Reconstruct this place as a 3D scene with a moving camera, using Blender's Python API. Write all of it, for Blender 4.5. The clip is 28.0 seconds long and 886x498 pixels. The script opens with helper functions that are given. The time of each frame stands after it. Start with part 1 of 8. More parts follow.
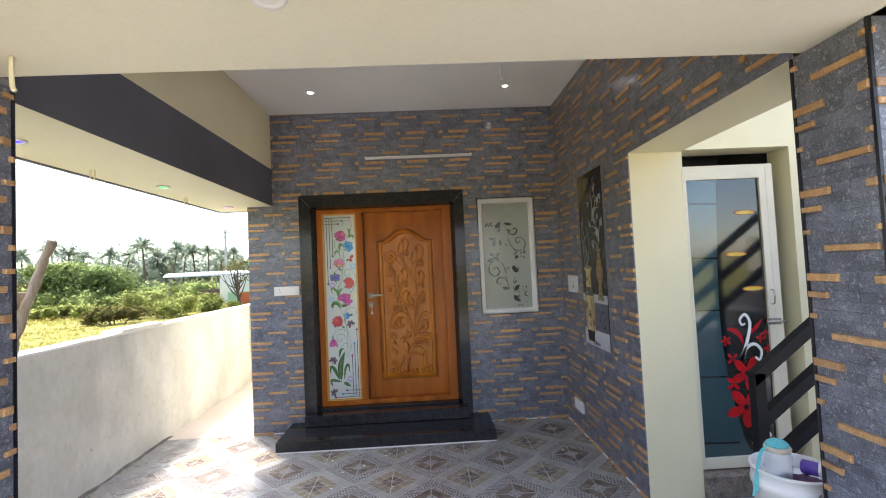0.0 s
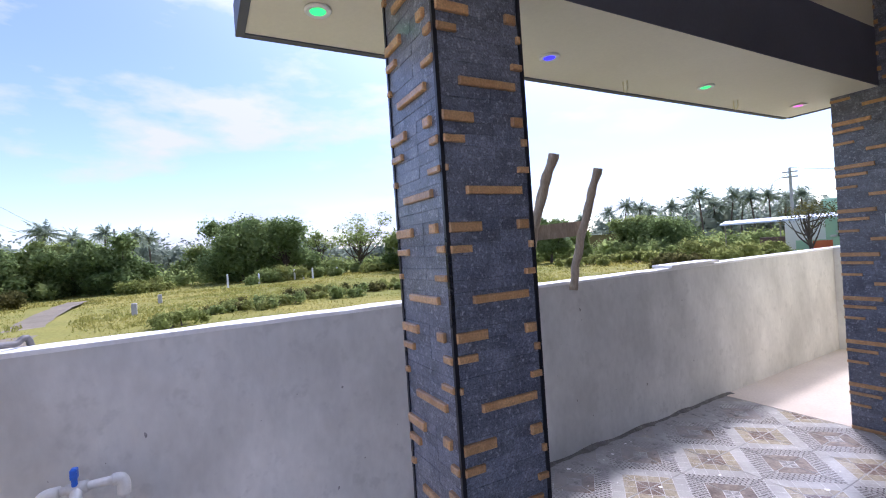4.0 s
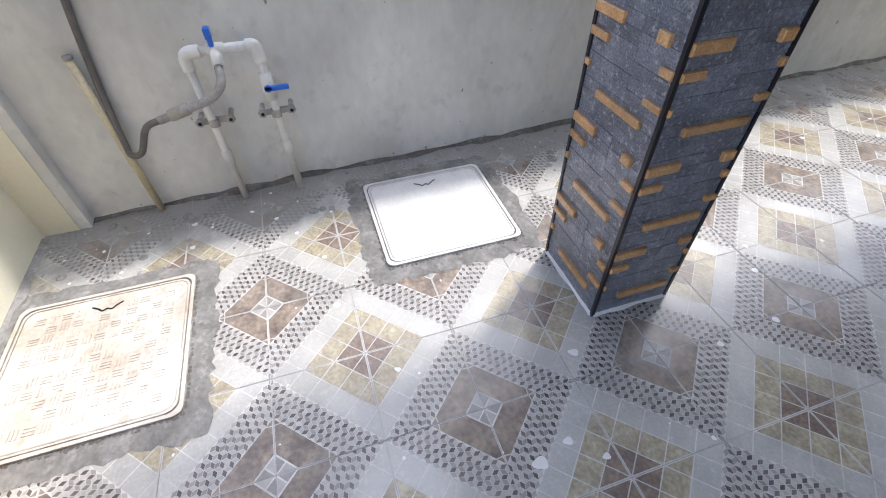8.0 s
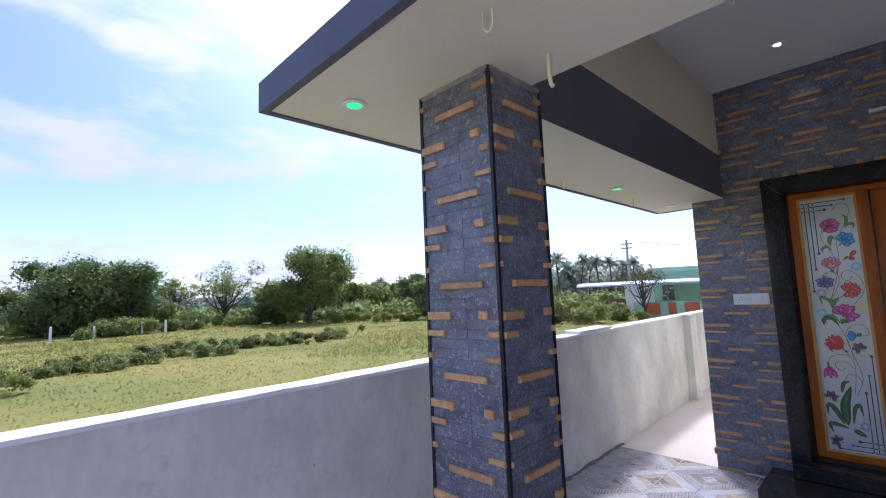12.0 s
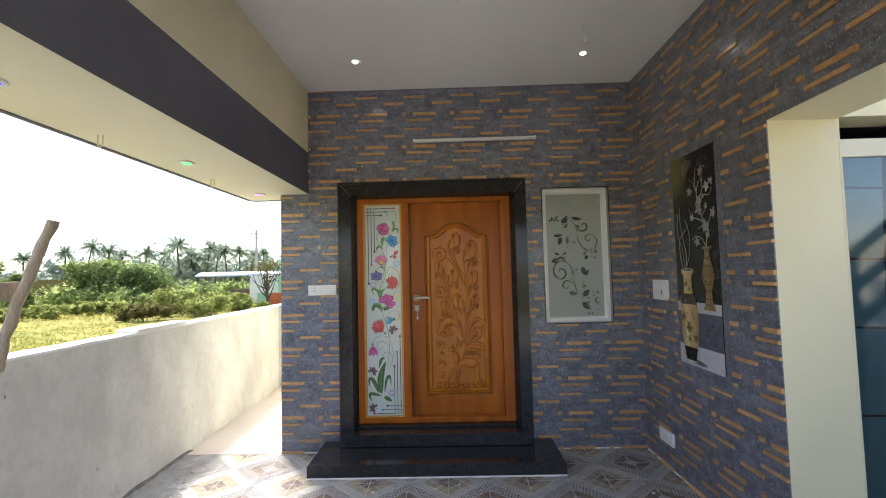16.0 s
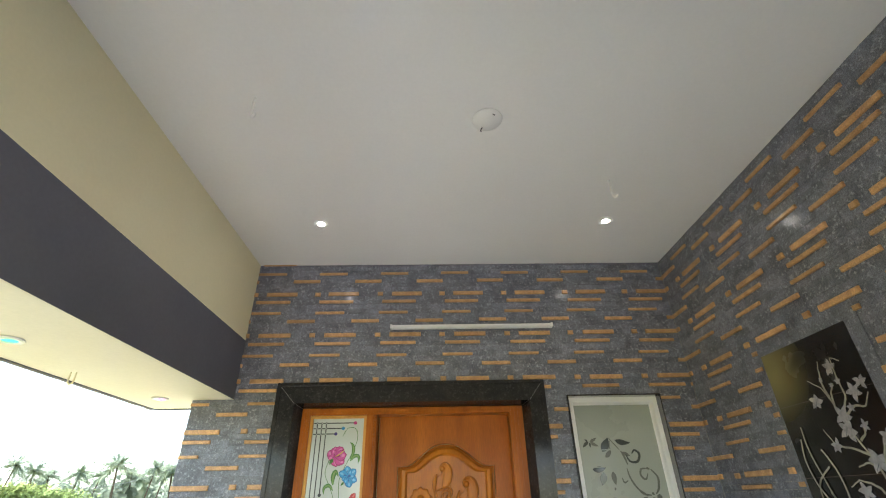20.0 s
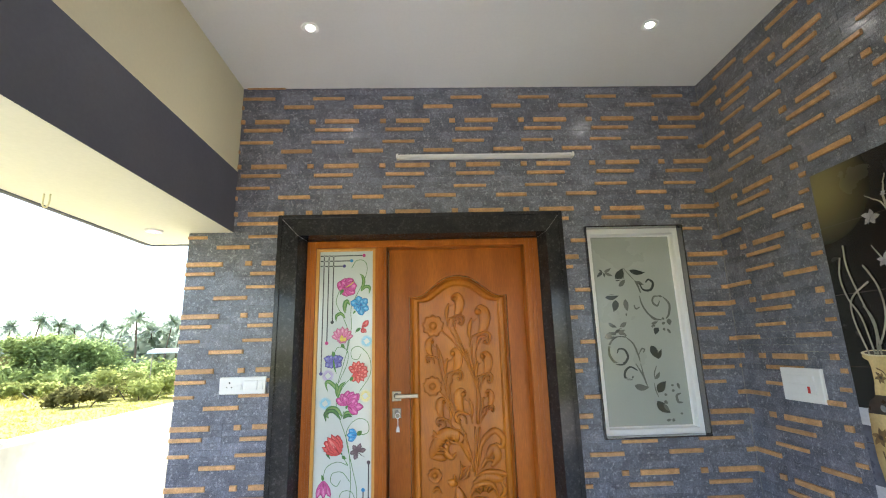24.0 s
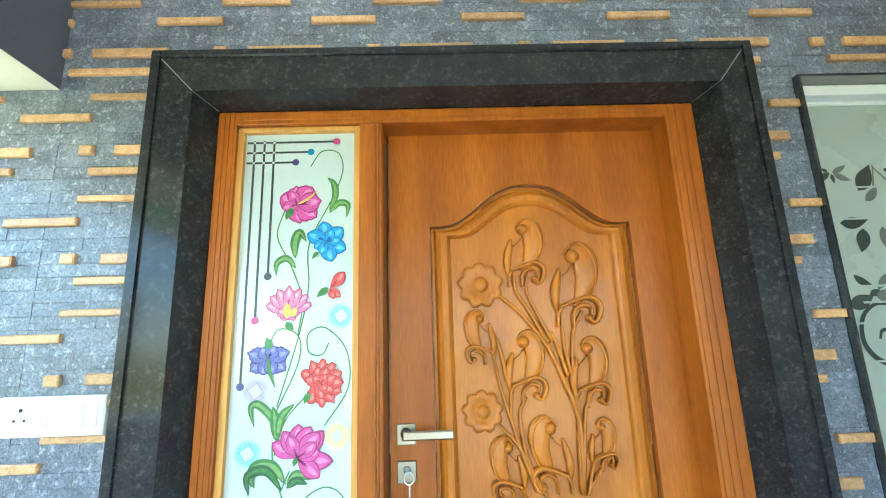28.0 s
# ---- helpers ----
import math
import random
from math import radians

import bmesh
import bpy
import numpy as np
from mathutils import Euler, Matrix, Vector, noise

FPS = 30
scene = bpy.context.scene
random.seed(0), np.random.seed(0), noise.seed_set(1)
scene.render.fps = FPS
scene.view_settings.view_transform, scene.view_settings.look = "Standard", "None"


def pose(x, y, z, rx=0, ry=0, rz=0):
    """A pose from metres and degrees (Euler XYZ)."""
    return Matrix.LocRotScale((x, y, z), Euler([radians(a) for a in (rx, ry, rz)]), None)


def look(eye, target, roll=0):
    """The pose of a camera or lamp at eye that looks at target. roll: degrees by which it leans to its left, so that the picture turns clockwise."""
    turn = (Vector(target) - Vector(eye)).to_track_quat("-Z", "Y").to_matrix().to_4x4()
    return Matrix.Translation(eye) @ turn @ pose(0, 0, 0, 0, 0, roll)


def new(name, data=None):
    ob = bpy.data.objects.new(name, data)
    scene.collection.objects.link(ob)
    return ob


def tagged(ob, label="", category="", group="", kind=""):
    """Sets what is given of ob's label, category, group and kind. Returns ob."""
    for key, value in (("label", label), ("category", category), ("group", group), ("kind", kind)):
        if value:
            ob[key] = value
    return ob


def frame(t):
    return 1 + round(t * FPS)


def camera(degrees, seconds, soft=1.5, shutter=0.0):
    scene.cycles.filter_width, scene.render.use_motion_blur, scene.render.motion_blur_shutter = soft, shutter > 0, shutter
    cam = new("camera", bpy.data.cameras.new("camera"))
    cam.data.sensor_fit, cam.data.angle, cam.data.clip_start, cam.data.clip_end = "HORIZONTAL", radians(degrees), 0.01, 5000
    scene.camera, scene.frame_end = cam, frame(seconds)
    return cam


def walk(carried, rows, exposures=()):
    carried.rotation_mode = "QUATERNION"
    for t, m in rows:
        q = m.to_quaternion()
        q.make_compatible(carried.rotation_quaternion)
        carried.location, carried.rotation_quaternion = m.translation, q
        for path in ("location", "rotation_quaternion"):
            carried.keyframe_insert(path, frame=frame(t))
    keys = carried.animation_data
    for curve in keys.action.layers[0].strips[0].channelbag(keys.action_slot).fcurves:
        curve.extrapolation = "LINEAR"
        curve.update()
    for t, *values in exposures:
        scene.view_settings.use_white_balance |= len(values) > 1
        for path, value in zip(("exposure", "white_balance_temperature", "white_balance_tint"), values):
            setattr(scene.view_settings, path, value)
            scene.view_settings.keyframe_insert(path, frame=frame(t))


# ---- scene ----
cam = camera(89.3, 28.0, soft=1.1)
PATH = [
    (0, (0.034, -0.013, 1.632), (0.108, 1.984, 1.715), -2.7),
    (0.5, (0.065, 0.234, 1.584), (0.09, 2.233, 1.595), -2.6),
    (1, (0.041, 0.503, 1.579), (0.051, 2.503, 1.552), -2.7),
    (1.5, (0.011, 0.753, 1.569), (-0.037, 2.753, 1.539), -2.9),
    (2, (-0.043, 0.894, 1.565), (-0.185, 2.889, 1.52), -3.0),
    (2.5, (-0.103, 0.913, 1.524), (-0.546, 2.863, 1.486), -3.1),
    (3, (-0.127, 0.885, 1.501), (-1.092, 2.637, 1.476), -3.4),
    (3.5, (-0.22, 0.806, 1.486), (-1.641, 2.213, 1.475), -3.7),
    (4, (-0.337, 0.722, 1.465), (-2.099, 1.668, 1.468), -3.8),
    (4.5, (-0.472, 0.617, 1.442), (-2.429, 1.032, 1.467), -3.8),
    (6.5, (-0.76, 0.569, 1.273), (-2.266, 0.451, -0.038), -4.7),
    (7, (-0.76, 0.56, 1.268), (-2.203, 0.454, -0.113), -4.3),
    (7.5, (-0.756, 0.575, 1.284), (-2.172, 0.62, -0.128), -2.3),
    (8, (-0.658, 0.541, 1.273), (-2.021, 0.964, -0.128), -1.0),
    (8.5, (-0.578, 0.461, 1.295), (-1.813, 1.188, -0.101), -0.6),
    (9, (-0.604, 0.354, 1.314), (-1.718, 1.257, -0.08), -0.0),
    (9.5, (-0.618, 0.265, 1.348), (-1.704, 1.19, -0.055), -0.4),
    (10, (-0.611, 0.231, 1.4), (-1.707, 1.245, 0.07), -1.5),
    (10.5, (-0.581, 0.217, 1.486), (-1.842, 1.443, 0.533), -2.3),
    (11, (-0.567, 0.22, 1.541), (-1.966, 1.583, 1.112), -2.5),
    (11.5, (-0.522, 0.19, 1.593), (-1.951, 1.582, 1.735), -2.4),
    (13.5, (-0.505, 0.189, 1.595), (-1.919, 1.58, 1.854), -2.3),
    (14, (-0.499, 0.217, 1.597), (-1.899, 1.632, 1.795), -2.3),
    (14.5, (-0.466, 0.296, 1.589), (-1.61, 1.93, 1.734), -2.4),
    (15, (-0.384, 0.404, 1.6), (-1.051, 2.285, 1.723), -2.0),
    (15.5, (-0.331, 0.508, 1.605), (-0.497, 2.497, 1.722), -1.5),
    (16, (-0.242, 0.624, 1.583), (-0.281, 2.62, 1.696), -1.4),
    (16.5, (-0.2, 0.852, 1.587), (-0.169, 2.849, 1.692), -1.5),
    (17, (-0.214, 1.115, 1.584), (-0.145, 3.111, 1.68), -1.5),
    (17.5, (-0.198, 1.423, 1.571), (-0.124, 3.42, 1.663), -1.4),
    (18, (-0.248, 1.699, 1.576), (-0.181, 3.696, 1.662), -1.4),
    (18.5, (-0.326, 1.89, 1.597), (-0.262, 3.887, 1.681), -1.3),
    (19, (-0.309, 1.912, 1.617), (-0.251, 3.909, 1.722), -1.3),
    (19.5, (-0.285, 1.82, 1.694), (-0.233, 3.767, 2.15), -1.2),
    (20, (-0.274, 1.73, 1.753), (-0.228, 3.469, 2.74), -1.2),
    (20.5, (-0.272, 1.662, 1.787), (-0.24, 3.052, 3.225), -1.1),
    (22.5, (-0.267, 1.828, 1.688), (-0.228, 3.484, 2.808), -1.0),
    (23, (-0.271, 1.896, 1.661), (-0.215, 3.791, 2.298), -1.4),
    (23.5, (-0.313, 1.95, 1.654), (-0.246, 3.886, 2.15), -1.5),
    (24, (-0.387, 2.068, 1.638), (-0.317, 4.02, 2.071), -1.6),
    (24.5, (-0.426, 2.304, 1.607), (-0.362, 4.262, 2.013), -1.7),
    (25, (-0.469, 2.59, 1.619), (-0.412, 4.551, 2.011), -1.7),
    (25.5, (-0.542, 2.905, 1.609), (-0.479, 4.865, 2.004), -1.8),
    (26, (-0.558, 3.15, 1.597), (-0.503, 5.109, 1.993), -1.8),
    (26.5, (-0.52, 3.367, 1.593), (-0.467, 5.322, 2.012), -1.9),
    (27, (-0.5, 3.491, 1.59), (-0.45, 5.445, 2.017), -1.9),
    (27.5, (-0.506, 3.547, 1.593), (-0.457, 5.499, 2.026), -2.0),
    (28, (-0.502, 3.559, 1.599), (-0.454, 5.512, 2.026), -1.9),
]
EXPOSURES = [(0.0, 2.95, 6600, 17), (2.2, 2.8, 6600, 18), (3.0, 2.55, 6300, 18), (4.0, 1.75, 5700, 28), (4.5, 1.5, 5600, 28), (6.5, 1.95, 6250, 14), (8.0, 2.15, 6350, 14), (9.0, 2.35, 6350, 13), (10.2, 2.45, 6300, 12), (11.0, 1.8, 5700, 24), (14.0, 1.55, 5350, 31),
             (15.0, 2.2, 5800, 20), (16.0, 2.7, 6500, 15), (17.0, 3.0, 6500, 16), (20.0, 3.45, 6450, 9), (23.0, 3.6, 6050, 10), (25.0, 3.55, 6550, 12), (26.0, 3.75, 6450, 12), (27.0, 4.45, 5850, 2), (28.0, 4.52, 5450, -7)]
walk(cam, [(t, look(eye, target, roll)) for t, eye, target, roll in PATH], EXPOSURES)

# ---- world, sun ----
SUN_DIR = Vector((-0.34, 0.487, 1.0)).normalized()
world = bpy.data.worlds.new("sky")
scene.world = world
world.use_nodes = True
wn, wl = world.node_tree.nodes, world.node_tree.links
wn.clear()
sky = wn.new("ShaderNodeTexSky")
sky.sky_type = "NISHITA"
sky.sun_disc = False
sky.sun_elevation = radians(59.3)
sky.sun_rotation = radians(-34.9)
sky.air_density, sky.dust_density, sky.ozone_density = 1.1, 0.4, 2.0
coord = wn.new("ShaderNodeTexCoord")
mapping = wn.new("ShaderNodeMapping")
mapping.inputs["Scale"].default_value = (1.6, 1.6, 4.5)
cloud = wn.new("ShaderNodeTexNoise")
cloud.inputs["Scale"].default_value = 2.3
cloud.inputs["Detail"].default_value = 8
cloud.inputs["Roughness"].default_value = 0.55
ramp = wn.new("ShaderNodeValToRGB")
ramp.color_ramp.elements[0].position, ramp.color_ramp.elements[1].position = 0.51, 0.66
ramp.color_ramp.elements[0].color = (0.06, 0.06, 0.06, 1)
white = wn.new("ShaderNodeMixRGB")
white.inputs["Color2"].default_value = (4.2, 4.5, 5.7, 1)
back = wn.new("ShaderNodeBackground")
back.inputs["Strength"].default_value = 0.061
out = wn.new("ShaderNodeOutputWorld")
wl.new(coord.outputs["Generated"], mapping.inputs["Vector"])
wl.new(mapping.outputs["Vector"], cloud.inputs["Vector"])
wl.new(cloud.outputs["Fac"], ramp.inputs["Fac"])
wl.new(ramp.outputs["Color"], white.inputs["Fac"])
wl.new(sky.outputs["Color"], white.inputs["Color1"])
# broad glow added to the sky round the sun to brighten the porch
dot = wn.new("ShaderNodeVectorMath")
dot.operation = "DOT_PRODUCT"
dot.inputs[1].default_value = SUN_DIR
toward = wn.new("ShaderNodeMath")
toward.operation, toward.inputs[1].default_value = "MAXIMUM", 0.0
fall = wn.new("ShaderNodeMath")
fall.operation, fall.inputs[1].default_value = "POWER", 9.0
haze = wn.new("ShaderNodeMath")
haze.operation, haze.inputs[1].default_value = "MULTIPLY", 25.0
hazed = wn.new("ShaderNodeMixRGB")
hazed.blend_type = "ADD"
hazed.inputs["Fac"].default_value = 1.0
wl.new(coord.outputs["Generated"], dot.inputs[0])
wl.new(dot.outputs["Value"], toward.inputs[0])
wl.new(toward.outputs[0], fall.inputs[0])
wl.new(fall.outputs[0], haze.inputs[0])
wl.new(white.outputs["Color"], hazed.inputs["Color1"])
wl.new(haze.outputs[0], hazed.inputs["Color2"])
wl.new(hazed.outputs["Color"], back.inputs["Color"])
wl.new(back.outputs["Background"], out.inputs["Surface"])
sun = new("sun", bpy.data.lights.new("sun", "SUN"))
sun.data.energy, sun.data.angle, sun.data.color = 1.0, radians(6.0), (1.0, 0.95, 0.87)
sun.matrix_world = look(SUN_DIR * 40, (0, 0, 0))


# ---- materials ----
def mat(name, base, alt=None, scale=6.0, rough=0.6, metal=0.0, bump=0.15, fine=90.0, grain=0.12, stretch=(1, 1, 1), vary=0.0, island=0.0,
        spots=0.0, spot_color=(0.3, 0.3, 0.3), coat=0.0, spec=0.5, detail=6.0, through_light=0.0, smear=0.0):
    m = bpy.data.materials.new(name)
    m.use_nodes = True
    n, l = m.node_tree.nodes, m.node_tree.links
    b = n["Principled BSDF"]
    b.inputs["Roughness"].default_value, b.inputs["Metallic"].default_value = rough, metal
    b.inputs["Coat Weight"].default_value, b.inputs["Coat Roughness"].default_value = coat, 0.08 if rough < 0.34 else 0.2
    b.inputs["Specular IOR Level"].default_value = spec
    geo = n.new("ShaderNodeNewGeometry")
    mp = n.new("ShaderNodeMapping")
    mp.inputs["Scale"].default_value = stretch
    l.new(geo.outputs["Position"], mp.inputs["Vector"])
    big = n.new("ShaderNodeTexNoise")
    big.inputs["Scale"].default_value, big.inputs["Detail"].default_value = scale, detail
    l.new(mp.outputs["Vector"], big.inputs["Vector"])
    small = n.new("ShaderNodeTexNoise")
    small.inputs["Scale"].default_value, small.inputs["Detail"].default_value = fine, 4
    l.new(mp.outputs["Vector"], small.inputs["Vector"])
    mix = n.new("ShaderNodeMixRGB")
    mix.inputs["Color1"].default_value = (*base, 1)
    mix.inputs["Color2"].default_value = (*(alt or [c * 0.8 for c in base]), 1)
    r = n.new("ShaderNodeMapRange")
    r.inputs["From Min"].default_value, r.inputs["From Max"].default_value = 0.32, 0.68
    l.new(big.outputs["Fac"], r.inputs["Value"])
    l.new(r.outputs["Result"], mix.inputs["Fac"])
    val = n.new("ShaderNodeMapRange")
    val.inputs["To Min"].default_value, val.inputs["To Max"].default_value = 1 - grain * 2, 1 + grain * 2
    l.new(small.outputs["Fac"], val.inputs["Value"])
    factor = val.outputs["Result"]
    for amount, node, socket in ((vary, "ShaderNodeObjectInfo", "Random"), (island, "ShaderNodeNewGeometry", "Random Per Island")):
        if amount:
            source = n.new(node)
            k = n.new("ShaderNodeMapRange")
            k.inputs["To Min"].default_value, k.inputs["To Max"].default_value = 1 - amount, 1 + amount
            l.new(source.outputs[socket], k.inputs["Value"])
            times = n.new("ShaderNodeMath")
            times.operation = "MULTIPLY"
            l.new(factor, times.inputs[0])
            l.new(k.outputs["Result"], times.inputs[1])
            factor = times.outputs[0]
    scaled = n.new("ShaderNodeVectorMath")
    scaled.operation = "SCALE"
    l.new(mix.outputs["Color"], scaled.inputs[0])
    l.new(factor, scaled.inputs["Scale"])
    color = scaled.outputs["Vector"]
    if spots:
        vor = n.new("ShaderNodeTexNoise")
        vor.inputs["Scale"].default_value, vor.inputs["Detail"].default_value, vor.inputs["Roughness"].default_value = fine * 0.35, 3, 0.7
        l.new(geo.outputs["Position"], vor.inputs["Vector"])
        cut = n.new("ShaderNodeMapRange")
        cut.inputs["From Min"].default_value, cut.inputs["From Max"].default_value = 0.56, 0.68
        cut.inputs["To Max"].default_value = spots
        l.new(vor.outputs["Fac"], cut.inputs["Value"])
        sp = n.new("ShaderNodeMixRGB")
        sp.inputs["Color2"].default_value = (*spot_color, 1)
        l.new(cut.outputs["Result"], sp.inputs["Fac"])
        l.new(color, sp.inputs["Color1"])
        color = sp.outputs["Color"]
    if smear:
        # dried cement slurry along the compound wall and in stray splashes
        sep = n.new("ShaderNodeSeparateXYZ")
        l.new(geo.outputs["Position"], sep.inputs["Vector"])
        along = n.new("ShaderNodeMath")
        along.operation, along.inputs[1].default_value, along.inputs[2].default_value = "MULTIPLY_ADD", 0.030, 2.585
        l.new(sep.outputs["Y"], along.inputs[0])
        away = n.new("ShaderNodeMath")
        away.operation = "ADD"
        l.new(sep.outputs["X"], away.inputs[0])
        l.new(along.outputs[0], away.inputs[1])
        cloudy = n.new("ShaderNodeTexNoise")
        cloudy.inputs["Scale"].default_value, cloudy.inputs["Detail"].default_value, cloudy.inputs["Roughness"].default_value = 4.5, 8, 0.65
        l.new(geo.outputs["Position"], cloudy.inputs["Vector"])
        ragged = n.new("ShaderNodeMath")
        ragged.operation, ragged.inputs[1].default_value = "MULTIPLY_ADD", -1.1
        l.new(cloudy.outputs["Fac"], ragged.inputs[0])
        l.new(away.outputs[0], ragged.inputs[2])
        near = n.new("ShaderNodeMapRange")
        near.inputs["From Min"].default_value, near.inputs["From Max"].default_value = -0.38, -0.12
        near.inputs["To Min"].default_value, near.inputs["To Max"].default_value = smear, 0.0
        l.new(ragged.outputs[0], near.inputs["Value"])
        film = n.new("ShaderNodeMapRange")
        film.inputs["From Min"].default_value, film.inputs["From Max"].default_value = 0.46, 0.75
        film.inputs["To Max"].default_value = smear * 0.5
        l.new(cloudy.outputs["Fac"], film.inputs["Value"])
        most = n.new("ShaderNodeMath")
        most.operation = "MAXIMUM"
        l.new(near.outputs["Result"], most.inputs[0])
        l.new(film.outputs["Result"], most.inputs[1])
        sm = n.new("ShaderNodeMixRGB")
        sm.inputs["Color2"].default_value = (0.25, 0.245, 0.235, 1)
        l.new(most.outputs[0], sm.inputs["Fac"])
        l.new(color, sm.inputs["Color1"])
        color = sm.outputs["Color"]
    l.new(color, b.inputs["Base Color"])
    rr = n.new("ShaderNodeMapRange")
    rr.inputs["To Min"].default_value, rr.inputs["To Max"].default_value = max(0.02, rough - 0.1), min(1, rough + 0.1)
    l.new(big.outputs["Fac"], rr.inputs["Value"])
    l.new(rr.outputs["Result"], b.inputs["Roughness"])
    if smear:
        # slurry and dust are dull, wiped tile shines
        dull = n.new("ShaderNodeMath")
        dull.operation, dull.use_clamp, dull.inputs[1].default_value = "MULTIPLY_ADD", True, 0.55
        l.new(near.outputs["Result"], dull.inputs[0])
        l.new(rr.outputs["Result"], dull.inputs[2])
        l.new(dull.outputs[0], b.inputs["Roughness"])
    if bump:
        bp = n.new("ShaderNodeBump")
        bp.inputs["Strength"].default_value, bp.inputs["Distance"].default_value = bump, 0.004
        l.new(small.outputs["Fac"], bp.inputs["Height"])
        l.new(bp.outputs["Normal"], b.inputs["Normal"])
    if through_light:
        tr = n.new("ShaderNodeBsdfTranslucent")
        both = n.new("ShaderNodeMixShader")
        both.inputs["Fac"].default_value = through_light
        l.new(color, tr.inputs["Color"])
        l.new(b.outputs["BSDF"], both.inputs[1])
        l.new(tr.outputs["BSDF"], both.inputs[2])
        l.new(both.outputs["Shader"], n["Material Output"].inputs["Surface"])
    return m


def glow(name, color, strength):
    m = bpy.data.materials.new(name)
    m.use_nodes = True
    b = m.node_tree.nodes["Principled BSDF"]
    b.inputs["Base Color"].default_value = (*color, 1)
    b.inputs["Emission Color"].default_value = (*color, 1)
    b.inputs["Emission Strength"].default_value = strength
    return m


SLATE = mat("slate", (0.168, 0.180, 0.222), (0.090, 0.098, 0.130), 14, 0.36, bump=1.0, fine=190, grain=0.55, island=0.22, spots=0.8, spot_color=(0.40, 0.42, 0.47), detail=10, coat=0.6)
STRIP = mat("sandstone_strip", (0.60, 0.345, 0.150), (0.44, 0.235, 0.095), 22, 0.36, bump=0.8, fine=170, grain=0.28, vary=0.16, island=0.12, spots=0.3, spot_color=(0.36, 0.20, 0.095), coat=0.6)
EDGE = mat("black_trim", (0.012, 0.012, 0.018), None, 6, 0.3, bump=0.05)
GRANITE = mat("black_granite", (0.017, 0.017, 0.019), (0.031, 0.030, 0.030), 14, 0.12, bump=0.02, fine=160, grain=0.4, spots=0.55, spot_color=(0.085, 0.083, 0.083), spec=0.32)
CREAM = mat("cream_paint", (0.80, 0.74, 0.51), (0.76, 0.70, 0.47), 1.4, 0.55, bump=0.12, fine=60, grain=0.02)
PALE = mat("pale_cream_paint", (0.78, 0.75, 0.60), (0.74, 0.70, 0.54), 1.4, 0.6, bump=0.15, fine=60, grain=0.03)
WHITE = mat("white_paint", (0.85, 0.85, 0.82), (0.82, 0.82, 0.79), 1.2, 0.6, bump=0.08, fine=60, grain=0.015)
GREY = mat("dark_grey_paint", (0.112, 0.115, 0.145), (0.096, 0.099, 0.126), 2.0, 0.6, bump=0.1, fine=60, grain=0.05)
FASCIA = mat("blue_grey_paint", (0.085, 0.09, 0.125), (0.07, 0.075, 0.105), 2.0, 0.55, bump=0.1, fine=60, grain=0.05)
YELLOW = mat("yellow_paint", (0.68, 0.36, 0.012), (0.64, 0.33, 0.01), 1.5, 0.5, bump=0.1, fine=60, grain=0.03)
CEMENT = mat("cement_plaster", (0.74, 0.735, 0.70), (0.50, 0.50, 0.475), 2.1, 0.85, bump=0.3, fine=26, grain=0.06, stretch=(1, 1, 0.6), spots=0.35, spot_color=(0.43, 0.43, 0.41), detail=9)
MORTAR = mat("grey_mortar", (0.31, 0.305, 0.295), (0.19, 0.185, 0.18), 7, 0.9, bump=0.6, fine=70, grain=0.2, spots=0.4, spot_color=(0.5, 0.5, 0.48))
DIRT = mat("dirty_cement", (0.15, 0.142, 0.13), (0.085, 0.08, 0.072), 9, 0.9, bump=0.7, fine=60, grain=0.25, spots=0.4, spot_color=(0.34, 0.33, 0.31))
SCREED = mat("beige_screed", (0.60, 0.53, 0.44), (0.52, 0.45, 0.37), 1.5, 0.85, bump=0.25, fine=60, grain=0.08)
CAP = mat("white_limewash", (0.80, 0.80, 0.79), (0.70, 0.69, 0.67), 4, 0.7, bump=0.3, fine=50, grain=0.06)
TEAK = mat("teak", (0.440, 0.130, 0.011), (0.270, 0.068, 0.006), 3.2, 0.36, bump=0.12, fine=60, grain=0.2, stretch=(3, 3, 0.32), coat=0.06, spec=0.22, detail=10)
TEAK_LIGHT = mat("light_teak", (0.52, 0.178, 0.014), (0.34, 0.100, 0.008), 3.5, 0.33, bump=0.12, fine=60, grain=0.18, stretch=(3, 3, 0.32), coat=0.12, spec=0.3, detail=10)
STEEL = mat("brushed_steel", (0.31, 0.285, 0.24), None, 10, 0.36, 1.0, bump=0.05, fine=200)
CHROME = mat("polished_metal", (0.7, 0.7, 0.68), None, 10, 0.15, 1.0, bump=0.0)
PLASTIC = mat("white_plastic", (0.80, 0.80, 0.78), (0.77, 0.77, 0.75), 3, 0.3, bump=0.02, grain=0.02)
BLACK = mat("black_paint", (0.011, 0.011, 0.014), None, 6, 0.5, bump=0.05, spec=0.18)
GRASS = mat("dry_grass_ground", (0.275, 0.24, 0.062), (0.175, 0.185, 0.046), 0.16, 0.95, bump=0.6, fine=9.0, grain=0.2, detail=10, spots=0.35, spot_color=(0.225, 0.195, 0.082), spec=0.1)
T_WHITE = mat("tile_white", (0.490, 0.482, 0.455), (0.375, 0.368, 0.345), 5, 0.22, bump=0.03, fine=120, grain=0.1, vary=0.05, spots=0.25, spot_color=(0.756, 0.744, 0.720), spec=0.38, smear=0.85)
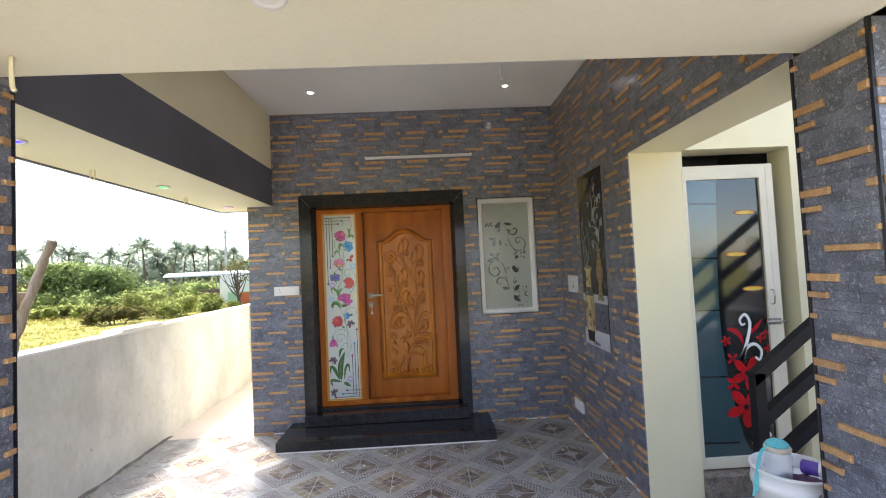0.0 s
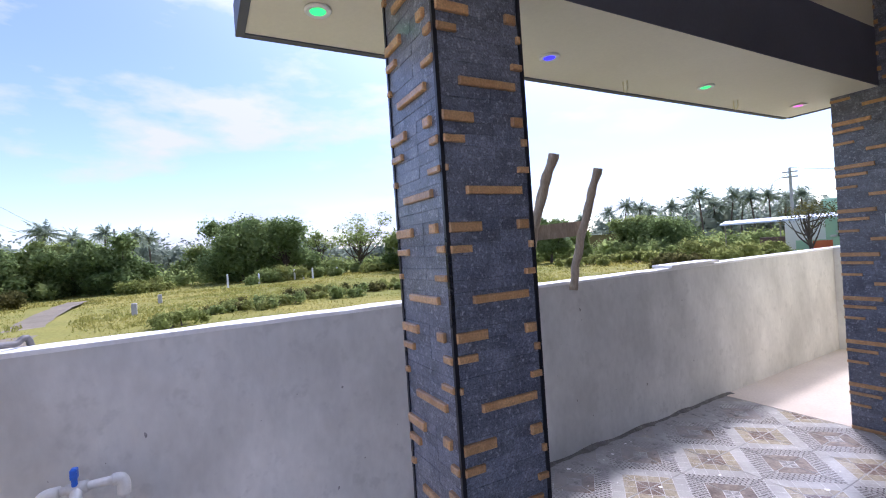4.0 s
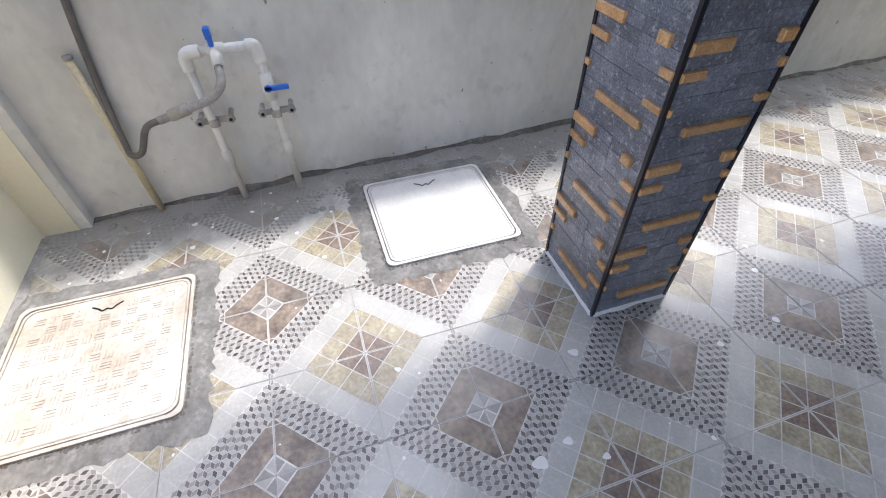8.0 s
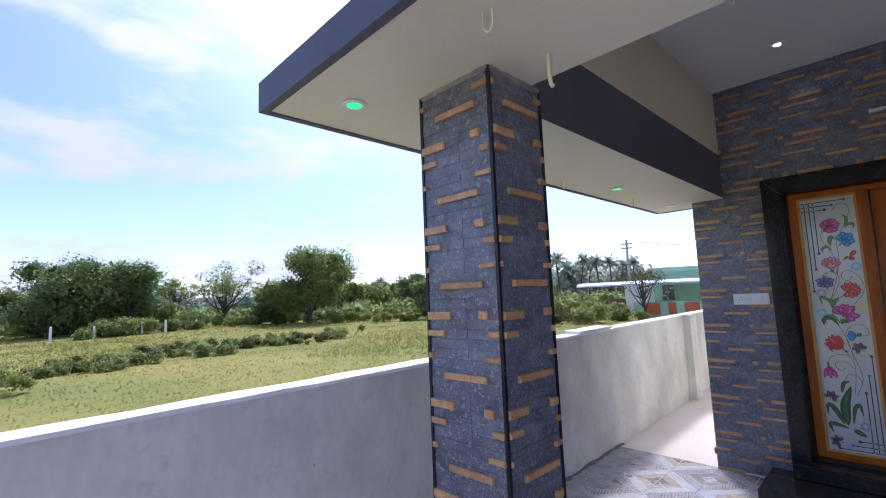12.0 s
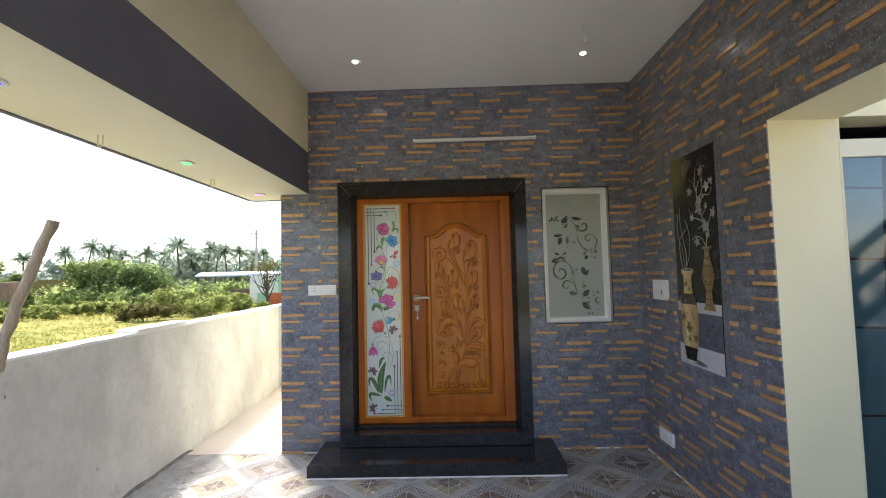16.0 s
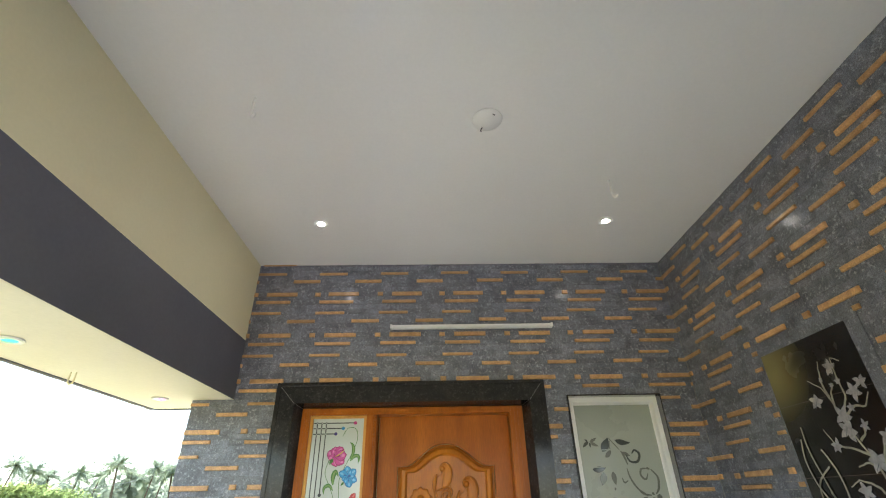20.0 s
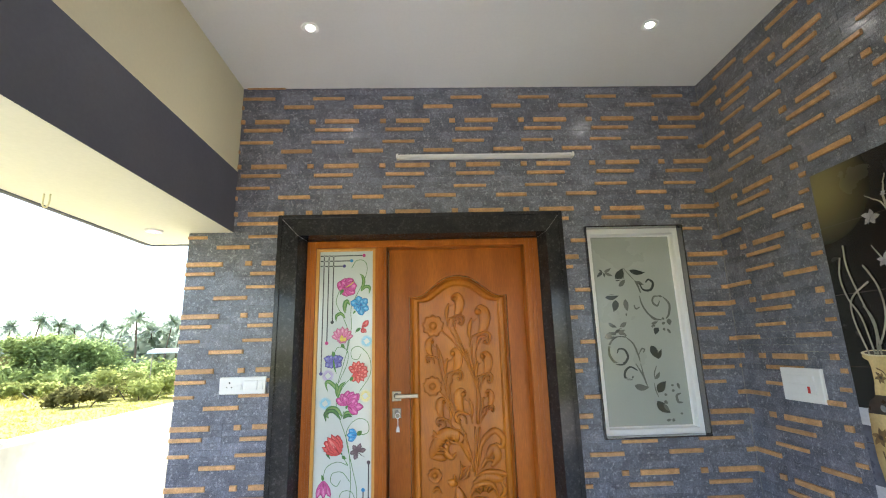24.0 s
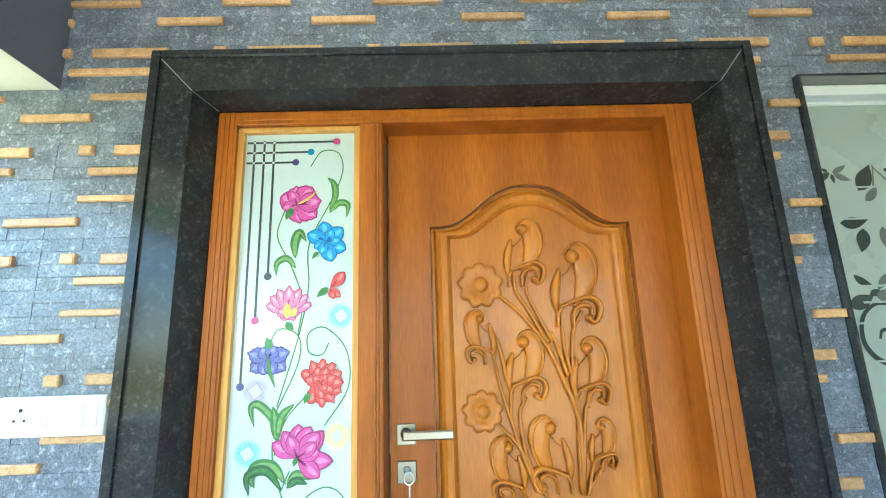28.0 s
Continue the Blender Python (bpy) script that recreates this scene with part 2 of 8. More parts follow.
T_YELLOW = mat("tile_ochre", (0.425, 0.380, 0.275), (0.270, 0.235, 0.170), 20, 0.22, bump=0.03, fine=90, grain=0.32, vary=0.08, spec=0.38, smear=0.85)
T_RUST = mat("tile_rust", (0.245, 0.185, 0.145), (0.145, 0.110, 0.092), 22, 0.22, bump=0.03, fine=90, grain=0.35, vary=0.08, spec=0.38, smear=0.85)
T_BROWN = mat("tile_brown", (0.305, 0.250, 0.205), (0.140, 0.112, 0.094), 14, 0.22, bump=0.03, fine=60, grain=0.4, vary=0.1, spec=0.38, smear=0.85)
T_DARK = mat("tile_dark_rhomb", (0.100, 0.084, 0.080), (0.150, 0.130, 0.122), 14, 0.22, bump=0.03, island=0.4, vary=0.1, spec=0.38, smear=0.85)
T_MID = mat("tile_grey_rhomb", (0.385, 0.370, 0.350), (0.310, 0.297, 0.280), 14, 0.22, bump=0.03, island=0.3, spec=0.38, smear=0.85)
T_SEAM = mat("tile_seam", (0.40, 0.395, 0.38), (0.30, 0.295, 0.285), 9, 0.8, bump=0.2, fine=90, grain=0.1)
T_GROUT = mat("tile_grout", (0.610, 0.604, 0.586), (0.451, 0.445, 0.433), 9, 0.6, bump=0.2, fine=90, grain=0.1, spec=0.32, smear=0.85)


# ---- mesh building ----
class Shape:
    """Vertices and faces of one mesh, with a material slot per face."""

    def __init__(self):
        self.v, self.f, self.m = [], [], []

    def face(self, pts, slot=0):
        k = len(self.v)
        self.v += [tuple(p) for p in pts]
        self.f.append(tuple(range(k, k + len(pts))))
        self.m.append(slot)
        return self

    def solid(self, rings, slot=0, closed=True):
        """Rings of equally many points joined into a skin, capped at both ends."""
        k, n = len(self.v), len(rings[0])
        for ring in rings:
            self.v += [tuple(p) for p in ring]
        for i in range(len(rings) - 1):
            for j in range(n):
                a, b = k + i * n + j, k + i * n + (j + 1) % n
                self.f.append((a, b, b + n, a + n))
                self.m.append(slot)
        if closed:
            self.f += [tuple(range(k + n - 1, k - 1, -1)), tuple(range(k + (len(rings) - 1) * n, k + len(rings) * n))]
            self.m += [slot, slot]
        return self

    def box(self, x0, x1, y0, y1, z0, z1, slot=0, bevel=0.0):
        b = min(bevel, abs(x1 - x0) / 2.1, abs(y1 - y0) / 2.1, abs(z1 - z0) / 2.1)

        def ring(z, i):
            return [(x0 + i, y0 + i, z), (x1 - i, y0 + i, z), (x1 - i, y1 - i, z), (x0 + i, y1 - i, z)]

        if b:
            return self.solid([ring(z0, b), ring(z0 + b, 0), ring(z1 - b, 0), ring(z1, b)], slot)
        return self.solid([ring(z0, 0), ring(z1, 0)], slot)

    def tube(self, pts, radii, n=8, slot=0, flat=1.0):
        pts = [Vector(p) for p in pts]
        if not isinstance(radii, (list, tuple)):
            radii = [radii] * len(pts)
        rings, side = [], None
        for i, p in enumerate(pts):
            d = (pts[min(i + 1, len(pts) - 1)] - pts[max(i - 1, 0)]).normalized()
            if side is None:
                side = d.orthogonal().normalized()
            side = (side - d * side.dot(d)).normalized()
            up = d.cross(side)
            rings.append([p + (side * math.cos(a) + up * math.sin(a) * flat) * radii[i] for a in (j * 2 * math.pi / n for j in range(n))])
        return self.solid(rings, slot)

    def lathe(self, center, profile, n=24, slot=0):
        x, y, z = center
        return self.solid([[(x + r * math.cos(j * 2 * math.pi / n), y + r * math.sin(j * 2 * math.pi / n), z + h) for j in range(n)] for r, h in profile], slot)

    def ball(self, c, r, n=10, k=6, slot=0):
        rx, ry, rz = r if isinstance(r, tuple) else (r, r, r)
        rings = [[(c[0] + rx * math.sin(a) * math.cos(j * 2 * math.pi / n), c[1] + ry * math.sin(a) * math.sin(j * 2 * math.pi / n), c[2] - rz * math.cos(a)) for j in range(n)]
                 for a in (math.pi * (i + 0.15) / (k + 0.3) for i in range(k + 1))]
        return self.solid(rings, slot)

    def mesh(self, name, materials, smooth=False):
        me = bpy.data.meshes.new(name)
        me.from_pydata(self.v, [], self.f)
        for m in materials:
            me.materials.append(m)
        me.polygons.foreach_set("material_index", self.m)
        if smooth:
            me.polygons.foreach_set("use_smooth", [True] * len(self.f))
        me.update()
        return me


def as_list(m):
    return list(m) if isinstance(m, (list, tuple)) else [m]


def part(name, shape, material, parent, label="", smooth=False):
    data = shape if isinstance(shape, bpy.types.Mesh) else shape.mesh(name, as_list(material), smooth)
    ob = new(name, data)
    ob.parent = parent
    if label:
        ob["label"] = label
    return ob


def thing(name, label, category, at=(0, 0, 0), turn=0.0, group="", kind=""):
    ob = new(name)
    ob.matrix_basis = pose(*at, 0, 0, turn)
    return tagged(ob, label, category, group, kind)


def solid_thing(name, shape, material, label, category, kind="", smooth=False, group=""):
    return tagged(new(name, shape.mesh(name, as_list(material), smooth)), label, category, group, kind)


def curve(points, steps=6):
    """A smooth line through the points."""
    p = [Vector(q) for q in points]
    p = [p[0] * 2 - p[1], *p, p[-1] * 2 - p[-2]]
    res = []
    for i in range(1, len(p) - 2):
        for s in range(steps):
            t = s / steps
            a, b, c, d = p[i - 1:i + 3]
            res.append(0.5 * (2 * b + (c - a) * t + (2 * a - 5 * b + 4 * c - d) * t * t + (3 * b - a - 3 * c + d) * t ** 3))
    return [*res, p[-2]]


def cut_rect(rects, hole):
    """Rectangles (u0, u1, v0, v1) less a hole."""
    res = []
    for a, b, c, d in rects:
        e, f, g, h = max(a, hole[0]), min(b, hole[1]), max(c, hole[2]), min(d, hole[3])
        if e >= f or g >= h:
            res.append((a, b, c, d))
            continue
        res += [r for r in ((a, e, c, d), (f, b, c, d), (e, f, c, g), (e, f, h, d)) if r[1] - r[0] > 1e-4 and r[3] - r[2] > 1e-4]
    return res


# ---- slate cladding: tiles of stacked courses with proud sandstone strips ----
TW, TH = 0.450, 0.308
STRIPS = [(0.0, 0.0, 0.43, 0.023), (0.603, -0.103, 0.485, 0.028), (0.378, -0.103, 0.085, 0.028), (0.46, -0.163, 0.54, 0.021), (0.413, -0.245, 0.455, 0.018)]
COURSES = 9
rng = random.Random(4)
STONES = []
for c in range(COURSES):
    cuts = sorted([0.0, 1.0] + [rng.uniform(0.18, 0.82) for _ in range(rng.choice((1, 2)))])
    STONES += [(u0 * TW, u1 * TW, c * TH / COURSES, (c + 1) * TH / COURSES, rng.uniform(0.0, 0.0018)) for u0, u1 in zip(cuts, cuts[1:]) if u1 - u0 > 0.03]


def raised(shape, u0, u1, v0, v1, h, bevel):
    b = min(bevel, (u1 - u0) / 3, (v1 - v0) / 3)
    k = len(shape.v)
    for i, w in ((0, -0.006), (0, h - b), (b, h)):
        shape.v += [(u0 + i, v0 + i, w), (u1 - i, v0 + i, w), (u1 - i, v1 - i, w), (u0 + i, v1 - i, w)]
    for r in (0, 4):
        for j in range(4):
            shape.f.append((k + r + j, k + r + (j + 1) % 4, k + r + 4 + (j + 1) % 4, k + r + 4 + j))
    shape.f.append((k + 8, k + 9, k + 10, k + 11))
    shape.m += [0] * 9


def tile_shape(rects):
    s = Shape()
    for u0, u1, v0, v1, h in STONES:
        for a, b, c, d in rects:
            e, f, g, k = max(u0, a), min(u1, b), max(v0, c), min(v1, d)
            if f - e > 0.004 and k - g > 0.003:
                raised(s, e + 0.0002, f - 0.0002, g + 0.0002, k - 0.0002, h, 0.0007)
    return s


FULL_TILE = tile_shape([(0, TW, 0, TH)]).mesh("slate_tile", [SLATE])
FULL_STRIP = {}
for i, (_, _, w, hh) in enumerate(STRIPS):
    s = Shape()
    raised(s, 0, w * TW, -hh / 2, hh / 2, 0.014, 0.003)
    FULL_STRIP[i] = s.mesh("strip", [STRIP])


def clad(parent, m, u0, u1, v0, v1, ua, va, holes=(), seed=0):
    """Clads the rectangle of the plane m (u along x, v along y, out along z) with tiles; ua, va: where a strip of the first row begins."""
    jit = random.Random(seed)
    whole = [(u0, u1, v0, v1)]
    for h in holes:
        whole = cut_rect(whole, h)

    def clip(a, b, c, d):
        return [(max(a, r[0]), min(b, r[1]), max(c, r[2]), min(d, r[3])) for r in whole if min(b, r[1]) - max(a, r[0]) > 0.003 and min(d, r[3]) - max(c, r[2]) > 0.003]

    def area(rs):
        return sum((b - a) * (d - c) for a, b, c, d in rs)

    i0, i1 = math.floor((u0 - ua) / TW) - 2, math.ceil((u1 - ua) / TW) + 1
    j0, j1 = math.floor((v0 - va) / TH) - 1, math.ceil((v1 - va) / TH) + 2
    for i in range(i0, i1 + 1):
        for j in range(j0, j1 + 1):
            a, c = ua + (i + 0.24) * TW, va + j * TH - 0.285
            rs = clip(a, a + TW, c, c + TH)
            if rs:
                full = area(rs) > TW * TH - 1e-6
                data = FULL_TILE if full else tile_shape([(r[0] - a, r[1] - a, r[2] - c, r[3] - c) for r in rs])
                if full or data.v:
                    part("slate_tile", data, SLATE, parent).matrix_basis = m @ pose(a, c, 0)
            for k, (su, sv, w, hh) in enumerate(STRIPS):
                x, z = ua + (i + su) * TW + jit.uniform(-0.004, 0.004), va + j * TH + sv + jit.uniform(-0.002, 0.002)
                rs = clip(x, x + w * TW, z - hh / 2, z + hh / 2)
                if not rs:
                    continue
                if area(rs) > w * TW * hh - 1e-7:
                    part("strip", FULL_STRIP[k], STRIP, parent).matrix_basis = m @ pose(x, z, 0)
                else:
                    s = Shape()
                    for r in rs:
                        if r[1] - r[0] > 0.006 and r[3] - r[2] > 0.006:
                            raised(s, r[0], r[1], r[2], r[3], 0.014, 0.003)
                    if s.v:
                        part("strip", s, STRIP, parent).matrix_basis = m


def plane(origin, u, v):
    u, v = Vector(u), Vector(v)
    w = u.cross(v)
    m = Matrix((u, v, w)).transposed().to_4x4()
    m.translation = origin
    return m


# ---- plan ----
YB, XR, XL, ZC, ZS = 4.746, 1.452, -1.565, 3.331, 2.360   # slate face of the entrance wall, right wall, beam face, ceiling, soffit
YF, YO = 3.012, 1.615                                       # passage to the stair: between these
LEDGE = -1.825                                               # outer corner of the house
DOOR = (-1.268, 0.432, 0.0, 2.438)
WIN = (0.590, 1.205, 1.112, 2.355)
COL = (-1.749, -1.414, 1.316, 1.611)
PIER = (1.452, 1.80, 1.318, 1.612)


def cw(y):
    """Inner face of the compound wall, which runs slightly askew."""
    return -2.585 - 0.030 * y


def structure(name, shape, material, label, category, smooth=False):
    return solid_thing(name, shape, material, label, category, "structure", smooth)


# ground, floors
s = Shape()
G = 48
ext = [-2500, -900, -400, -200, -120] + [-90 + 180 * i / (G - 10) for i in range(G - 9)] + [120, 200, 400, 900, 2500]
for i in range(len(ext)):
    for j in range(len(ext)):
        x, y = ext[i], ext[j]
        far = min(1, max(0, (math.hypot(x + 2, y - 2) - 7) / 15))
        s.v.append((x, y, -0.36 + far * 0.28 * noise.noise((x * 0.07, y * 0.07, 0.3)) if abs(x) < 100 and abs(y) < 100 else -0.36))
n = len(ext)
for i in range(n - 1):
    for j in range(n - 1):
        s.f.append((i * n + j, (i + 1) * n + j, (i + 1) * n + j + 1, i * n + j + 1))
        s.m.append(0)
structure("ground", s, GRASS, "dry green and straw-coloured grass field", "ground", True)

s = Shape().box(-2.95, 5.4, -0.95, 4.74, -0.45, 0.0)
floor = structure("floor", s, T_SEAM, "patterned parking tiles in grey, ochre and brown diamonds", "floor")
s = Shape().box(-2.95, LEDGE, 4.745, 10.5, -0.45, 0.004)
structure("floor_passage", s, SCREED, "bare beige cement floor of the side passage", "floor")

# entrance wall with the doorway and the window
def wall_with_holes(u0, u1, v0, v1, holes, build):
    rects = [(u0, u1, v0, v1)]
    for h in holes:
        rects = cut_rect(rects, h)
    s = Shape()
    for r in rects:
        build(s, *r)
    return s


s = wall_with_holes(LEDGE, XR + 0.37, 0, ZC, [(-1.26, 0.43, 0, 2.43), tuple(WIN)],
                    lambda s, a, b, c, d: s.box(a, b, YB + 0.004, YB + 0.23, c, d))
wall_back = structure("wall_back", s, SLATE, "blue-grey slate clad wall with proud sandstone strips", "wall")
clad(wall_back, plane((0, YB, 0), (1, 0, 0), (0, 0, 1)), LEDGE, DOOR[0], 0.0, ZS, -1.650, 3.192, [DOOR])
clad(wall_back, plane((0, YB, 0), (1, 0, 0), (0, 0, 1)), XL, XR, 0.0, ZC, -1.299, 3.192, [DOOR, WIN, (XL - 0.01, DOOR[0], 0.0, ZS)], 1)

# right wall, the lintel over the passage, the pier
s = Shape().box(XR + 0.004, XR + 0.373, YF + 0.002, YB + 0.23, 0, ZC).box(XR + 0.004, XR + 0.373, 1.0, YF + 0.002, ZS, ZC)
wall_right = structure("wall_right", s, CREAM, "slate clad side wall with a cream plastered end", "wall")
MUR = (-4.052, -3.420, 0.868, 2.425)
clad(wall_right, plane((XR, 0, 0), (0, -1, 0), (0, 0, 1)), -YB, -YF, 0.0, ZC, -3.392, 3.195, [MUR], 2)
clad(wall_right, plane((XR, 0, 0), (0, -1, 0), (0, 0, 1)), -YF, -YO, ZS, ZC, -3.392, 3.195, [], 3)


def pillar(name, x0, x1, y0, y1, label, phases, za, faces):
    s = Shape().box(x0 + 0.004, x1 - 0.004, y0 + 0.004, y1 - 0.004, 0, ZS + 0.03)
    ob = solid_thing(name, s, SLATE, label, "pillar")
    frames = {"front": (plane((0, y0, 0), (1, 0, 0), (0, 0, 1)), x0, x1), "right": (plane((x1, 0, 0), (0, 1, 0), (0, 0, 1)), y0, y1),
              "left": (plane((x0, 0, 0), (0, -1, 0), (0, 0, 1)), -y1, -y0), "back": (plane((0, y1, 0), (-1, 0, 0), (0, 0, 1)), -x1, -x0)}
    for f in faces:
        m, a, b = frames[f]
        clad(ob, m, a + 0.004, b - 0.004, 0.0, ZS, phases[f], za, [], len(f))
    for x, y in ((x0, y0), (x1, y0), (x0, y1), (x1, y1)):
        part("corner_trim", Shape().box(x - 0.006, x + 0.006, y - 0.006, y + 0.006, 0, ZS, bevel=0.002), EDGE, ob, "thin black corner bead")
    return ob


pillar("pillar", *COL, "slate clad square pillar with sandstone strips and black corner beads",
       {"front": -1.668, "right": 1.386, "left": -1.60, "back": 1.5}, 1.628, ("front", "right", "left", "back"))
pillar("pillar", *PIER, "slate clad pier with sandstone strips beside the stair",
       {"front": 1.52, "right": 1.380, "left": -1.527, "back": -1.7}, 1.943, ("front", "left", "back"))

structure("corner_grout", Shape().box(XR - 0.004, XR - 0.0005, YB - 0.004, YB - 0.0005, 0.0, ZC, bevel=0.001), MORTAR, "pale cement line in the wall corner", "trim")

# ceilings, beams, slab
structure("ceiling", Shape().box(XL - 0.02, XR + 0.37, 1.2, YB + 0.23, ZC, ZC + 0.14), WHITE, "smooth white painted porch ceiling", "ceiling")
structure("beam_side", Shape().box(-1.80, XL, YO, YB - 0.002, ZS + 0.39, ZC), CREAM, "cream painted upper part of the side beam", "beam")
structure("beam_side_band", Shape().box(-1.80, XL + 0.003, YO, YB - 0.002, ZS + 0.001, ZS + 0.39), GREY, "dark grey painted band of the side beam", "beam")
structure("beam_front", Shape().box(-1.80, XR + 0.37, 1.25, YO - 0.055, ZS + 0.001, ZC), CREAM, "cream painted front beam", "beam")
s = Shape().box(-2.215, 1.95, 0.918, YO - 0.055, ZS, ZS + 0.115).box(-2.215, XL + 0.001, YO - 0.055, YB - 0.002, ZS, ZS + 0.115).box(-2.215, LEDGE - 0.002, YB - 0.002, 5.02, ZS, ZS + 0.115)
structure("slab", s, PALE, "cream soffit of the projecting roof slab", "ceiling")
s = Shape().box(-2.247, -2.215, 0.886, 5.022, ZS - 0.006, ZS + 0.118).box(-2.215, 1.95, 0.886, 0.918, ZS - 0.006, ZS + 0.118).box(-2.215, LEDGE, 5.02, 5.05, ZS - 0.006, ZS + 0.118)
structure("fascia", s, FASCIA, "blue-grey painted edge of the roof slab", "trim")

# house behind the entrance wall
s = Shape().box(LEDGE, LEDGE + 0.22, YB + 0.23, 10.5, 0, 3.4).box(3.4, 3.6, YB, 10.5, 0, 3.4).box(LEDGE, 3.6, 10.5, 10.7, 0, 3.4)
structure("wall_house", s, CREAM, "plain cream painted house walls", "wall")
structure("floor_inside", Shape().box(LEDGE + 0.22, 3.4, YB + 0.01, 10.5, -0.4, 0.12), T_WHITE, "plain pale floor inside the house", "floor")
structure("ceiling_inside", Shape().box(LEDGE, 3.6, YB + 0.23, 10.7, 3.4, 3.5), WHITE, "plain white ceiling inside the house", "ceiling")

# stair side
RX0, RX1, RZ = 1.833, 2.60, 2.370
s = wall_with_holes(XR + 0.373, 5.4, 0, 3.5, [(RX0, RX1, 0.10, RZ)], lambda s, a, b, c, d: s.box(a, b, YF, YF + 0.2, c, d))
structure("wall_stair", s, CREAM, "cream painted wall beside the stair", "wall")
# unseen wall added to back the pane's reflection and bounce light
structure("wall_stair_side", Shape().box(5.25, 5.4, -0.95, YF, -0.1, 1.9), CREAM, "plain cream wall closing the stair", "wall")
# plain walls added behind the aluminium door, painted dark grey
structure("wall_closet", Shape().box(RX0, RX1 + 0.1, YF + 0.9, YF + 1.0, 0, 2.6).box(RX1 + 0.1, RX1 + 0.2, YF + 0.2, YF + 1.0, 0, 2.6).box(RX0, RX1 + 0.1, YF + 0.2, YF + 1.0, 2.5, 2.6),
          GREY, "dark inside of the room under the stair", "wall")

# compound wall, front wall, gate pillar
s = Shape()
ys = [-0.95 + 11.5 * i / 23 for i in range(24)]
s.solid([[(cw(y), y, -0.4), (cw(y) - 0.15, y, -0.4), (cw(y) - 0.15, y, 1.17), (cw(y), y, 1.17)] for y in ys])
wall_left = structure("wall_compound", s, CEMENT, "unpainted grey cement plastered compound wall", "wall")
s = Shape()
rg = random.Random(3)
s.solid([[(cw(y) + 0.004 + rg.uniform(-0.002, 0.003), y, 1.168), (cw(y) - 0.155, y, 1.168), (cw(y) - 0.155, y, 1.186 + rg.uniform(-0.003, 0.003)), (cw(y) + 0.002, y, 1.186 + rg.uniform(-0.003, 0.003))]
         for y in [-0.95 + 11.5 * i / 60 for i in range(61)]])
part("wall_cap", s, CAP, wall_left, "whitewashed top of the wall")
structure("wall_front", Shape().box(-2.78, -1.44, -0.795, -0.648, -0.4, 1.195), PALE, "pale cream painted front wall", "wall")
structure("wall_corner_pier", Shape().box(-2.60, -2.505, -0.652, -0.515, -0.02, 1.197, bevel=0.006), PALE, "pale cream corner pier of the front wall", "wall")
structure("wall_corner_strip", Shape().box(-2.59, -2.508, -0.514, -0.470, -0.02, 1.188, bevel=0.004), CEMENT, "bare cement edge of the corner pier", "wall")
structure("gate_pillar", Shape().box(-1.468, -1.04, -0.94, -0.508, -0.4, 1.75, bevel=0.008), YELLOW, "bright yellow painted gate pillar", "wall")
structure("wall_passage_pier", Shape().box(cw(7.3) - 0.02, cw(7.3) + 0.1, 7.2, 7.45, 0, 1.19), CEMENT, "cement pier in the compound wall", "wall")
# unseen pale ground, added to throw sunlight back into the porch
structure("road", Shape().box(-1.9, 12, -7.5, -0.955, -0.5, -0.12), SCREED, "pale bare earth and cement in front of the gate", "road")

# ---- drawing on planes: u to the side, v up, w out of the plane ----
def relief(s, line, radii, depth, slot=0, k=6):
    """A rounded ridge along a line of (u, v); radii and depth may be lists."""
    pts = [Vector((p[0], p[1], 0)) for p in line]
    n = len(pts)
    radii = radii if isinstance(radii, (list, tuple)) else [radii] * n
    depth = depth if isinstance(depth, (list, tuple)) else [depth] * n
    rings = []
    for i, p in enumerate(pts):
        d = (pts[min(i + 1, n - 1)] - pts[max(i - 1, 0)])
        d = d.normalized() if d.length > 1e-9 else Vector((1, 0, 0))
        side = Vector((-d.y, d.x, 0))
        rings.append([(*(p + side * radii[i] * math.cos(a)).xy, depth[i] * math.sin(a) ** 0.62 - (0.002 if j in (0, k) else 0)) for j, a in enumerate(j * math.pi / k for j in range(k + 1))])
    s.solid([r[::-1] for r in rings], slot)
    return s


def taper(n, lo, hi, tail=None):
    """Swells from lo to hi in the middle and back to tail."""
    tail = lo if tail is None else tail
    return [max(lo + (hi - lo) * math.sin(math.pi * min(1, i / (n - 1) * 1.0)), lo * (1 - i / (n - 1)) + tail * i / (n - 1)) for i in range(n)]


def smooth2(points, steps=5):
    return [(p.x, p.y) for p in curve([(u, v, 0) for u, v in points], steps)]


def ribbon(s, line, width, w=0.001, slot=0):
    pts = [Vector((p[0], p[1], 0)) for p in line]
    n = len(pts)
    widths = width if isinstance(width, (list, tuple)) else [width] * n
    rows = []
    for i, p in enumerate(pts):
        d = (pts[min(i + 1, n - 1)] - pts[max(i - 1, 0)]).normalized()
        side = Vector((-d.y, d.x, 0)) * widths[i] / 2
        rows.append(((p.x - side.x, p.y - side.y, w), (p.x + side.x, p.y + side.y, w)))
    for a, b in zip(rows, rows[1:]):
        s.face([a[0], b[0], b[1], a[1]], slot)
    return s


def blob(s, u, v, ru, rv, turn=0.0, w=0.001, slot=0, n=14, wave=0.0, lobes=5):
    t = radians(turn)
    pts = []
    for i in range(n):
        a = i * 2 * math.pi / n
        k = 1 + wave * math.cos(lobes * a)
        x, y = ru * k * math.cos(a), rv * k * math.sin(a)
        pts.append((u + x * math.cos(t) - y * math.sin(t), v + x * math.sin(t) + y * math.cos(t), w))
    return s.face(pts, slot)


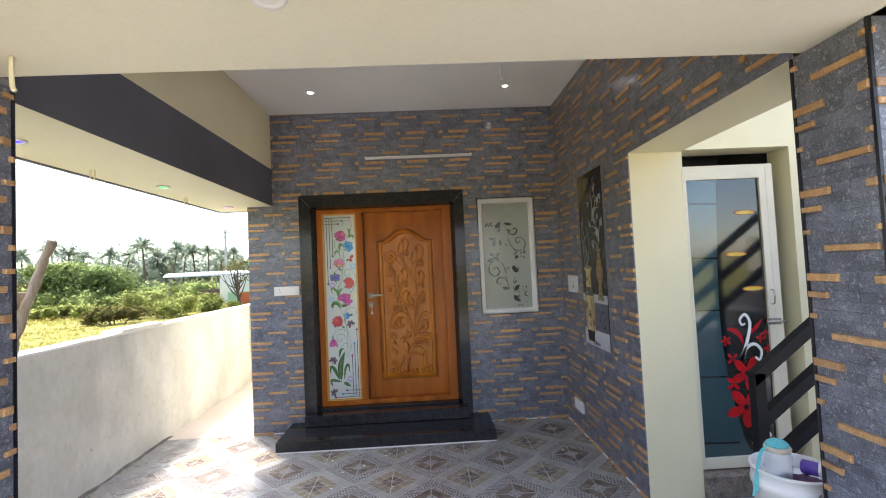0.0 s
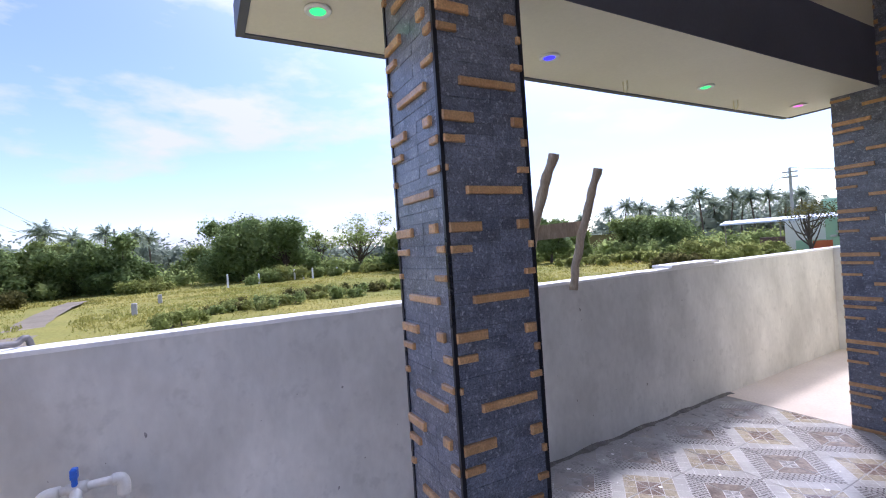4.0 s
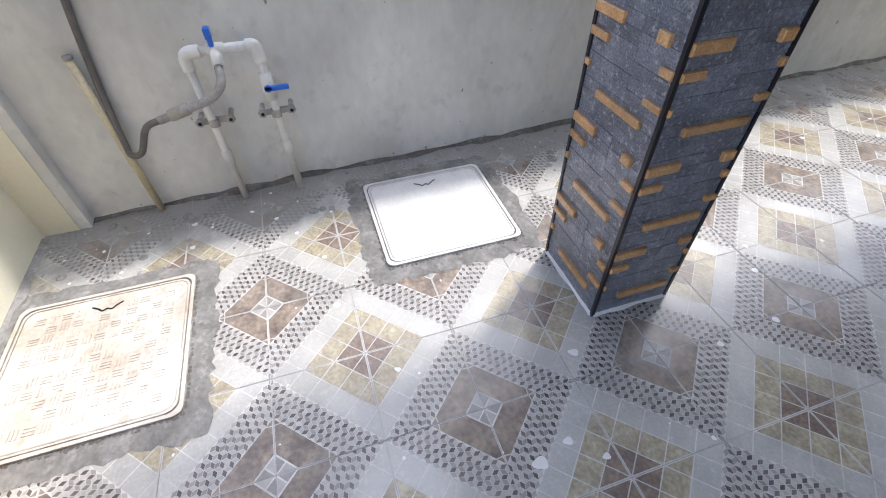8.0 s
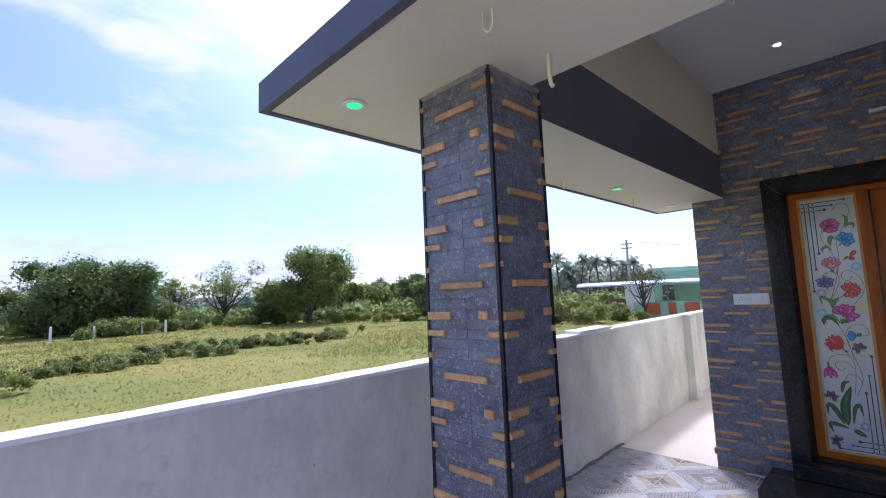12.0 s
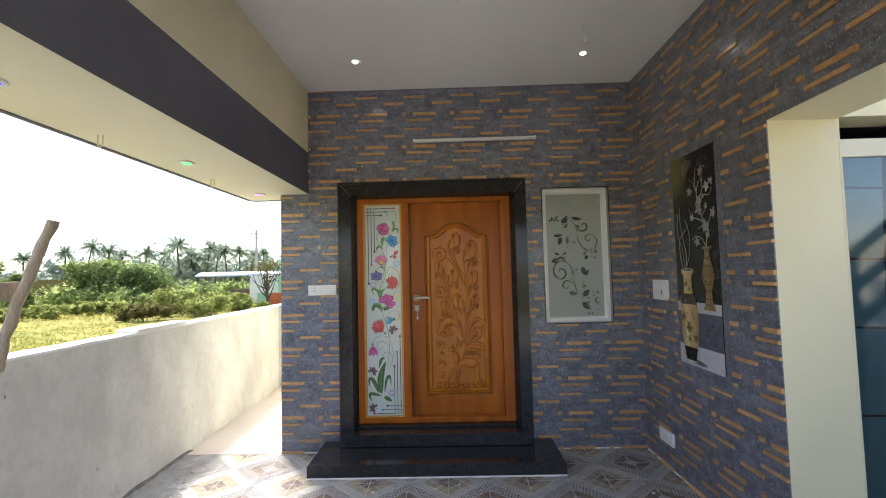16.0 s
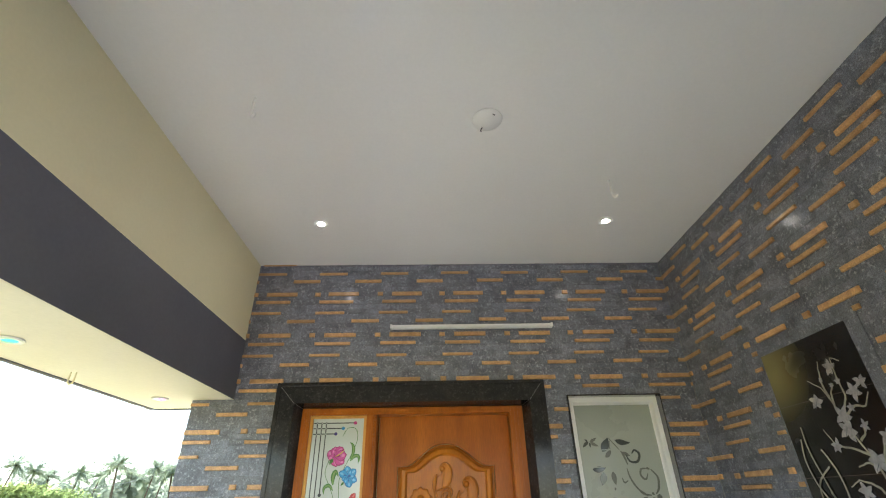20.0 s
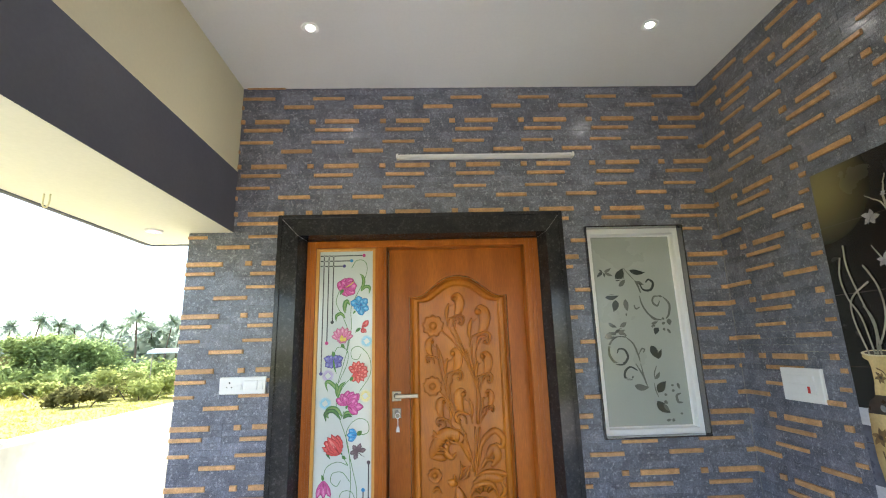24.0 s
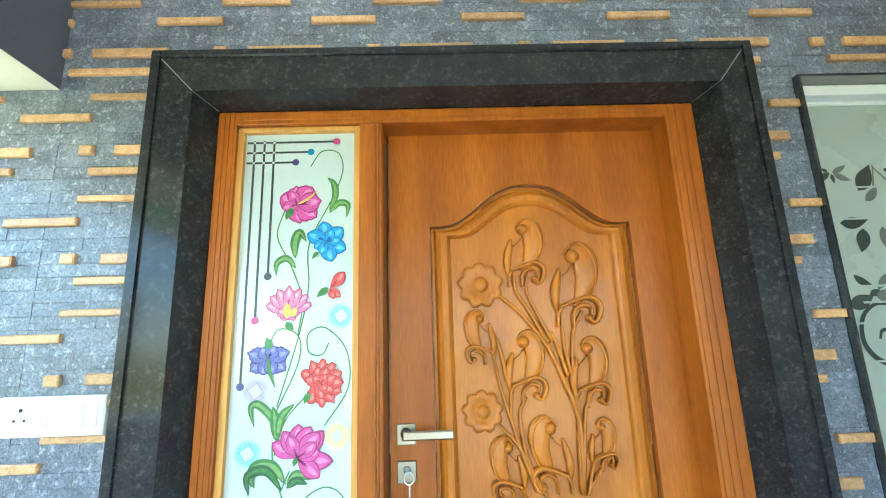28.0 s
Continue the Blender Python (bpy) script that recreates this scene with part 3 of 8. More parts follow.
def leaf(s, u, v, length, width, turn, w=0.001, slot=0, bend=0.0):
    t = radians(turn)
    line = [(u + (length * i / 8) * math.cos(t + bend * i / 8), v + (length * i / 8) * math.sin(t + bend * i / 8)) for i in range(9)]
    return ribbon(s, line, [max(0.0008, width * math.sin(math.pi * (i / 8) ** 0.8)) for i in range(9)], w, slot)


def paint(name, color, rough=0.35, coat=0.3):
    return mat(name, color, [c * 0.82 for c in color], 40, rough, bump=0.0, fine=200, grain=0.06, coat=coat, island=0.12)


P_CRIM, P_ROSE, P_BLUE, P_NAVY = (paint("crimson_print", (0.40, 0.02, 0.10)), paint("magenta_print", (0.50, 0.045, 0.22)), paint("blue_print", (0.02, 0.24, 0.56)),
                                        paint("navy_print", (0.06, 0.05, 0.22)))
P_GREEN, P_LEAF, P_LINE, P_DARK, P_GOLD, P_MINT = (paint("dark_green_print", (0.03, 0.10, 0.035)), paint("leaf_print", (0.06, 0.20, 0.04)), paint("line_print", (0.045, 0.05, 0.055)),
                                                   paint("dark_print", (0.07, 0.05, 0.06)), paint("yellow_print", (0.65, 0.50, 0.08)), paint("aqua_print", (0.10, 0.45, 0.68)))
P_PALE_LEAF = paint("pale_leaf_print", (0.20, 0.34, 0.10))
GLASS_PRINT = mat("printed_milk_glass", (0.58, 0.63, 0.60), (0.53, 0.59, 0.57), 3, 0.12, bump=0.0, grain=0.02, coat=0.6)
FROST = mat("frosted_glass", (0.375, 0.405, 0.36), (0.345, 0.375, 0.33), 2, 0.3, bump=0.0, grain=0.02, coat=0.25)
# opaque near-black painted for the dim room seen through the clear cuts
CLEAR = mat("dark_behind_clear_glass", (0.035, 0.045, 0.04), (0.05, 0.06, 0.052), 6, 0.08, bump=0.0, coat=0.5)
POLISHED = mat("polished_black_granite", (0.016, 0.016, 0.018), (0.030, 0.029, 0.029), 14, 0.05, bump=0.0, fine=160, grain=0.4, spec=0.8, coat=1.0)
UPVC = mat("white_upvc", (0.86, 0.86, 0.84), (0.83, 0.83, 0.81), 3, 0.35, bump=0.02, grain=0.02)

PINE = mat("pale_wood", (0.66, 0.36, 0.095), (0.55, 0.27, 0.06), 7, 0.42, bump=0.1, fine=60, grain=0.12, stretch=(4, 4, 0.25), spec=0.3)
# ---- entrance door ----
door = thing("door_1", "carved teak entrance door with a flower-printed sidelight in a black granite surround", "door", kind="structure")
BACK = plane((0, YB, 0), (1, 0, 0), (0, 0, 1))
GX0, GX1, GZ1 = DOOR[0], DOOR[1], DOOR[3]
IX0, IX1, IZ1 = -1.161, 0.341, 2.322
WX, WE, WT = -1.126, 0.304, 2.306
Y1, YW, Y2 = 4.702, 4.790, 4.95
for out_x, in_x, wood_x in ((GX0, IX0, WX), (GX1, IX1, WE)):
    prof = [(out_x, Y2, GZ1), (out_x, Y1, GZ1), (in_x, Y1, IZ1), (wood_x, YW, WT), (wood_x, Y2, WT)]
    prof = prof if out_x < in_x else prof[::-1]
    part("jamb", Shape().solid([[(x, y, 0.10) for x, y, z in prof], [(x, y, z - 0.0008) for x, y, z in prof]]), GRANITE, door, "polished black granite jamb with a splayed reveal")
prof = ((GX0, GX1, Y2, GZ1), (GX0, GX1, Y1, GZ1), (IX0, IX1, Y1, IZ1), (WX, WE, YW, WT), (WX, WE, Y2, WT))
part("head", Shape().solid([[(p[0] + 0.0008, p[2], p[3]) for p in prof][::-1], [(p[1] - 0.0008, p[2], p[3]) for p in prof][::-1]]), GRANITE, door, "polished black granite head with a splayed soffit")
for ax, bx, cx in ((GX0, IX0, WX), (GX1, IX1, WE)):
    k = 0.0016 if ax < 0 else -0.0016
    part("mitre_joint", Shape().face([(ax + k, Y1 - 0.0006, GZ1), (ax - k, Y1 - 0.0006, GZ1), (bx - k, Y1 - 0.0006, IZ1), (bx + k, Y1 - 0.0006, IZ1)]).face([(bx + k, Y1 - 0.0006, IZ1), (bx - k, Y1 - 0.0006, IZ1), (cx - k, YW - 0.0006, WT - 0.0008), (cx + k, YW - 0.0006, WT - 0.0008)]), MORTAR, door, "pale mitre joint")
for s in (Shape().box(GX0 - 0.012, GX0 + 0.012, Y1 - 0.008, YB, 0.10, GZ1 + 0.012, bevel=0.004), Shape().box(GX1 - 0.012, GX1 + 0.012, Y1 - 0.008, YB, 0.10, GZ1 + 0.012, bevel=0.004),
          Shape().box(GX0 + 0.013, GX1 - 0.013, Y1 - 0.008, YB, GZ1 - 0.012, GZ1 + 0.012, bevel=0.004)):
    part("moulding", s, GRANITE, door, "raised granite edge moulding")
part("threshold", Shape().box(WX + 0.001, WE - 0.001, Y1 + 0.02, Y2, 0.10, 0.236, bevel=0.006), GRANITE, door, "black granite threshold")


def member(name, x0, x1, z0, z1, y=4.792, deep=0.15):
    """A frame member with a stepped face."""
    s = Shape().box(x0, x1, y, y + deep, z0, z1, bevel=0.003)
    if x1 - x0 > z1 - z0:
        s.box(x0 + 0.02, x1 - 0.02, y - 0.004, y, z0 + (z1 - z0) * 0.3, z1 - (z1 - z0) * 0.2, bevel=0.003)
    else:
        for k in range(3):
            s.box(x0 + 0.010 + k * (x1 - x0) * 0.26, x0 + 0.010 + k * (x1 - x0) * 0.26 + (x1 - x0) * 0.17, y - 0.003, y, z0 + 0.002, z1 - 0.002, bevel=0.003)
    return part(name, s, TEAK, door)


member("frame_side", WX + 0.001, -1.071, 0.237, WT - 0.001)
member("frame_side", 0.216, WE - 0.001, 0.237, WT - 0.001)
member("frame_head", -1.071, 0.216, 2.262, WT - 0.001)
member("frame_sill", -1.071, 0.216, 0.237, 0.284)
s = Shape().box(-0.708, -0.641, 4.792, 4.94, 0.284, 2.262, bevel=0.003)
for k in range(3):
    s.box(-0.706 + 0.041 + k * 0.008, -0.706 + 0.046 + k * 0.008, 4.785, 4.793, 0.286, 2.260, bevel=0.002)
part("mullion", s, TEAK, door)
for x0, x1, z0, z1 in ((-1.071, -1.053, 0.284, 2.262), (-0.726, -0.708, 0.284, 2.262), (-1.053, -0.726, 0.284, 0.300), (-1.053, -0.726, 2.244, 2.262)):
    part("bead", Shape().box(x0, x1, 4.806, 4.835, z0, z1, bevel=0.004), PINE, door, "light wood glazing bead")

# sidelight of printed glass
SL = plane((0, 4.8225, 0), (1, 0, 0), (0, 0, 1))
glass = part("sidelight", Shape().box(-1.060, -0.716, 4.8235, 4.832, 0.288, 2.256), GLASS_PRINT, door, "milky glass pane printed with coloured flowers")


def gd(a, b):
    """From pixels of one camera view (0 to 260 wide, 0 to 1510 high, from the top) to the pane."""
    return -1.055 + a / 260 * 0.330, 2.250 - b / 1510 * 1.955


UPPER_VINES = (
    ((-858, 2138), (-826, 2186), (-777, 2181), (-762, 2124), (-791, 2037), (-855, 1901), (-853, 1777), (-876, 1641), (-927, 1458)),
    ((-927, 2008), (-947, 1927), (-905, 1840), (-869, 1740), (-879, 1641)),
    ((-962, 1606), (-931, 1661), (-876, 1641), (-875, 1567), (-928, 1446)),
    ((-848, 1487), (-904, 1421), (-929, 1336)),
    ((-800, 1406), (-738, 1502), (-745, 1601), (-803, 1662), (-849, 1647), (-846, 1597), (-810, 1590), (-793, 1621)),
    ((-887, 1299), (-908, 1251)),
)
LOWER_VINES = (
    ((-935, 1361), (-929, 1300), (-908, 1245), (-865, 1128), (-848, 1007), (-844, 887), (-864, 732)),
    ((-902, 1075), (-860, 1007)),
    ((-810, 1165), (-749, 1179), (-750, 1234), (-796, 1257), (-851, 1225), (-873, 1153), (-836, 995), (-808, 850), (-852, 720)),
    ((-1000, 934), (-981, 999), (-920, 1027), (-860, 1007)),
    ((-849, 923), (-891, 972), (-945, 968), (-955, 926), (-922, 901), (-900, 931)),
    ((-917, 806), (-892, 870), (-838, 869), (-812, 814)),
)
LEAVES = ((21, ((-799, 2001), (-783, 2044), (-788, 2083), (-807, 2102))), (21, ((-799, 1993), (-772, 2022), (-746, 2015), (-749, 1977))), (28, ((-893, 1860), (-896, 1905), (-883, 1936), (-863, 1908))), (21, ((-890, 1831), (-916, 1860), (-944, 1847), (-945, 1811))), (23, ((-923, 1374), (-935, 1425), (-974, 1464), (-996, 1456), (-984, 1408))), (30, ((-923, 1371), (-928, 1418), (-937, 1460))), (23, ((-923, 1381), (-912, 1434), (-880, 1464))), (31, ((-895, 1267), (-930, 1310), (-972, 1312), (-986, 1285), (-975, 1261))), (24, ((-892, 1267), (-867, 1290), (-831, 1276))))
BLADES = ((26, ((-905, 1252), (-946, 1301), (-994, 1290), (-989, 1242))), (21, ((-893, 1258), (-869, 1275), (-839, 1266))), (24, ((-889, 1067), (-937, 1086), (-975, 1075), (-961, 1043))), (60, ((-925, 493), (-929, 645), (-880, 795))), (26, ((-940, 733), (-922, 808), (-883, 825))), (30, ((-942, 505), (-989, 611), (-1030, 636), (-1036, 561))), (26, ((-895, 504), (-876, 620), (-846, 654), (-832, 566))), (30, ((-919, 475), (-990, 495), (-1031, 491), (-1016, 429))), (36, ((-901, 469), (-866, 451), (-825, 426))), (29, ((-942, 499), (-977, 576), (-1018, 624))))
FLOWERS = {10: (-805, 1078), 11: (-1004, 702), 12: (-999, 368)}
for line in UPPER_VINES + LOWER_VINES:
    part("stem", ribbon(Shape(), smooth2([(x / 1000, z / 1000) for x, z in line]), 0.0034, 0.0006), P_LEAF, glass).matrix_basis = SL
for rows, z in ((LEAVES, 0.0010), (BLADES, 0.0016)):
    for k, (width, line) in enumerate(rows):
        pts = smooth2([(x / 1000, y / 1000) for x, y in line], 5)
        n = len(pts) - 1
        s = ribbon(Shape(), pts, [max(0.0012, width / 1000 * math.sin(math.pi * (i / n) ** 0.85) ** 0.8) for i in range(n + 1)], z + 0.00006 * k, 0)
        ribbon(s, pts[1:-1], [max(0.0008, width / 2400 * math.sin(math.pi * (i / n) ** 0.6)) for i in range(1, n)], z + 0.00002 + 0.00006 * k, 1)
        part("printed_leaf", s, (P_LEAF, P_PALE_LEAF) if z < 0.0012 else (P_GREEN, P_LEAF), glass).matrix_basis = SL


def petal(s, u, v, length, width, aim, w, blunt=0.62, bend=0.0, frill=0.0):
    """One petal from its base: a deep edge, the mid tone inside it, a pale blade towards the tip and a dark throat."""
    for layer, (grow, wide, slot) in enumerate(((1.0, 1.0, 0), (0.95, 0.86, 1), (0.88, 0.46, 2))):
        left, right = [], []
        for q in range(13):
            f = q / 12
            a = radians(aim) + bend * f
            d = length * grow * f * (1 + frill * math.sin(q * 2.6 + aim))
            half = width / 2 * wide * math.sin(math.pi * min(0.999, f ** (1 / blunt) * 0.5 + f * 0.5)) ** 0.75 * (1 + 2 * frill * math.sin(q * 3.9 + aim))
            if layer == 2:
                half *= f
            x, y = u + d * math.cos(a), v + d * math.sin(a)
            left.append((x - half * math.sin(a), y + half * math.cos(a), w + 0.00003 * layer))
            right.append((x + half * math.sin(a), y - half * math.cos(a), w + 0.00003 * layer))
        for k in range(12):
            s.face([left[k], right[k], right[k + 1], left[k + 1]], slot)
    for side in (-1, 0, 1):
        a = radians(aim + side * 9 * width / length)
        ribbon(s, [(u + length * q * math.cos(a + bend * q), v + length * q * math.sin(a + bend * q)) for q in (0.02, 0.3, 0.6)], [width * 0.10, width * 0.06, width * 0.015], w + 0.0001, 0)


def bloom(name, u, v, petals, colors, extra=()):
    """Petals (length, width, aim, blunt, bend, frill), the rearmost first, then small blades (du, dv, length, width, aim, slot)."""
    s = Shape()
    for k, (length, width, aim, blunt, bend, frill) in enumerate(petals):
        petal(s, u, v, length, width, aim, 0.0022 + 0.00016 * k, blunt, bend, frill)
    for k, (du, dv, length, width, aim, slot) in enumerate(extra):
        leaf(s, u + du, v + dv, length, width, aim, 0.0022 + 0.00016 * len(petals) + 0.00004 * k, slot, 0.25)
    part(name, s, colors, glass).matrix_basis = SL


def tone(name, deep, mid, pale):
    return [paint(f"{word}_{name}_print", c) for word, c in (("deep", deep), ("mid", mid), ("pale", pale))] + [P_LEAF, P_GOLD]


MAGENTA = tone("magenta", (0.30, 0.02, 0.14), (0.55, 0.07, 0.30), (0.72, 0.22, 0.48))
AZURE = tone("azure", (0.01, 0.12, 0.38), (0.03, 0.30, 0.62), (0.16, 0.50, 0.78))
SCARLET_TONES = tone("scarlet", (0.34, 0.015, 0.02), (0.62, 0.06, 0.06), (0.76, 0.20, 0.18))
PINK = tone("pink", (0.42, 0.06, 0.16), (0.62, 0.18, 0.34), (0.72, 0.36, 0.50))
IRIS = tone("iris", (0.05, 0.04, 0.18), (0.12, 0.12, 0.42), (0.24, 0.26, 0.55))
bloom("printed_flower", -0.893, 2.020, [(0.058, 0.060, a, 0.8, 0, 0.03) for a in (150, 95, -80)] + [(0.070, 0.066, a, 0.8, 0, 0.03) for a in (50, -35, 8)] + [(0.045, 0.036, a, 0.8, 0, 0.03) for a in (115, 195)], MAGENTA, ((0, 0, 0.075, 0.007, 22, 4), (-0.010, -0.012, 0.040, 0.022, 225, 3)))
bloom("printed_flower", -0.805, 1.906, [(0.062, 0.046, a, 0.66, 0.1, 0) for a in (95, 150, 35, -30, -80)] + [(0.040, 0.030, a, 0.66, 0.1, 0) for a in (200, 240, 0, 60)], AZURE, ((0.004, -0.002, 0.018, 0.012, 60, 0), (-0.022, -0.030, 0.026, 0.012, 215, 3)))
bloom("printed_flower", -0.906, 1.716, [(0.036, 0.034, a, 0.9, 0, 0.05) for a in (-115, -60, -150, -25)] + [(0.066, 0.034, a, 0.9, 0, 0.03) for a in (170, 10, 145, 35, 120, 60, 90)] + [(0.030, 0.026, a, 0.9, 0, 0.05) for a in (-130, -95, 200, -20)], PINK, ((-0.004, -0.024, 0.042, 0.026, 78, 4), (0.006, -0.020, 0.030, 0.018, 40, 4), (-0.004, -0.036, 0.030, 0.020, -60, 3)))
bloom("printed_flower", -0.955, 1.585, [(0.058, 0.050, a, 0.9, 0, 0.04) for a in (215, -35)] + [(0.048, 0.040, a, 0.85, 0, 0.03) for a in (250, -70)] + [(0.058, 0.046, a, 0.9, 0, 0.05) for a in (165, 15)] + [(0.036, 0.042, a, 0.9, 0, 0.05) for a in (125, 60)], IRIS, ((0.0, 0.008, 0.088, 0.011, -90, 3), (0.0, 0.022, 0.034, 0.022, 88, 3)))
bloom("printed_flower", -0.812, 1.516, [(0.064, 0.038, a, 0.95, 0, 0.05) for a in (150, -120, 115, -85, 85, -55, 55, -25, 25, 0)] + [(0.044, 0.034, a, 0.95, 0.1, 0.05) for a in (160, 100, -90, 60, -40, 15)] + [(0.026, 0.028, a, 0.95, 0.2, 0.05) for a in (130, 40, -60)], SCARLET_TONES, ((-0.026, -0.026, 0.030, 0.018, 225, 3),))
bloom("printed_flower", -0.868, 1.330, [(0.094, 0.046, a, 0.60, 0.15, 0) for a in (35, -15)] + [(0.078, 0.044, a, 0.66, 0, 0) for a in (150, 120, -40)] + [(0.084, 0.050, a, 0.66, -0.1, 0) for a in (95, 72, 52)] + [(0.062, 0.036, a, 0.66, 0.1, 0) for a in (8, 108, 30)], MAGENTA, ((0.0, 0.0, 0.022, 0.014, 235, 3),))
bloom("printed_bud", -0.792, 1.772, [(0.060, 0.034, 42, 0.66, 0.1, 0), (0.040, 0.024, -48, 0.8, 0.1, 0.03), (0.034, 0.022, -75, 0.8, 0.1, 0.03)], SCARLET_TONES, ((-0.004, 0.0, 0.042, 0.018, 205, 3),))
bloom("printed_flower", -0.905, 1.066, [(0.110, 0.050, a, 0.95, 0, 0.05) for a in (158, 100)] + [(0.118, 0.054, a, 0.95, 0, 0.04) for a in (142, 115, 128)], SCARLET_TONES, ((0.010, -0.008, 0.030, 0.018, -40, 3),))
bloom("printed_flower", -0.997, 0.935, [(0.100, 0.034, a, 0.95, 0, 0.03) for a in (250, 296)] + [(0.095, 0.038, 273, 0.95, 0, 0.03)], MAGENTA, ((0.0, -0.004, 0.034, 0.016, 92, 3),))
bloom("printed_bud", -0.812, 1.166, [(0.056, 0.036, a, 0.66, 0.1, 0) for a in (205, 140, 172)], AZURE, ((0.0, 0.004, 0.036, 0.028, 20, 3),))
MAPLE = [P_DARK, paint("brown_print", (0.12, 0.085, 0.10)), paint("mauve_print", (0.20, 0.15, 0.18)), P_LEAF, P_GOLD]
for k, aim in ((10, 130), (11, 60), (12, 160)):
    bloom("printed_maple_leaf", FLOWERS[k][0] / 1000, FLOWERS[k][1] / 1000, [(0.046, 0.026, aim + d, 0.6, 0, 0.06) for d in (-115, 115, -58, 58, 0)], MAPLE, ((0, 0, 0.05, 0.004, aim + 180, 0),))
s = Shape()
for k, (x, y0, y1) in enumerate(((22, 20, 565), (45, 20, 430), (68, 20, 335), (200, 1165, 1495), (222, 1065, 1495), (245, 955, 1495))):
    ribbon(s, [gd(x, y0), gd(x, y1)], 0.0065, 0.0008)
for k, (y, x0, x1) in enumerate(((25, 5, 215), (50, 5, 155), (75, 5, 120), (1440, 145, 258), (1467, 110, 258), (1493, 50, 258))):
    ribbon(s, [gd(x0, y), gd(x1, y)], 0.0065, 0.0010)
for k, (a, b) in enumerate([(x, y) for x in (22, 45, 68) for y in (25, 50, 75)] + [(x, y) for x in (200, 222, 245) for y in (1440, 1467, 1493)]):
    blob(s, *gd(a, b), 0.0046, 0.0046, 45, 0.0013, 1, 4)
part("printed_lines", s, (P_LINE, GLASS_PRINT), glass).matrix_basis = SL
for a, b, m in ((22, 570, P_NAVY), (45, 435, P_ROSE), (68, 340, P_LINE), (215, 25, P_ROSE), (155, 50, P_BLUE), (120, 75, P_NAVY), (200, 1160, P_CRIM), (222, 1060, P_BLUE), (245, 950, P_DARK), (145, 1440, P_NAVY), (110, 1467, P_BLUE), (50, 1493, P_CRIM)):
    part("printed_dot", blob(Shape(), *gd(a, b), 0.0105, 0.0105, 0, 0.0014), m, glass).matrix_basis = SL
HALO = {m.name: [paint(word + m.name, [c * k + g * (1 - k) for c, g in zip(color, (0.58, 0.63, 0.60))]) for word, k in (("faint_", 0.3), ("strong_", 1.0), ("pale_", 0.6))]
        for m, color in ((P_MINT, (0.10, 0.50, 0.76)), (P_ROSE, (0.36, 0.26, 0.60)), (P_GOLD, (0.74, 0.62, 0.12)), (P_NAVY, (0.22, 0.20, 0.55)))}
for a, b, m in ((232, 430, P_MINT), (55, 580, P_ROSE), (45, 700, P_MINT), (228, 672, P_GOLD), (178, 1350, P_NAVY)):
    s = blob(Shape(), *gd(a, b), 0.036, 0.036, 45, 0.0008, 2, 20)
    blob(s, *gd(a, b), 0.030, 0.030, 20, 0.0010, 3, 16, 0.06, 4)
    blob(s, *gd(a, b), 0.0235, 0.0235, -10, 0.0012, 0, 4)
    blob(s, *gd(a, b), 0.0205, 0.0205, -10, 0.0014, 1, 4)
    part("printed_diamond", s, (HALO[m.name][1], GLASS_PRINT, HALO[m.name][0], HALO[m.name][2]), glass).matrix_basis = SL

# door leaf: stiles and rails round an arched, carved panel
LX0, LX1, LZ0, LZ1 = -0.632, 0.243, 0.274, 2.266
PX0, PX1, PZ0, PZS, PZT = -0.508, 0.108, 0.462, 1.960, 2.090
DL = plane((0, 4.884, 0), (1, 0, 0), (0, 0, 1))


def arch(x0, x1, z0, zs, zt, n=28):
    """The panel's outline: straight sides, shoulders and an ogee top."""
    pts = [(x0, z0), (x1, z0)]
    for i in range(n + 1):
        t = 1 - i / n
        k = abs(2 * t - 1)
        rise = 0.0 if k > 0.86 else 0.5 * (1 + math.cos(math.pi * (k / 0.86) ** 1.25))
        pts.append((x0 + (x1 - x0) * t, zs + (zt - zs) * rise))
    return pts


s = Shape()
outline = arch(PX0, PX1, PZ0, PZS, PZT)
rim = [(LX0 + 0.001, LZ0 + 0.001), (LX1 - 0.001, LZ0 + 0.001)]
n = len(outline) - 2
rim += [(LX0 + (LX1 - LX0) * (1 - i / (n - 1)), LZ1 - 0.001) for i in range(n)]
k = len(outline)
for pts, w in ((rim, -0.03), (rim, 0.0), (outline, 0.0), (outline, -0.026)):
    s.v += [(a, b, w) for a, b in pts]
for r in range(3):
    for i in range(k):
        s.f.append((r * k + i, r * k + (i + 1) % k, (r + 1) * k + (i + 1) % k, (r + 1) * k + i))
        s.m.append(0)
leaf_ob = part("door_leaf", s, TEAK, door, "teak door leaf with an ogee-arched panel")
leaf_ob.matrix_basis = DL
s = Shape()
steps = [(0.002, -0.028), (0.012, -0.027), (0.020, -0.012), (0.032, -0.002), (0.050, 0.001), (0.057, -0.006), (0.062, -0.016), (0.067, -0.016)]
for inset, w in steps:
    o = arch(PX0 + inset, PX1 - inset, PZ0 + inset, PZS - inset * 0.6, PZT - inset * 1.1)
    s.v += [(a, b, w) for a, b in o]
for r in range(len(steps) - 1):
    for i in range(k):
        s.f.append((r * k + i, r * k + (i + 1) % k, (r + 1) * k + (i + 1) % k, (r + 1) * k + i))
        s.m.append(0)
last = (len(steps) - 1) * k
s.f.append(tuple(range(last, last + k)))
s.m.append(0)
part("raised_panel", s, TEAK_LIGHT, leaf_ob, "lighter teak raised panel")


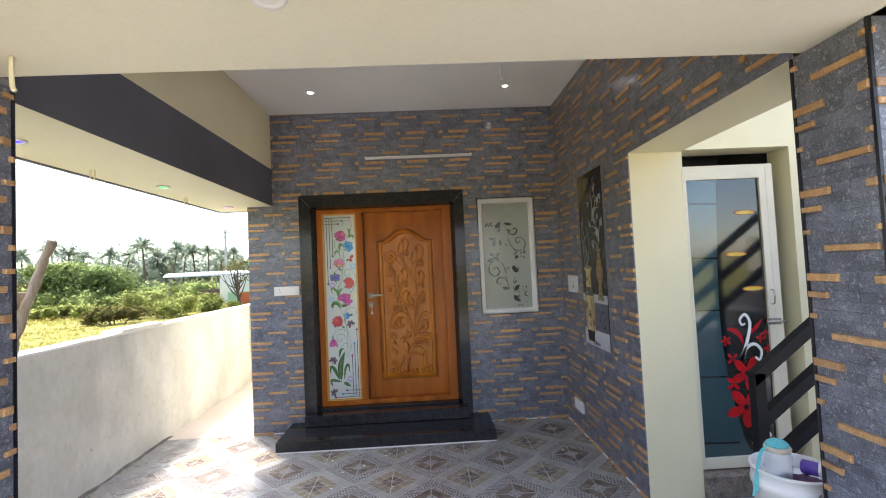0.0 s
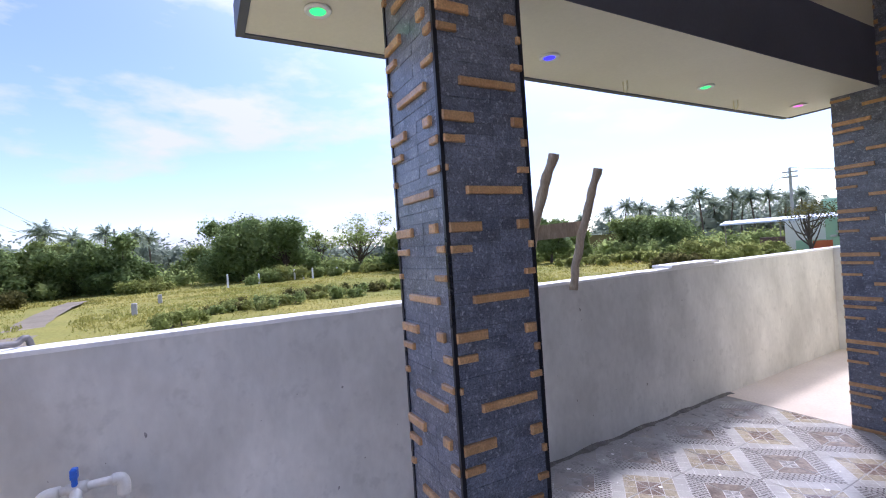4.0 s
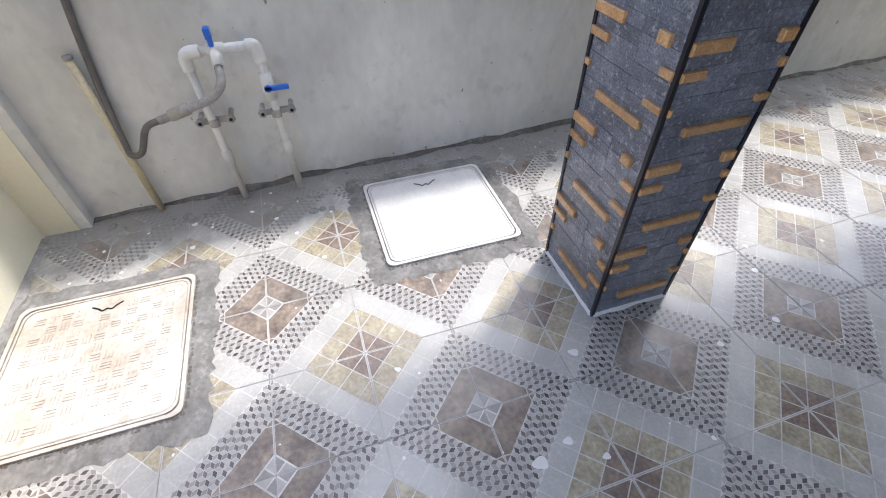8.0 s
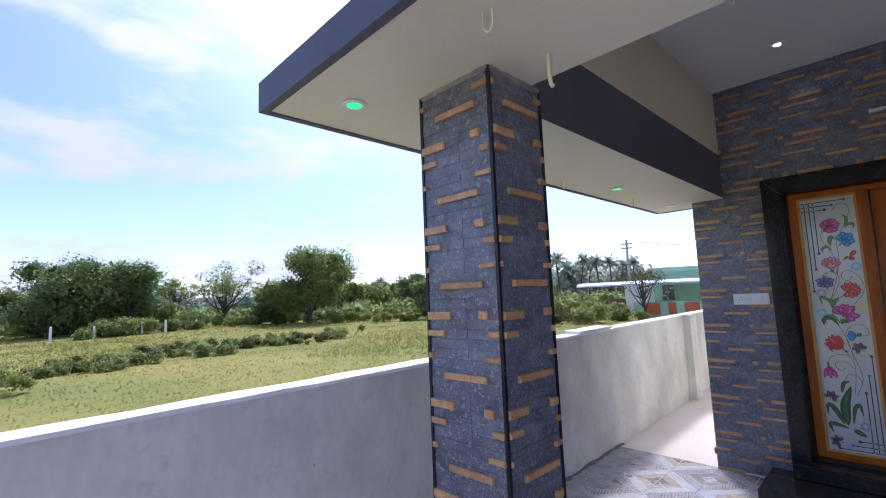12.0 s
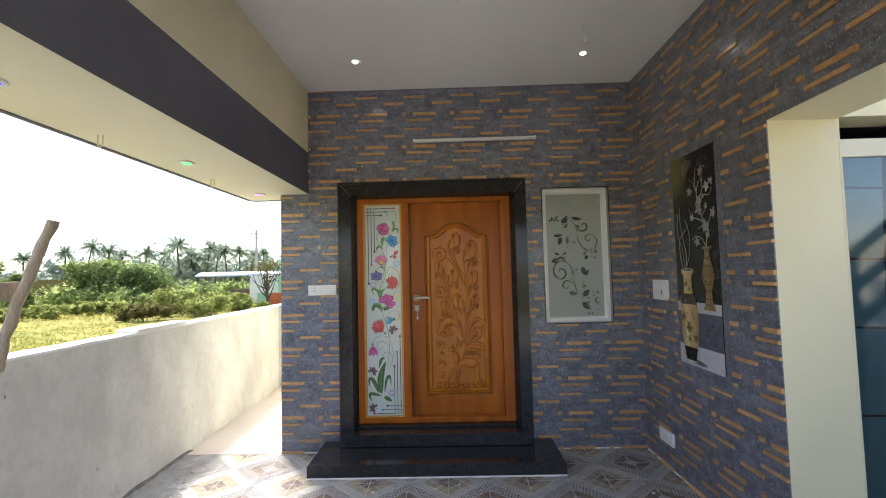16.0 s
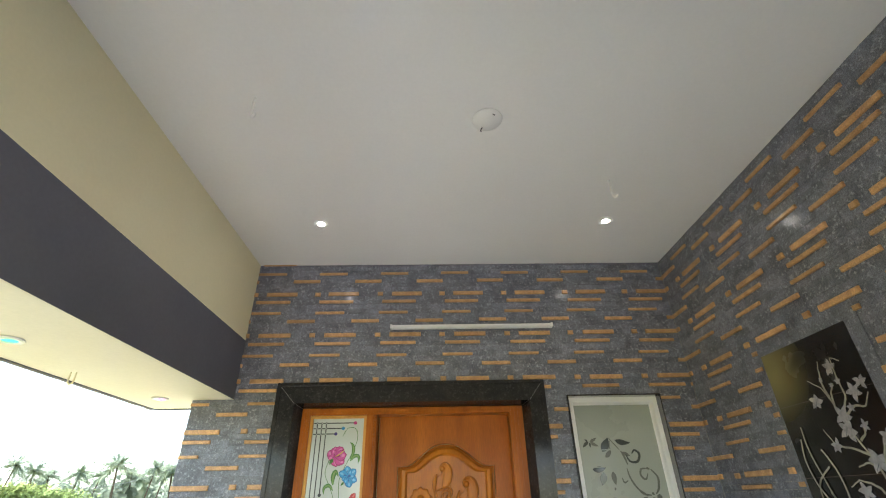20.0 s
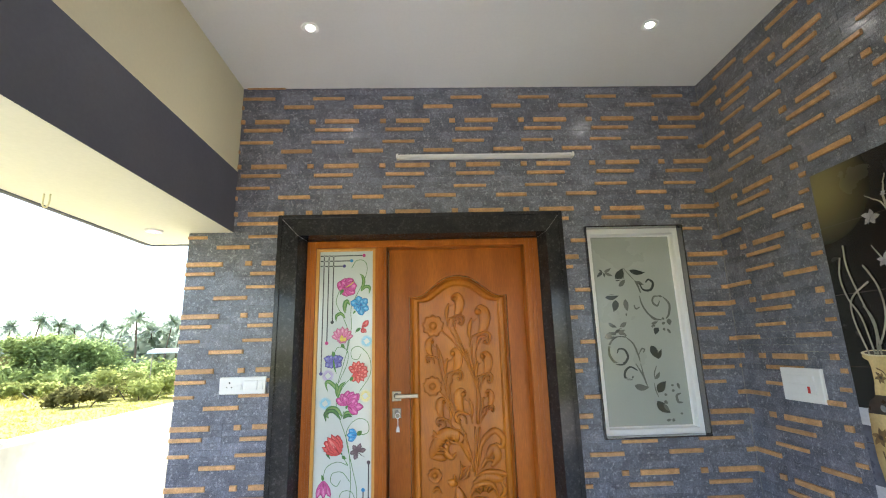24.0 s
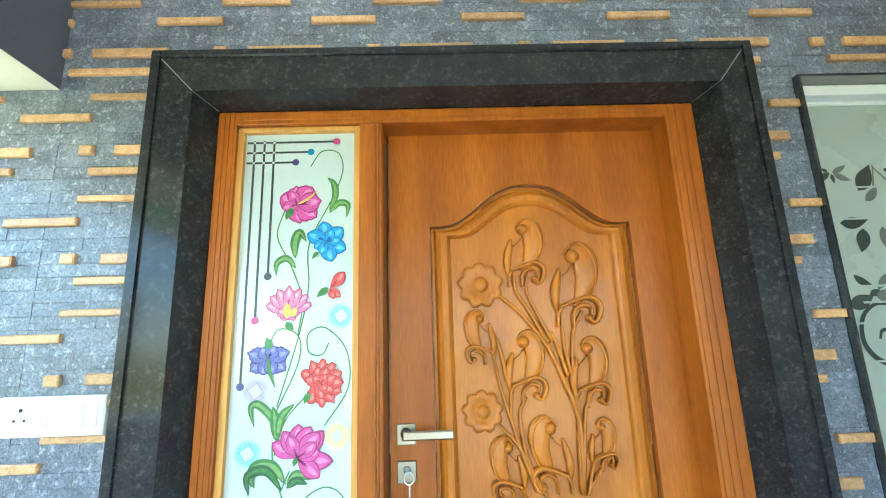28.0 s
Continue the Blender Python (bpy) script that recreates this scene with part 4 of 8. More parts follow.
UPPER_STEMS = (
    (9.1, ((-306, 1744), (-239, 1681), (-174, 1589), (-133, 1491), (-99, 1378), (-106, 1192))),
    (7.1, ((-261, 1815), (-254, 1753), (-218, 1690), (-169, 1599))),
    (7.1, ((-219, 1809), (-223, 1752), (-188, 1669), (-158, 1604))),
    (7.1, ((-126, 1708), (-124, 1588), (-111, 1510), (-99, 1406))),
    (7.1, ((-62, 1691), (-95, 1626), (-105, 1510), (-97, 1406))),
    (8.1, ((-161, 1633), (-144, 1588), (-121, 1505))),
    (6.1, ((-91, 1462), (-105, 1360), (-111, 1200))),
    (7.1, ((-55, 1456), (-82, 1396), (-105, 1200))),
    (7.1, ((-334, 1575), (-317, 1479), (-289, 1376), (-257, 1276), (-215, 1196))),
    (8.1, ((-344, 1664), (-315, 1594), (-296, 1497))),
)
LOWER_STEMS = (
    (7.1, ((-283, 1468), (-292, 1403), (-273, 1321), (-233, 1205))),
    (7.1, ((-246, 1453), (-267, 1402), (-254, 1293), (-213, 1195))),
    (7.1, ((-332, 1386), (-282, 1330), (-256, 1284))),
    (6.1, ((-70, 1278), (-92, 1195))),
    (6.1, ((-33, 1278), (-78, 1221), (-95, 1191))),
    (9.1, ((-214, 1207), (-171, 1088), (-137, 934))),
    (9.1, ((-124, 1177), (-123, 1068), (-133, 934))),
    (9.1, ((-96, 1176), (-113, 1032), (-130, 907))),
    (7.2, ((-287, 1218), (-216, 1126), (-155, 997))),
)
BUDS = ((-234, 1820, 152, 1), (-88, 1707, 182, 1), (-252, 1486, 146, 1), (-67, 1466, 141, 1), (-361, 1584, 113, -1), (-177, 1246, 146, -1), (-47, 1284, 99, 1), (-299, 1220, 123, -1))
ROSETTES = ((-361, 1777, 64), (-372, 1417, 55), (-369, 918, 40), (-368, 630, 36), (-341, 549, 36))
ACANTHUS = (
    (36.2, ((-155, 988), (-216, 1117), (-306, 1143), (-372, 1058), (-382, 1008))),
    (18.1, ((-202, 1085), (-280, 1095), (-301, 1047), (-269, 1012), (-240, 1040))),
    (14.5, ((-375, 1167), (-350, 1137), (-288, 1160), (-215, 1165))),
    (12.7, ((-383, 1134), (-343, 1119), (-270, 1142))),
    (23.5, ((-382, 1014), (-336, 1016), (-300, 1002))),
    (19.9, ((-111, 960), (-86, 1085), (-14, 1152), (40, 1114), (31, 1064), (-7, 1083))),
    (27.2, ((-83, 959), (-26, 1056), (4, 1010), (-38, 954))),
    (12.7, ((-102, 933), (-64, 994), (-10, 984))),
    (16.3, ((-169, 792), (-131, 857), (-40, 864), (1, 786))),
    (29.0, ((-149, 868), (-76, 901), (-3, 892), (30, 883))),
    (14.5, ((-130, 907), (-57, 931), (38, 915), (11, 884))),
)
DEER = (
    (12.7, ((11, 884), (35, 829), (3, 786))),
    (10.9, ((-382, 826), (-358, 852), (-331, 824))),
    (10.9, ((-391, 737), (-360, 768), (-330, 735), (-352, 718))),
    (10.9, ((-377, 799), (-384, 737))),
    (48.9, ((-211, 731), (-134, 753), (-71, 744), (-26, 731))),
    (30.8, ((-216, 731), (-224, 794), (-240, 853))),
    (23.5, ((-236, 871), (-267, 876), (-298, 884))),
    (16.3, ((-244, 707), (-277, 653), (-301, 583))),
    (16.3, ((-186, 691), (-219, 621), (-239, 536))),
)
GRASSES = (
    (18.1, ((-26, 724), (-32, 644), (-53, 529))),
    (18.1, ((-59, 698), (-28, 635), (-21, 546))),
    (9.1, ((-222, 885), (-185, 912), (-162, 962))),
    (9.1, ((-230, 889), (-211, 936), (-219, 991))),
    (7.2, ((-199, 909), (-167, 908))),
    (7.2, ((-211, 936), (-191, 963))),
    (9.1, ((-249, 886), (-257, 920))),
    (9.1, ((-16, 756), (7, 723))),
)
PEBBLES = ((-275, 538), (-229, 550), (-185, 531), (-136, 541), (-82, 530), (-9, 531), (28, 558), (-11, 581), (-391, 551))


def mm(line):
    return [(x / 1000, z / 1000) for x, z in line]


c = Shape()
for r, line in UPPER_STEMS + LOWER_STEMS:
    line2 = smooth2(mm(line), 7)
    relief(c, line2, [r / 1000 * (0.62 + 0.38 * i / len(line2)) for i in range(len(line2))], 0.010)


def local(u, v, t, way, pts, steps=6):
    return smooth2([(u + way * t * x, v + t * y) for x, y in pts], steps)


for x, z, size, way in BUDS:
    u, v, t = x / 1000, z / 1000, size / 1000
    body = local(u, v, t, way, ((0.02, 0.97), (0.17, 0.94), (0.27, 0.76), (0.27, 0.46), (0.15, 0.16), (0.02, -0.02)))
    n = len(body)
    relief(c, body, [t * max(0.03, 0.215 * math.sin(math.pi * min(1, (i + 1) / n) ** 0.9)) for i in range(n)], [0.004 + 0.008 * math.sin(math.pi * (i + 0.5) / n) for i in range(n)], 0, 8)
    edge = local(u, v, t, way, ((-0.06, 0.86), (0.03, 0.99), (0.19, 1.03), (0.36, 0.86), (0.43, 0.52), (0.33, 0.20), (0.12, 0.02)))
    relief(c, edge, taper(len(edge), 0.003, 0.0055), 0.012)
    c.ball((u + way * t * 0.06, v + t * 0.82, 0.004), (t * 0.12, t * 0.12, 0.015), 12, 6)
    spike = local(u, v, t, way, ((-0.27, -0.10), (-0.27, 0.25), (-0.17, 0.63)))
    relief(c, spike, taper(len(spike), 0.004, t * 0.085, 0.002), taper(len(spike), 0.006, 0.014, 0.004))
    thread = local(u, v, t, way, ((-0.15, 0.48), (-0.04, 0.56), (0.05, 0.68)))
    relief(c, thread, 0.0022, 0.006)
    for q, r, d in ((((-0.22, -0.02), (0.02, 0.07), (0.26, 0.13), (0.42, 0.04), (0.43, -0.13), (0.33, -0.28), (0.21, -0.20)), 0.052, 0.017), (((-0.02, -0.34), (0.00, -0.12), (0.14, 0.00), (0.29, -0.03), (0.29, -0.15)), 0.042, 0.014),
                    (((-0.27, -0.34), (-0.25, -0.12), (-0.12, 0.02), (0.02, 0.02)), 0.034, 0.012)):
        line2 = local(u, v, t, way, q)
        relief(c, line2, taper(len(line2), 0.004, t * r, t * r * 0.7), d)
    c.ball((u + way * t * 0.25, v - t * 0.21, 0.004), (t * 0.07, t * 0.07, 0.013), 10, 5)
for x, z, size in ROSETTES:
    u, v, t = x / 1000, z / 1000, size / 1000
    rings = []
    for rho, h in ((1.0, -0.002), (0.98, 0.006), (0.92, 0.0095), (0.80, 0.0105), (0.62, 0.0085), (0.44, 0.0055), (0.36, 0.0045), (0.33, 0.0070), (0.28, 0.0105), (0.18, 0.0128), (0.02, 0.0138)):
        lobe = 0.10 * max(0.0, rho - 0.4) / 0.6
        rings.append([(u + t * rho * (1 - lobe + 2 * lobe * abs(math.cos(4.5 * a))) * math.cos(a + 0.2), v + t * rho * (1 - lobe + 2 * lobe * abs(math.cos(4.5 * a))) * math.sin(a + 0.2), h) for a in (k * math.pi / 36 for k in range(72))])
    c.solid(rings)
for r, line in ACANTHUS + DEER + GRASSES:
    line2 = smooth2(mm(line), 7)
    relief(c, line2, taper(len(line2), max(0.003, r * 0.0003), r / 1000), taper(len(line2), 0.006, 0.015), 0, 8)
for k in range(7):
    a0 = radians(35 + 19 * k)
    relief(c, [(-0.085 + d * 0.052 * math.cos(a0), 0.800 + d * 0.048 * math.sin(a0)) for d in (0.5, 0.9, 1.3, 1.7)], 0.0055, [0.006, 0.010, 0.011, 0.005])
    b0 = radians(60 + 20 * k)
    relief(c, [(-0.240 + d * 0.085 * math.cos(b0), 1.045 + d * 0.075 * math.sin(b0)) for d in (0.75, 1.0, 1.3, 1.5)], 0.0065, [0.016, 0.017, 0.016, 0.006])
for x, z in PEBBLES:
    c.ball((x / 1000, z / 1000, 0.002), (0.024, 0.026, 0.013), 10, 5)
carving = part("carving", c, TEAK_LIGHT, leaf_ob, "carved flowers, scrolls and a deer in relief", True)
carving.matrix_basis = pose(0, 0, -0.0155) @ Matrix.Diagonal((1, 1, 1.45, 1))
for z, name in ((1.367, "handle_plate"), (1.271, "lock_plate")):
    part(name, Shape().box(-0.614, -0.561, z - 0.028, z + 0.028, 0.0, 0.008, bevel=0.002), STEEL, leaf_ob, "square satin steel plate")
s = Shape().box(-0.598, -0.578, 1.358, 1.380, 0.007, 0.040, bevel=0.003)
s.box(-0.596, -0.456, 1.357, 1.381, 0.038, 0.049, bevel=0.004)
part("lever_handle", s, STEEL, leaf_ob, "flat satin steel lever handle")
# black disc stands for the shade between lever and plate
part("shadow_gap", Shape().tube([(-0.588, 1.369, 0.0075), (-0.588, 1.369, 0.0100)], 0.016, 14), BLACK, leaf_ob, "dark spindle collar")
part("keyhole", Shape().ball((-0.587, 1.277, 0.008), (0.011, 0.011, 0.007), 14, 6), MORTAR, leaf_ob, "dull round lock cylinder", True)
s = Shape().tube([(-0.581 + 0.0135 * math.cos(a), 1.258 + 0.0155 * math.sin(a), 0.019) for a in (i * math.pi / 10 for i in range(21))], 0.0021, 6)
s.tube([(-0.580, 1.242 - i * 0.006, 0.018 + 0.001 * (i % 2)) for i in range(8)], 0.0024, 6)
part("key_ring", s, PLASTIC, leaf_ob, "white key ring with a short chain", True)
s = Shape().solid([[(-0.580 + x, 1.193 + y * 0.016 - 0.010, w) for x, y in ((-0.011, -1), (0.011, -1), (0.006, 1), (-0.006, 1))] for w in (0.013, 0.019)])
part("key_tag", s, PLASTIC, leaf_ob, "small white key tag")

# granite steps
part("upper_step", Shape().box(-1.25, 0.40, 4.565, 4.7005, 0.107, 0.216, bevel=0.006), GRANITE, door, "black granite sill step in front of the jambs")
s = Shape().box(-1.425, 0.609, 4.212, 4.735, 0.002, 0.106, bevel=0.008)
solid_thing("step_stone", s, GRANITE, "polished black granite entrance step on the tiles", "step", "structure")

# ---- window ----
win = thing("window_1", "white framed fixed window with frosted glass and clear flower scrolls", "window", kind="structure")
WX0, WX1, WZ0, WZ1 = WIN
for x0, x1, z0, z1 in ((WX0 + 0.0005, WX0 + 0.008, WZ0 + 0.0005, WZ1 - 0.0005), (WX1 - 0.008, WX1 - 0.0005, WZ0 + 0.0005, WZ1 - 0.0005), (WX0 + 0.008, WX1 - 0.008, WZ1 - 0.0085, WZ1 - 0.0005), (WX0 + 0.008, WX1 - 0.008, WZ0 + 0.0005, WZ0 + 0.0085)):
    part("surround", Shape().box(x0, x1, YB - 0.022, YB + 0.108, z0, z1, bevel=0.0015), POLISHED, win, "thin black polished granite surround")
# mitred white sections with a sloping glazing bead
FO, FI = (WX0 + 0.0085, WX1 - 0.0085, WZ0 + 0.009, WZ1 - 0.009), (0.649, 1.157, 1.163, 2.303)


def ring_at(inset, y):
    k = inset / 0.0385
    x0, x1, z0, z1 = (o + (i - o) * k for o, i in zip(FO, FI))
    return [(x0, y, z0), (x1, y, z0), (x1, y, z1), (x0, y, z1)]


section = [ring_at(a, YB + d) for a, d in ((0.0, 0.105), (0.0, 0.031), (0.002, 0.029), (0.028, 0.029), (0.030, 0.031), (0.032, 0.066), (0.0385, 0.072), (0.0385, 0.105))]
for j in range(4):
    k = (j + 1) % 4
    s = Shape()
    for a, b in zip(section, section[1:]):
        s.face([a[j], a[k], b[k], b[j]])
    s.face([row[j] for row in section][::-1]).face([row[k] for row in section])
    part("window_frame", s, UPVC, win)
pane = part("pane", Shape().box(FI[0] - 0.002, FI[1] + 0.002, YB + 0.079, YB + 0.087, FI[2] - 0.002, FI[3] + 0.002), FROST, win, "grey-green frosted pane")
WP = plane((0, YB + 0.0785, 0), (1, 0, 0), (0, 0, 1))


def wd(a, b):
    """From the pane's grid, 0 to 1 across and down."""
    return 0.654 + a * 0.504, 2.304 - b * 1.143


DARK_LEAVES = ((0.119, 0.196, 0.053, 0.02, -146, 0.2), (0.109, 0.194, 0.023, 0.011, 146, 0.1), (0.129, 0.2, 0.031, 0.013, -83, 0), (0.272, 0.248, 0.097, 0.05, 55, 0.1), (0.456, 0.189, 0.1, 0.033, -18, 0.3), (0.115, 0.336, 0.087, 0.036, 1, 0.2), (0.244, 0.351, 0.076, 0.042, -101, -0.2), (0.123, 0.472, 0.065, 0.022, -41, 0.3), (0.192, 0.525, 0.038, 0.02, 27, 0), (0.058, 0.549, 0.084, 0.042, 15, 0.2), (0.73, 0.501, 0.052, 0.034, -125, 0.3), (0.619, 0.594, 0.093, 0.046, -73, 0.2), (0.694, 0.666, 0.06, 0.023, 75, -0.2), (0.629, 0.838, 0.084, 0.049, 54, -0.2), (0.605, 0.879, 0.1, 0.05, -52, 0.3))
GREY_LEAVES = ((0.298, 0.277, 0.067, 0.027, 39, 0.3), (0.526, 0.251, 0.051, 0.022, -32, 0.2), (0.363, 0.347, 0.079, 0.032, -89, 0.1), (0.355, 0.423, 0.019, 0.011, -93, 0), (0.345, 0.473, 0.068, 0.026, -144, 0.2), (0.228, 0.526, 0.057, 0.027, -17, -0.2), (0.232, 0.523, 0.046, 0.019, 11, 0.2), (0.649, 0.484, 0.046, 0.017, 15, 0.2), (0.645, 0.5, 0.031, 0.017, 21, 0.1), (0.79, 0.452, 0.019, 0.016, -39, 0), (0.78, 0.486, 0.025, 0.018, 23, 0))
GREY_LEAFLETS = ((0.792, 0.507, 0.019, 0.017, -65, 0), (0.611, 0.77, 0.054, 0.022, 43, 0.3), (0.357, 0.797, 0.089, 0.038, -20, 0.4), (0.679, 0.893, 0.058, 0.021, -60, 0.2), (0.7, 0.846, 0.02, 0.016, -24, 0), (0.688, 0.88, 0.026, 0.022, -37, 0), (0.792, 0.803, 0.019, 0.014, 0, 0), (0.794, 0.83, 0.02, 0.016, -3, 0), (0.687, 0.977, 0.031, 0.016, 11, 0), (0.782, 0.332, 0.026, 0.014, -21, 0))
MORE_LEAFLETS = ((0.133, 0.196, 0.053, 0.018, 21, 0.2), (0.139, 0.199, 0.056, 0.02, -30, 0.2), (0.879, 0.458, 0.041, 0.032, -96, 0.2), (0.839, 0.512, 0.035, 0.017, -57, 0), (0.875, 0.791, 0.038, 0.017, -78, 0.1), (0.863, 0.946, 0.018, 0.012, 13, 0), (0.756, 0.971, 0.02, 0.02, -30, 0))
BIG_SCROLLS = (
    (0.0151, ((0.315, 0.55), (0.208, 0.547), (0.117, 0.58), (0.095, 0.64), (0.163, 0.683), (0.256, 0.687), (0.315, 0.654), (0.284, 0.617), (0.216, 0.611), (0.19, 0.632))),
    (0.011, ((0.315, 0.55), (0.397, 0.585), (0.442, 0.644), (0.456, 0.678))),
    (0.0096, ((0.446, 0.646), (0.492, 0.614), (0.528, 0.618), (0.506, 0.633))),
    (0.0137, ((0.415, 0.724), (0.335, 0.705), (0.266, 0.724), (0.256, 0.759), (0.333, 0.766), (0.351, 0.75))),
    (0.0096, ((0.401, 0.689), (0.466, 0.745), (0.514, 0.81))),
)
FINE_SCROLLS = (
    (0.0082, ((0.458, 0.689), (0.484, 0.757), (0.51, 0.801))),
    (0.0123, ((0.502, 0.241), (0.54, 0.278), (0.565, 0.318))),
    (0.0151, ((0.562, 0.264), (0.603, 0.299), (0.694, 0.3), (0.734, 0.263), (0.681, 0.243), (0.641, 0.26))),
    (0.011, ((0.544, 0.333), (0.562, 0.378), (0.627, 0.43), (0.716, 0.457))),
    (0.0096, ((0.462, 0.38), (0.482, 0.402), (0.532, 0.392))),
    (0.0126, ((0.790, 0.335), (0.718, 0.339), (0.700, 0.369), (0.752, 0.388), (0.790, 0.361))),
)
STALKS = (
    (0.0144, ((0.837, 0.340), (0.903, 0.380), (0.883, 0.434), (0.839, 0.458))),
    (0.0126, ((0.619, 0.426), (0.690, 0.457), (0.784, 0.464))),
    (0.0162, ((0.899, 0.844), (0.847, 0.855), (0.855, 0.886), (0.909, 0.890))),
    (0.0055, ((0.393, 0.178), (0.363, 0.24), (0.319, 0.274))),
    (0.0055, ((0.381, 0.178), (0.448, 0.216), (0.5, 0.244))),
    (0.0069, ((0.647, 0.703), (0.613, 0.738), (0.607, 0.767))),
    (0.0069, ((0.595, 0.789), (0.603, 0.825), (0.627, 0.86))),
)
# pale bars seen behind the clear cuts, laid on the pane in frosted colour
BARS = ((0.268, 0.239, 0.373), (0.5, 0.244, 0.607), (0.119, 0.325, 0.298), (0.177, 0.416, 0.254), (0.315, 0.413, 0.385), (0.113, 0.501, 0.319), (0.685, 0.502, 0.819), (0.161, 0.542, 0.28), (0.093, 0.593, 0.129), (0.145, 0.685, 0.224), (0.607, 0.597, 0.651), (0.681, 0.695, 0.819), (0.27, 0.765, 0.359), (0.554, 0.318, 0.599))
# opaque grey painted where the room behind shows brighter through the cuts
CLEAR_GREY = mat("grey_behind_clear_glass", (0.115, 0.125, 0.105), (0.15, 0.16, 0.135), 6, 0.2, bump=0.0, coat=0.5)
for name, rows, m, w in (("dark_leaf", DARK_LEAVES, CLEAR, 0.0004), ("grey_leaf", GREY_LEAVES + GREY_LEAFLETS + MORE_LEAFLETS, CLEAR_GREY, 0.0010)):
    for k, (a, b, length, width, turn, bend) in enumerate(rows):
        part(name, leaf(Shape(), *wd(a, b), length, width, turn - math.degrees(bend) * 0.5, w + 0.00003 * k, 0, bend), m, pane).matrix_basis = WP
for k, (width, line) in enumerate(BIG_SCROLLS + FINE_SCROLLS + STALKS):
    pts = smooth2([wd(*q) for q in line], 6)
    part("scroll", ribbon(Shape(), pts, [width * (0.45 + 0.55 * math.sin(math.pi * i / (len(pts) - 1))) for i in range(len(pts))], 0.0018 + 0.00003 * k), CLEAR if k in (0, 3, 7) else CLEAR_GREY, pane).matrix_basis = WP
for k, (a, b, c) in enumerate(BARS):
    part("bar_behind_glass", ribbon(Shape(), [wd(a - 0.02, b), wd(c + 0.02, b)], 0.006, 0.0026 + 0.00003 * k), FROST, pane).matrix_basis = WP

# ---- lamps, plates, hooks ----
LED = glow("lamp_glow", (1.0, 0.93, 0.82), 14)
tube = thing("tube_light", "unlit white batten tube light fixed on the slate wall", "lamp")
part("batten", Shape().box(-0.570, 0.558, YB - 0.038, YB, 2.815, 2.838, bevel=0.004), UPVC, tube)
part("diffuser", Shape().box(-0.555, 0.543, YB - 0.050, YB - 0.036, 2.818, 2.836, bevel=0.005), PLASTIC, tube, "milky plastic diffuser")
for x in (-0.572, 0.545):
    part("end_cap", Shape().box(x, x + 0.015, YB - 0.051, YB - 0.002, 2.812, 2.841, bevel=0.003), PLASTIC, tube)

for x, y in ((-0.988, 4.17), (0.850, 4.155), (-0.992, 2.165), (0.777, 2.213)):
    ob = thing("downlight", "small lit round downlight set in the white ceiling", "lamp", (x, y, ZC), group="ceiling downlights")
    part("rim", Shape().lathe((0, 0, 0), [(0.019, -0.001), (0.043, -0.001), (0.045, -0.004), (0.040, -0.008), (0.026, -0.006), (0.019, -0.002)], 24), PLASTIC, ob, "", True)
    part("lens", Shape().lathe((0, 0, 0), [(0.001, -0.0025), (0.021, -0.0025), (0.020, -0.004), (0.001, -0.0045)], 20), LED, ob, "glowing lens")
    lamp = new("lamp", bpy.data.lights.new("downlight", "SPOT"))
    lamp.data.energy, lamp.data.spot_size, lamp.data.spot_blend, lamp.data.color, lamp.data.shadow_soft_size = 0.8, radians(125), 1.0, (1.0, 0.94, 0.84), 0.03
    lamp.matrix_world = look((x, y, ZC - 0.012), (x, y, 0))
for x, y, color, name in ((-1.967, 2.246, (0.04, 0.03, 1.0), "blue"), (-1.969, 3.50, (0.02, 1.0, 0.16), "green"), (-1.985, 4.66, (1.0, 0.12, 0.6), "pink"), (-1.948, 1.14, (0.02, 1.0, 0.16), "green"), (-0.35, 1.14, None, "unlit"), (1.0, 1.14, None, "unlit")):
    ob = thing("soffit_light", f"small round {name} decorative light in the cream soffit", "lamp", (x, y, ZS), group="soffit lights")
    part("rim", Shape().lathe((0, 0, 0), [(0.026, -0.001), (0.048, -0.001), (0.050, -0.006), (0.044, -0.012), (0.030, -0.010), (0.026, -0.002)], 24), PLASTIC, ob, "", True)
    part("lens", Shape().lathe((0, 0, 0), [(0.001, -0.004), (0.031, -0.005), (0.028, -0.009), (0.001, -0.011)], 20), glow("glow_" + name, color, 0.45) if color else PLASTIC, ob)
ob = thing("fan_rosette", "round white ceiling plate with two fan hook wires", "ceiling plate", (-0.011, 3.271, ZC))
part("plate", Shape().lathe((0, 0, 0), [(0.001, -0.001), (0.072, -0.001), (0.070, -0.006), (0.001, -0.007)], 28), WHITE, ob, "", True)
for x, y in ((-0.02, 0.045), (0.02, -0.04)):
    part("wire", Shape().tube(curve([(x, y, -0.004), (x * 1.4, y * 1.2, -0.02), (x * 1.2, y * 1.3, -0.022)], 5), 0.0025, 6), GREY, ob, "short wire end")
for x, y in ((0.729, 3.739), (-1.055, 3.144)):
    ob = thing("ceiling_hook", "thin white painted rod hook hanging from the ceiling", "hook", (x, y, ZC), group="ceiling hooks")
    part("rod", Shape().tube(curve([(0, 0, 0.001), (0, 0, -0.06), (0.004, -0.004, -0.11), (0.014, -0.010, -0.125), (0.022, -0.012, -0.105)], 5), 0.007, 8), WHITE, ob, "", True)
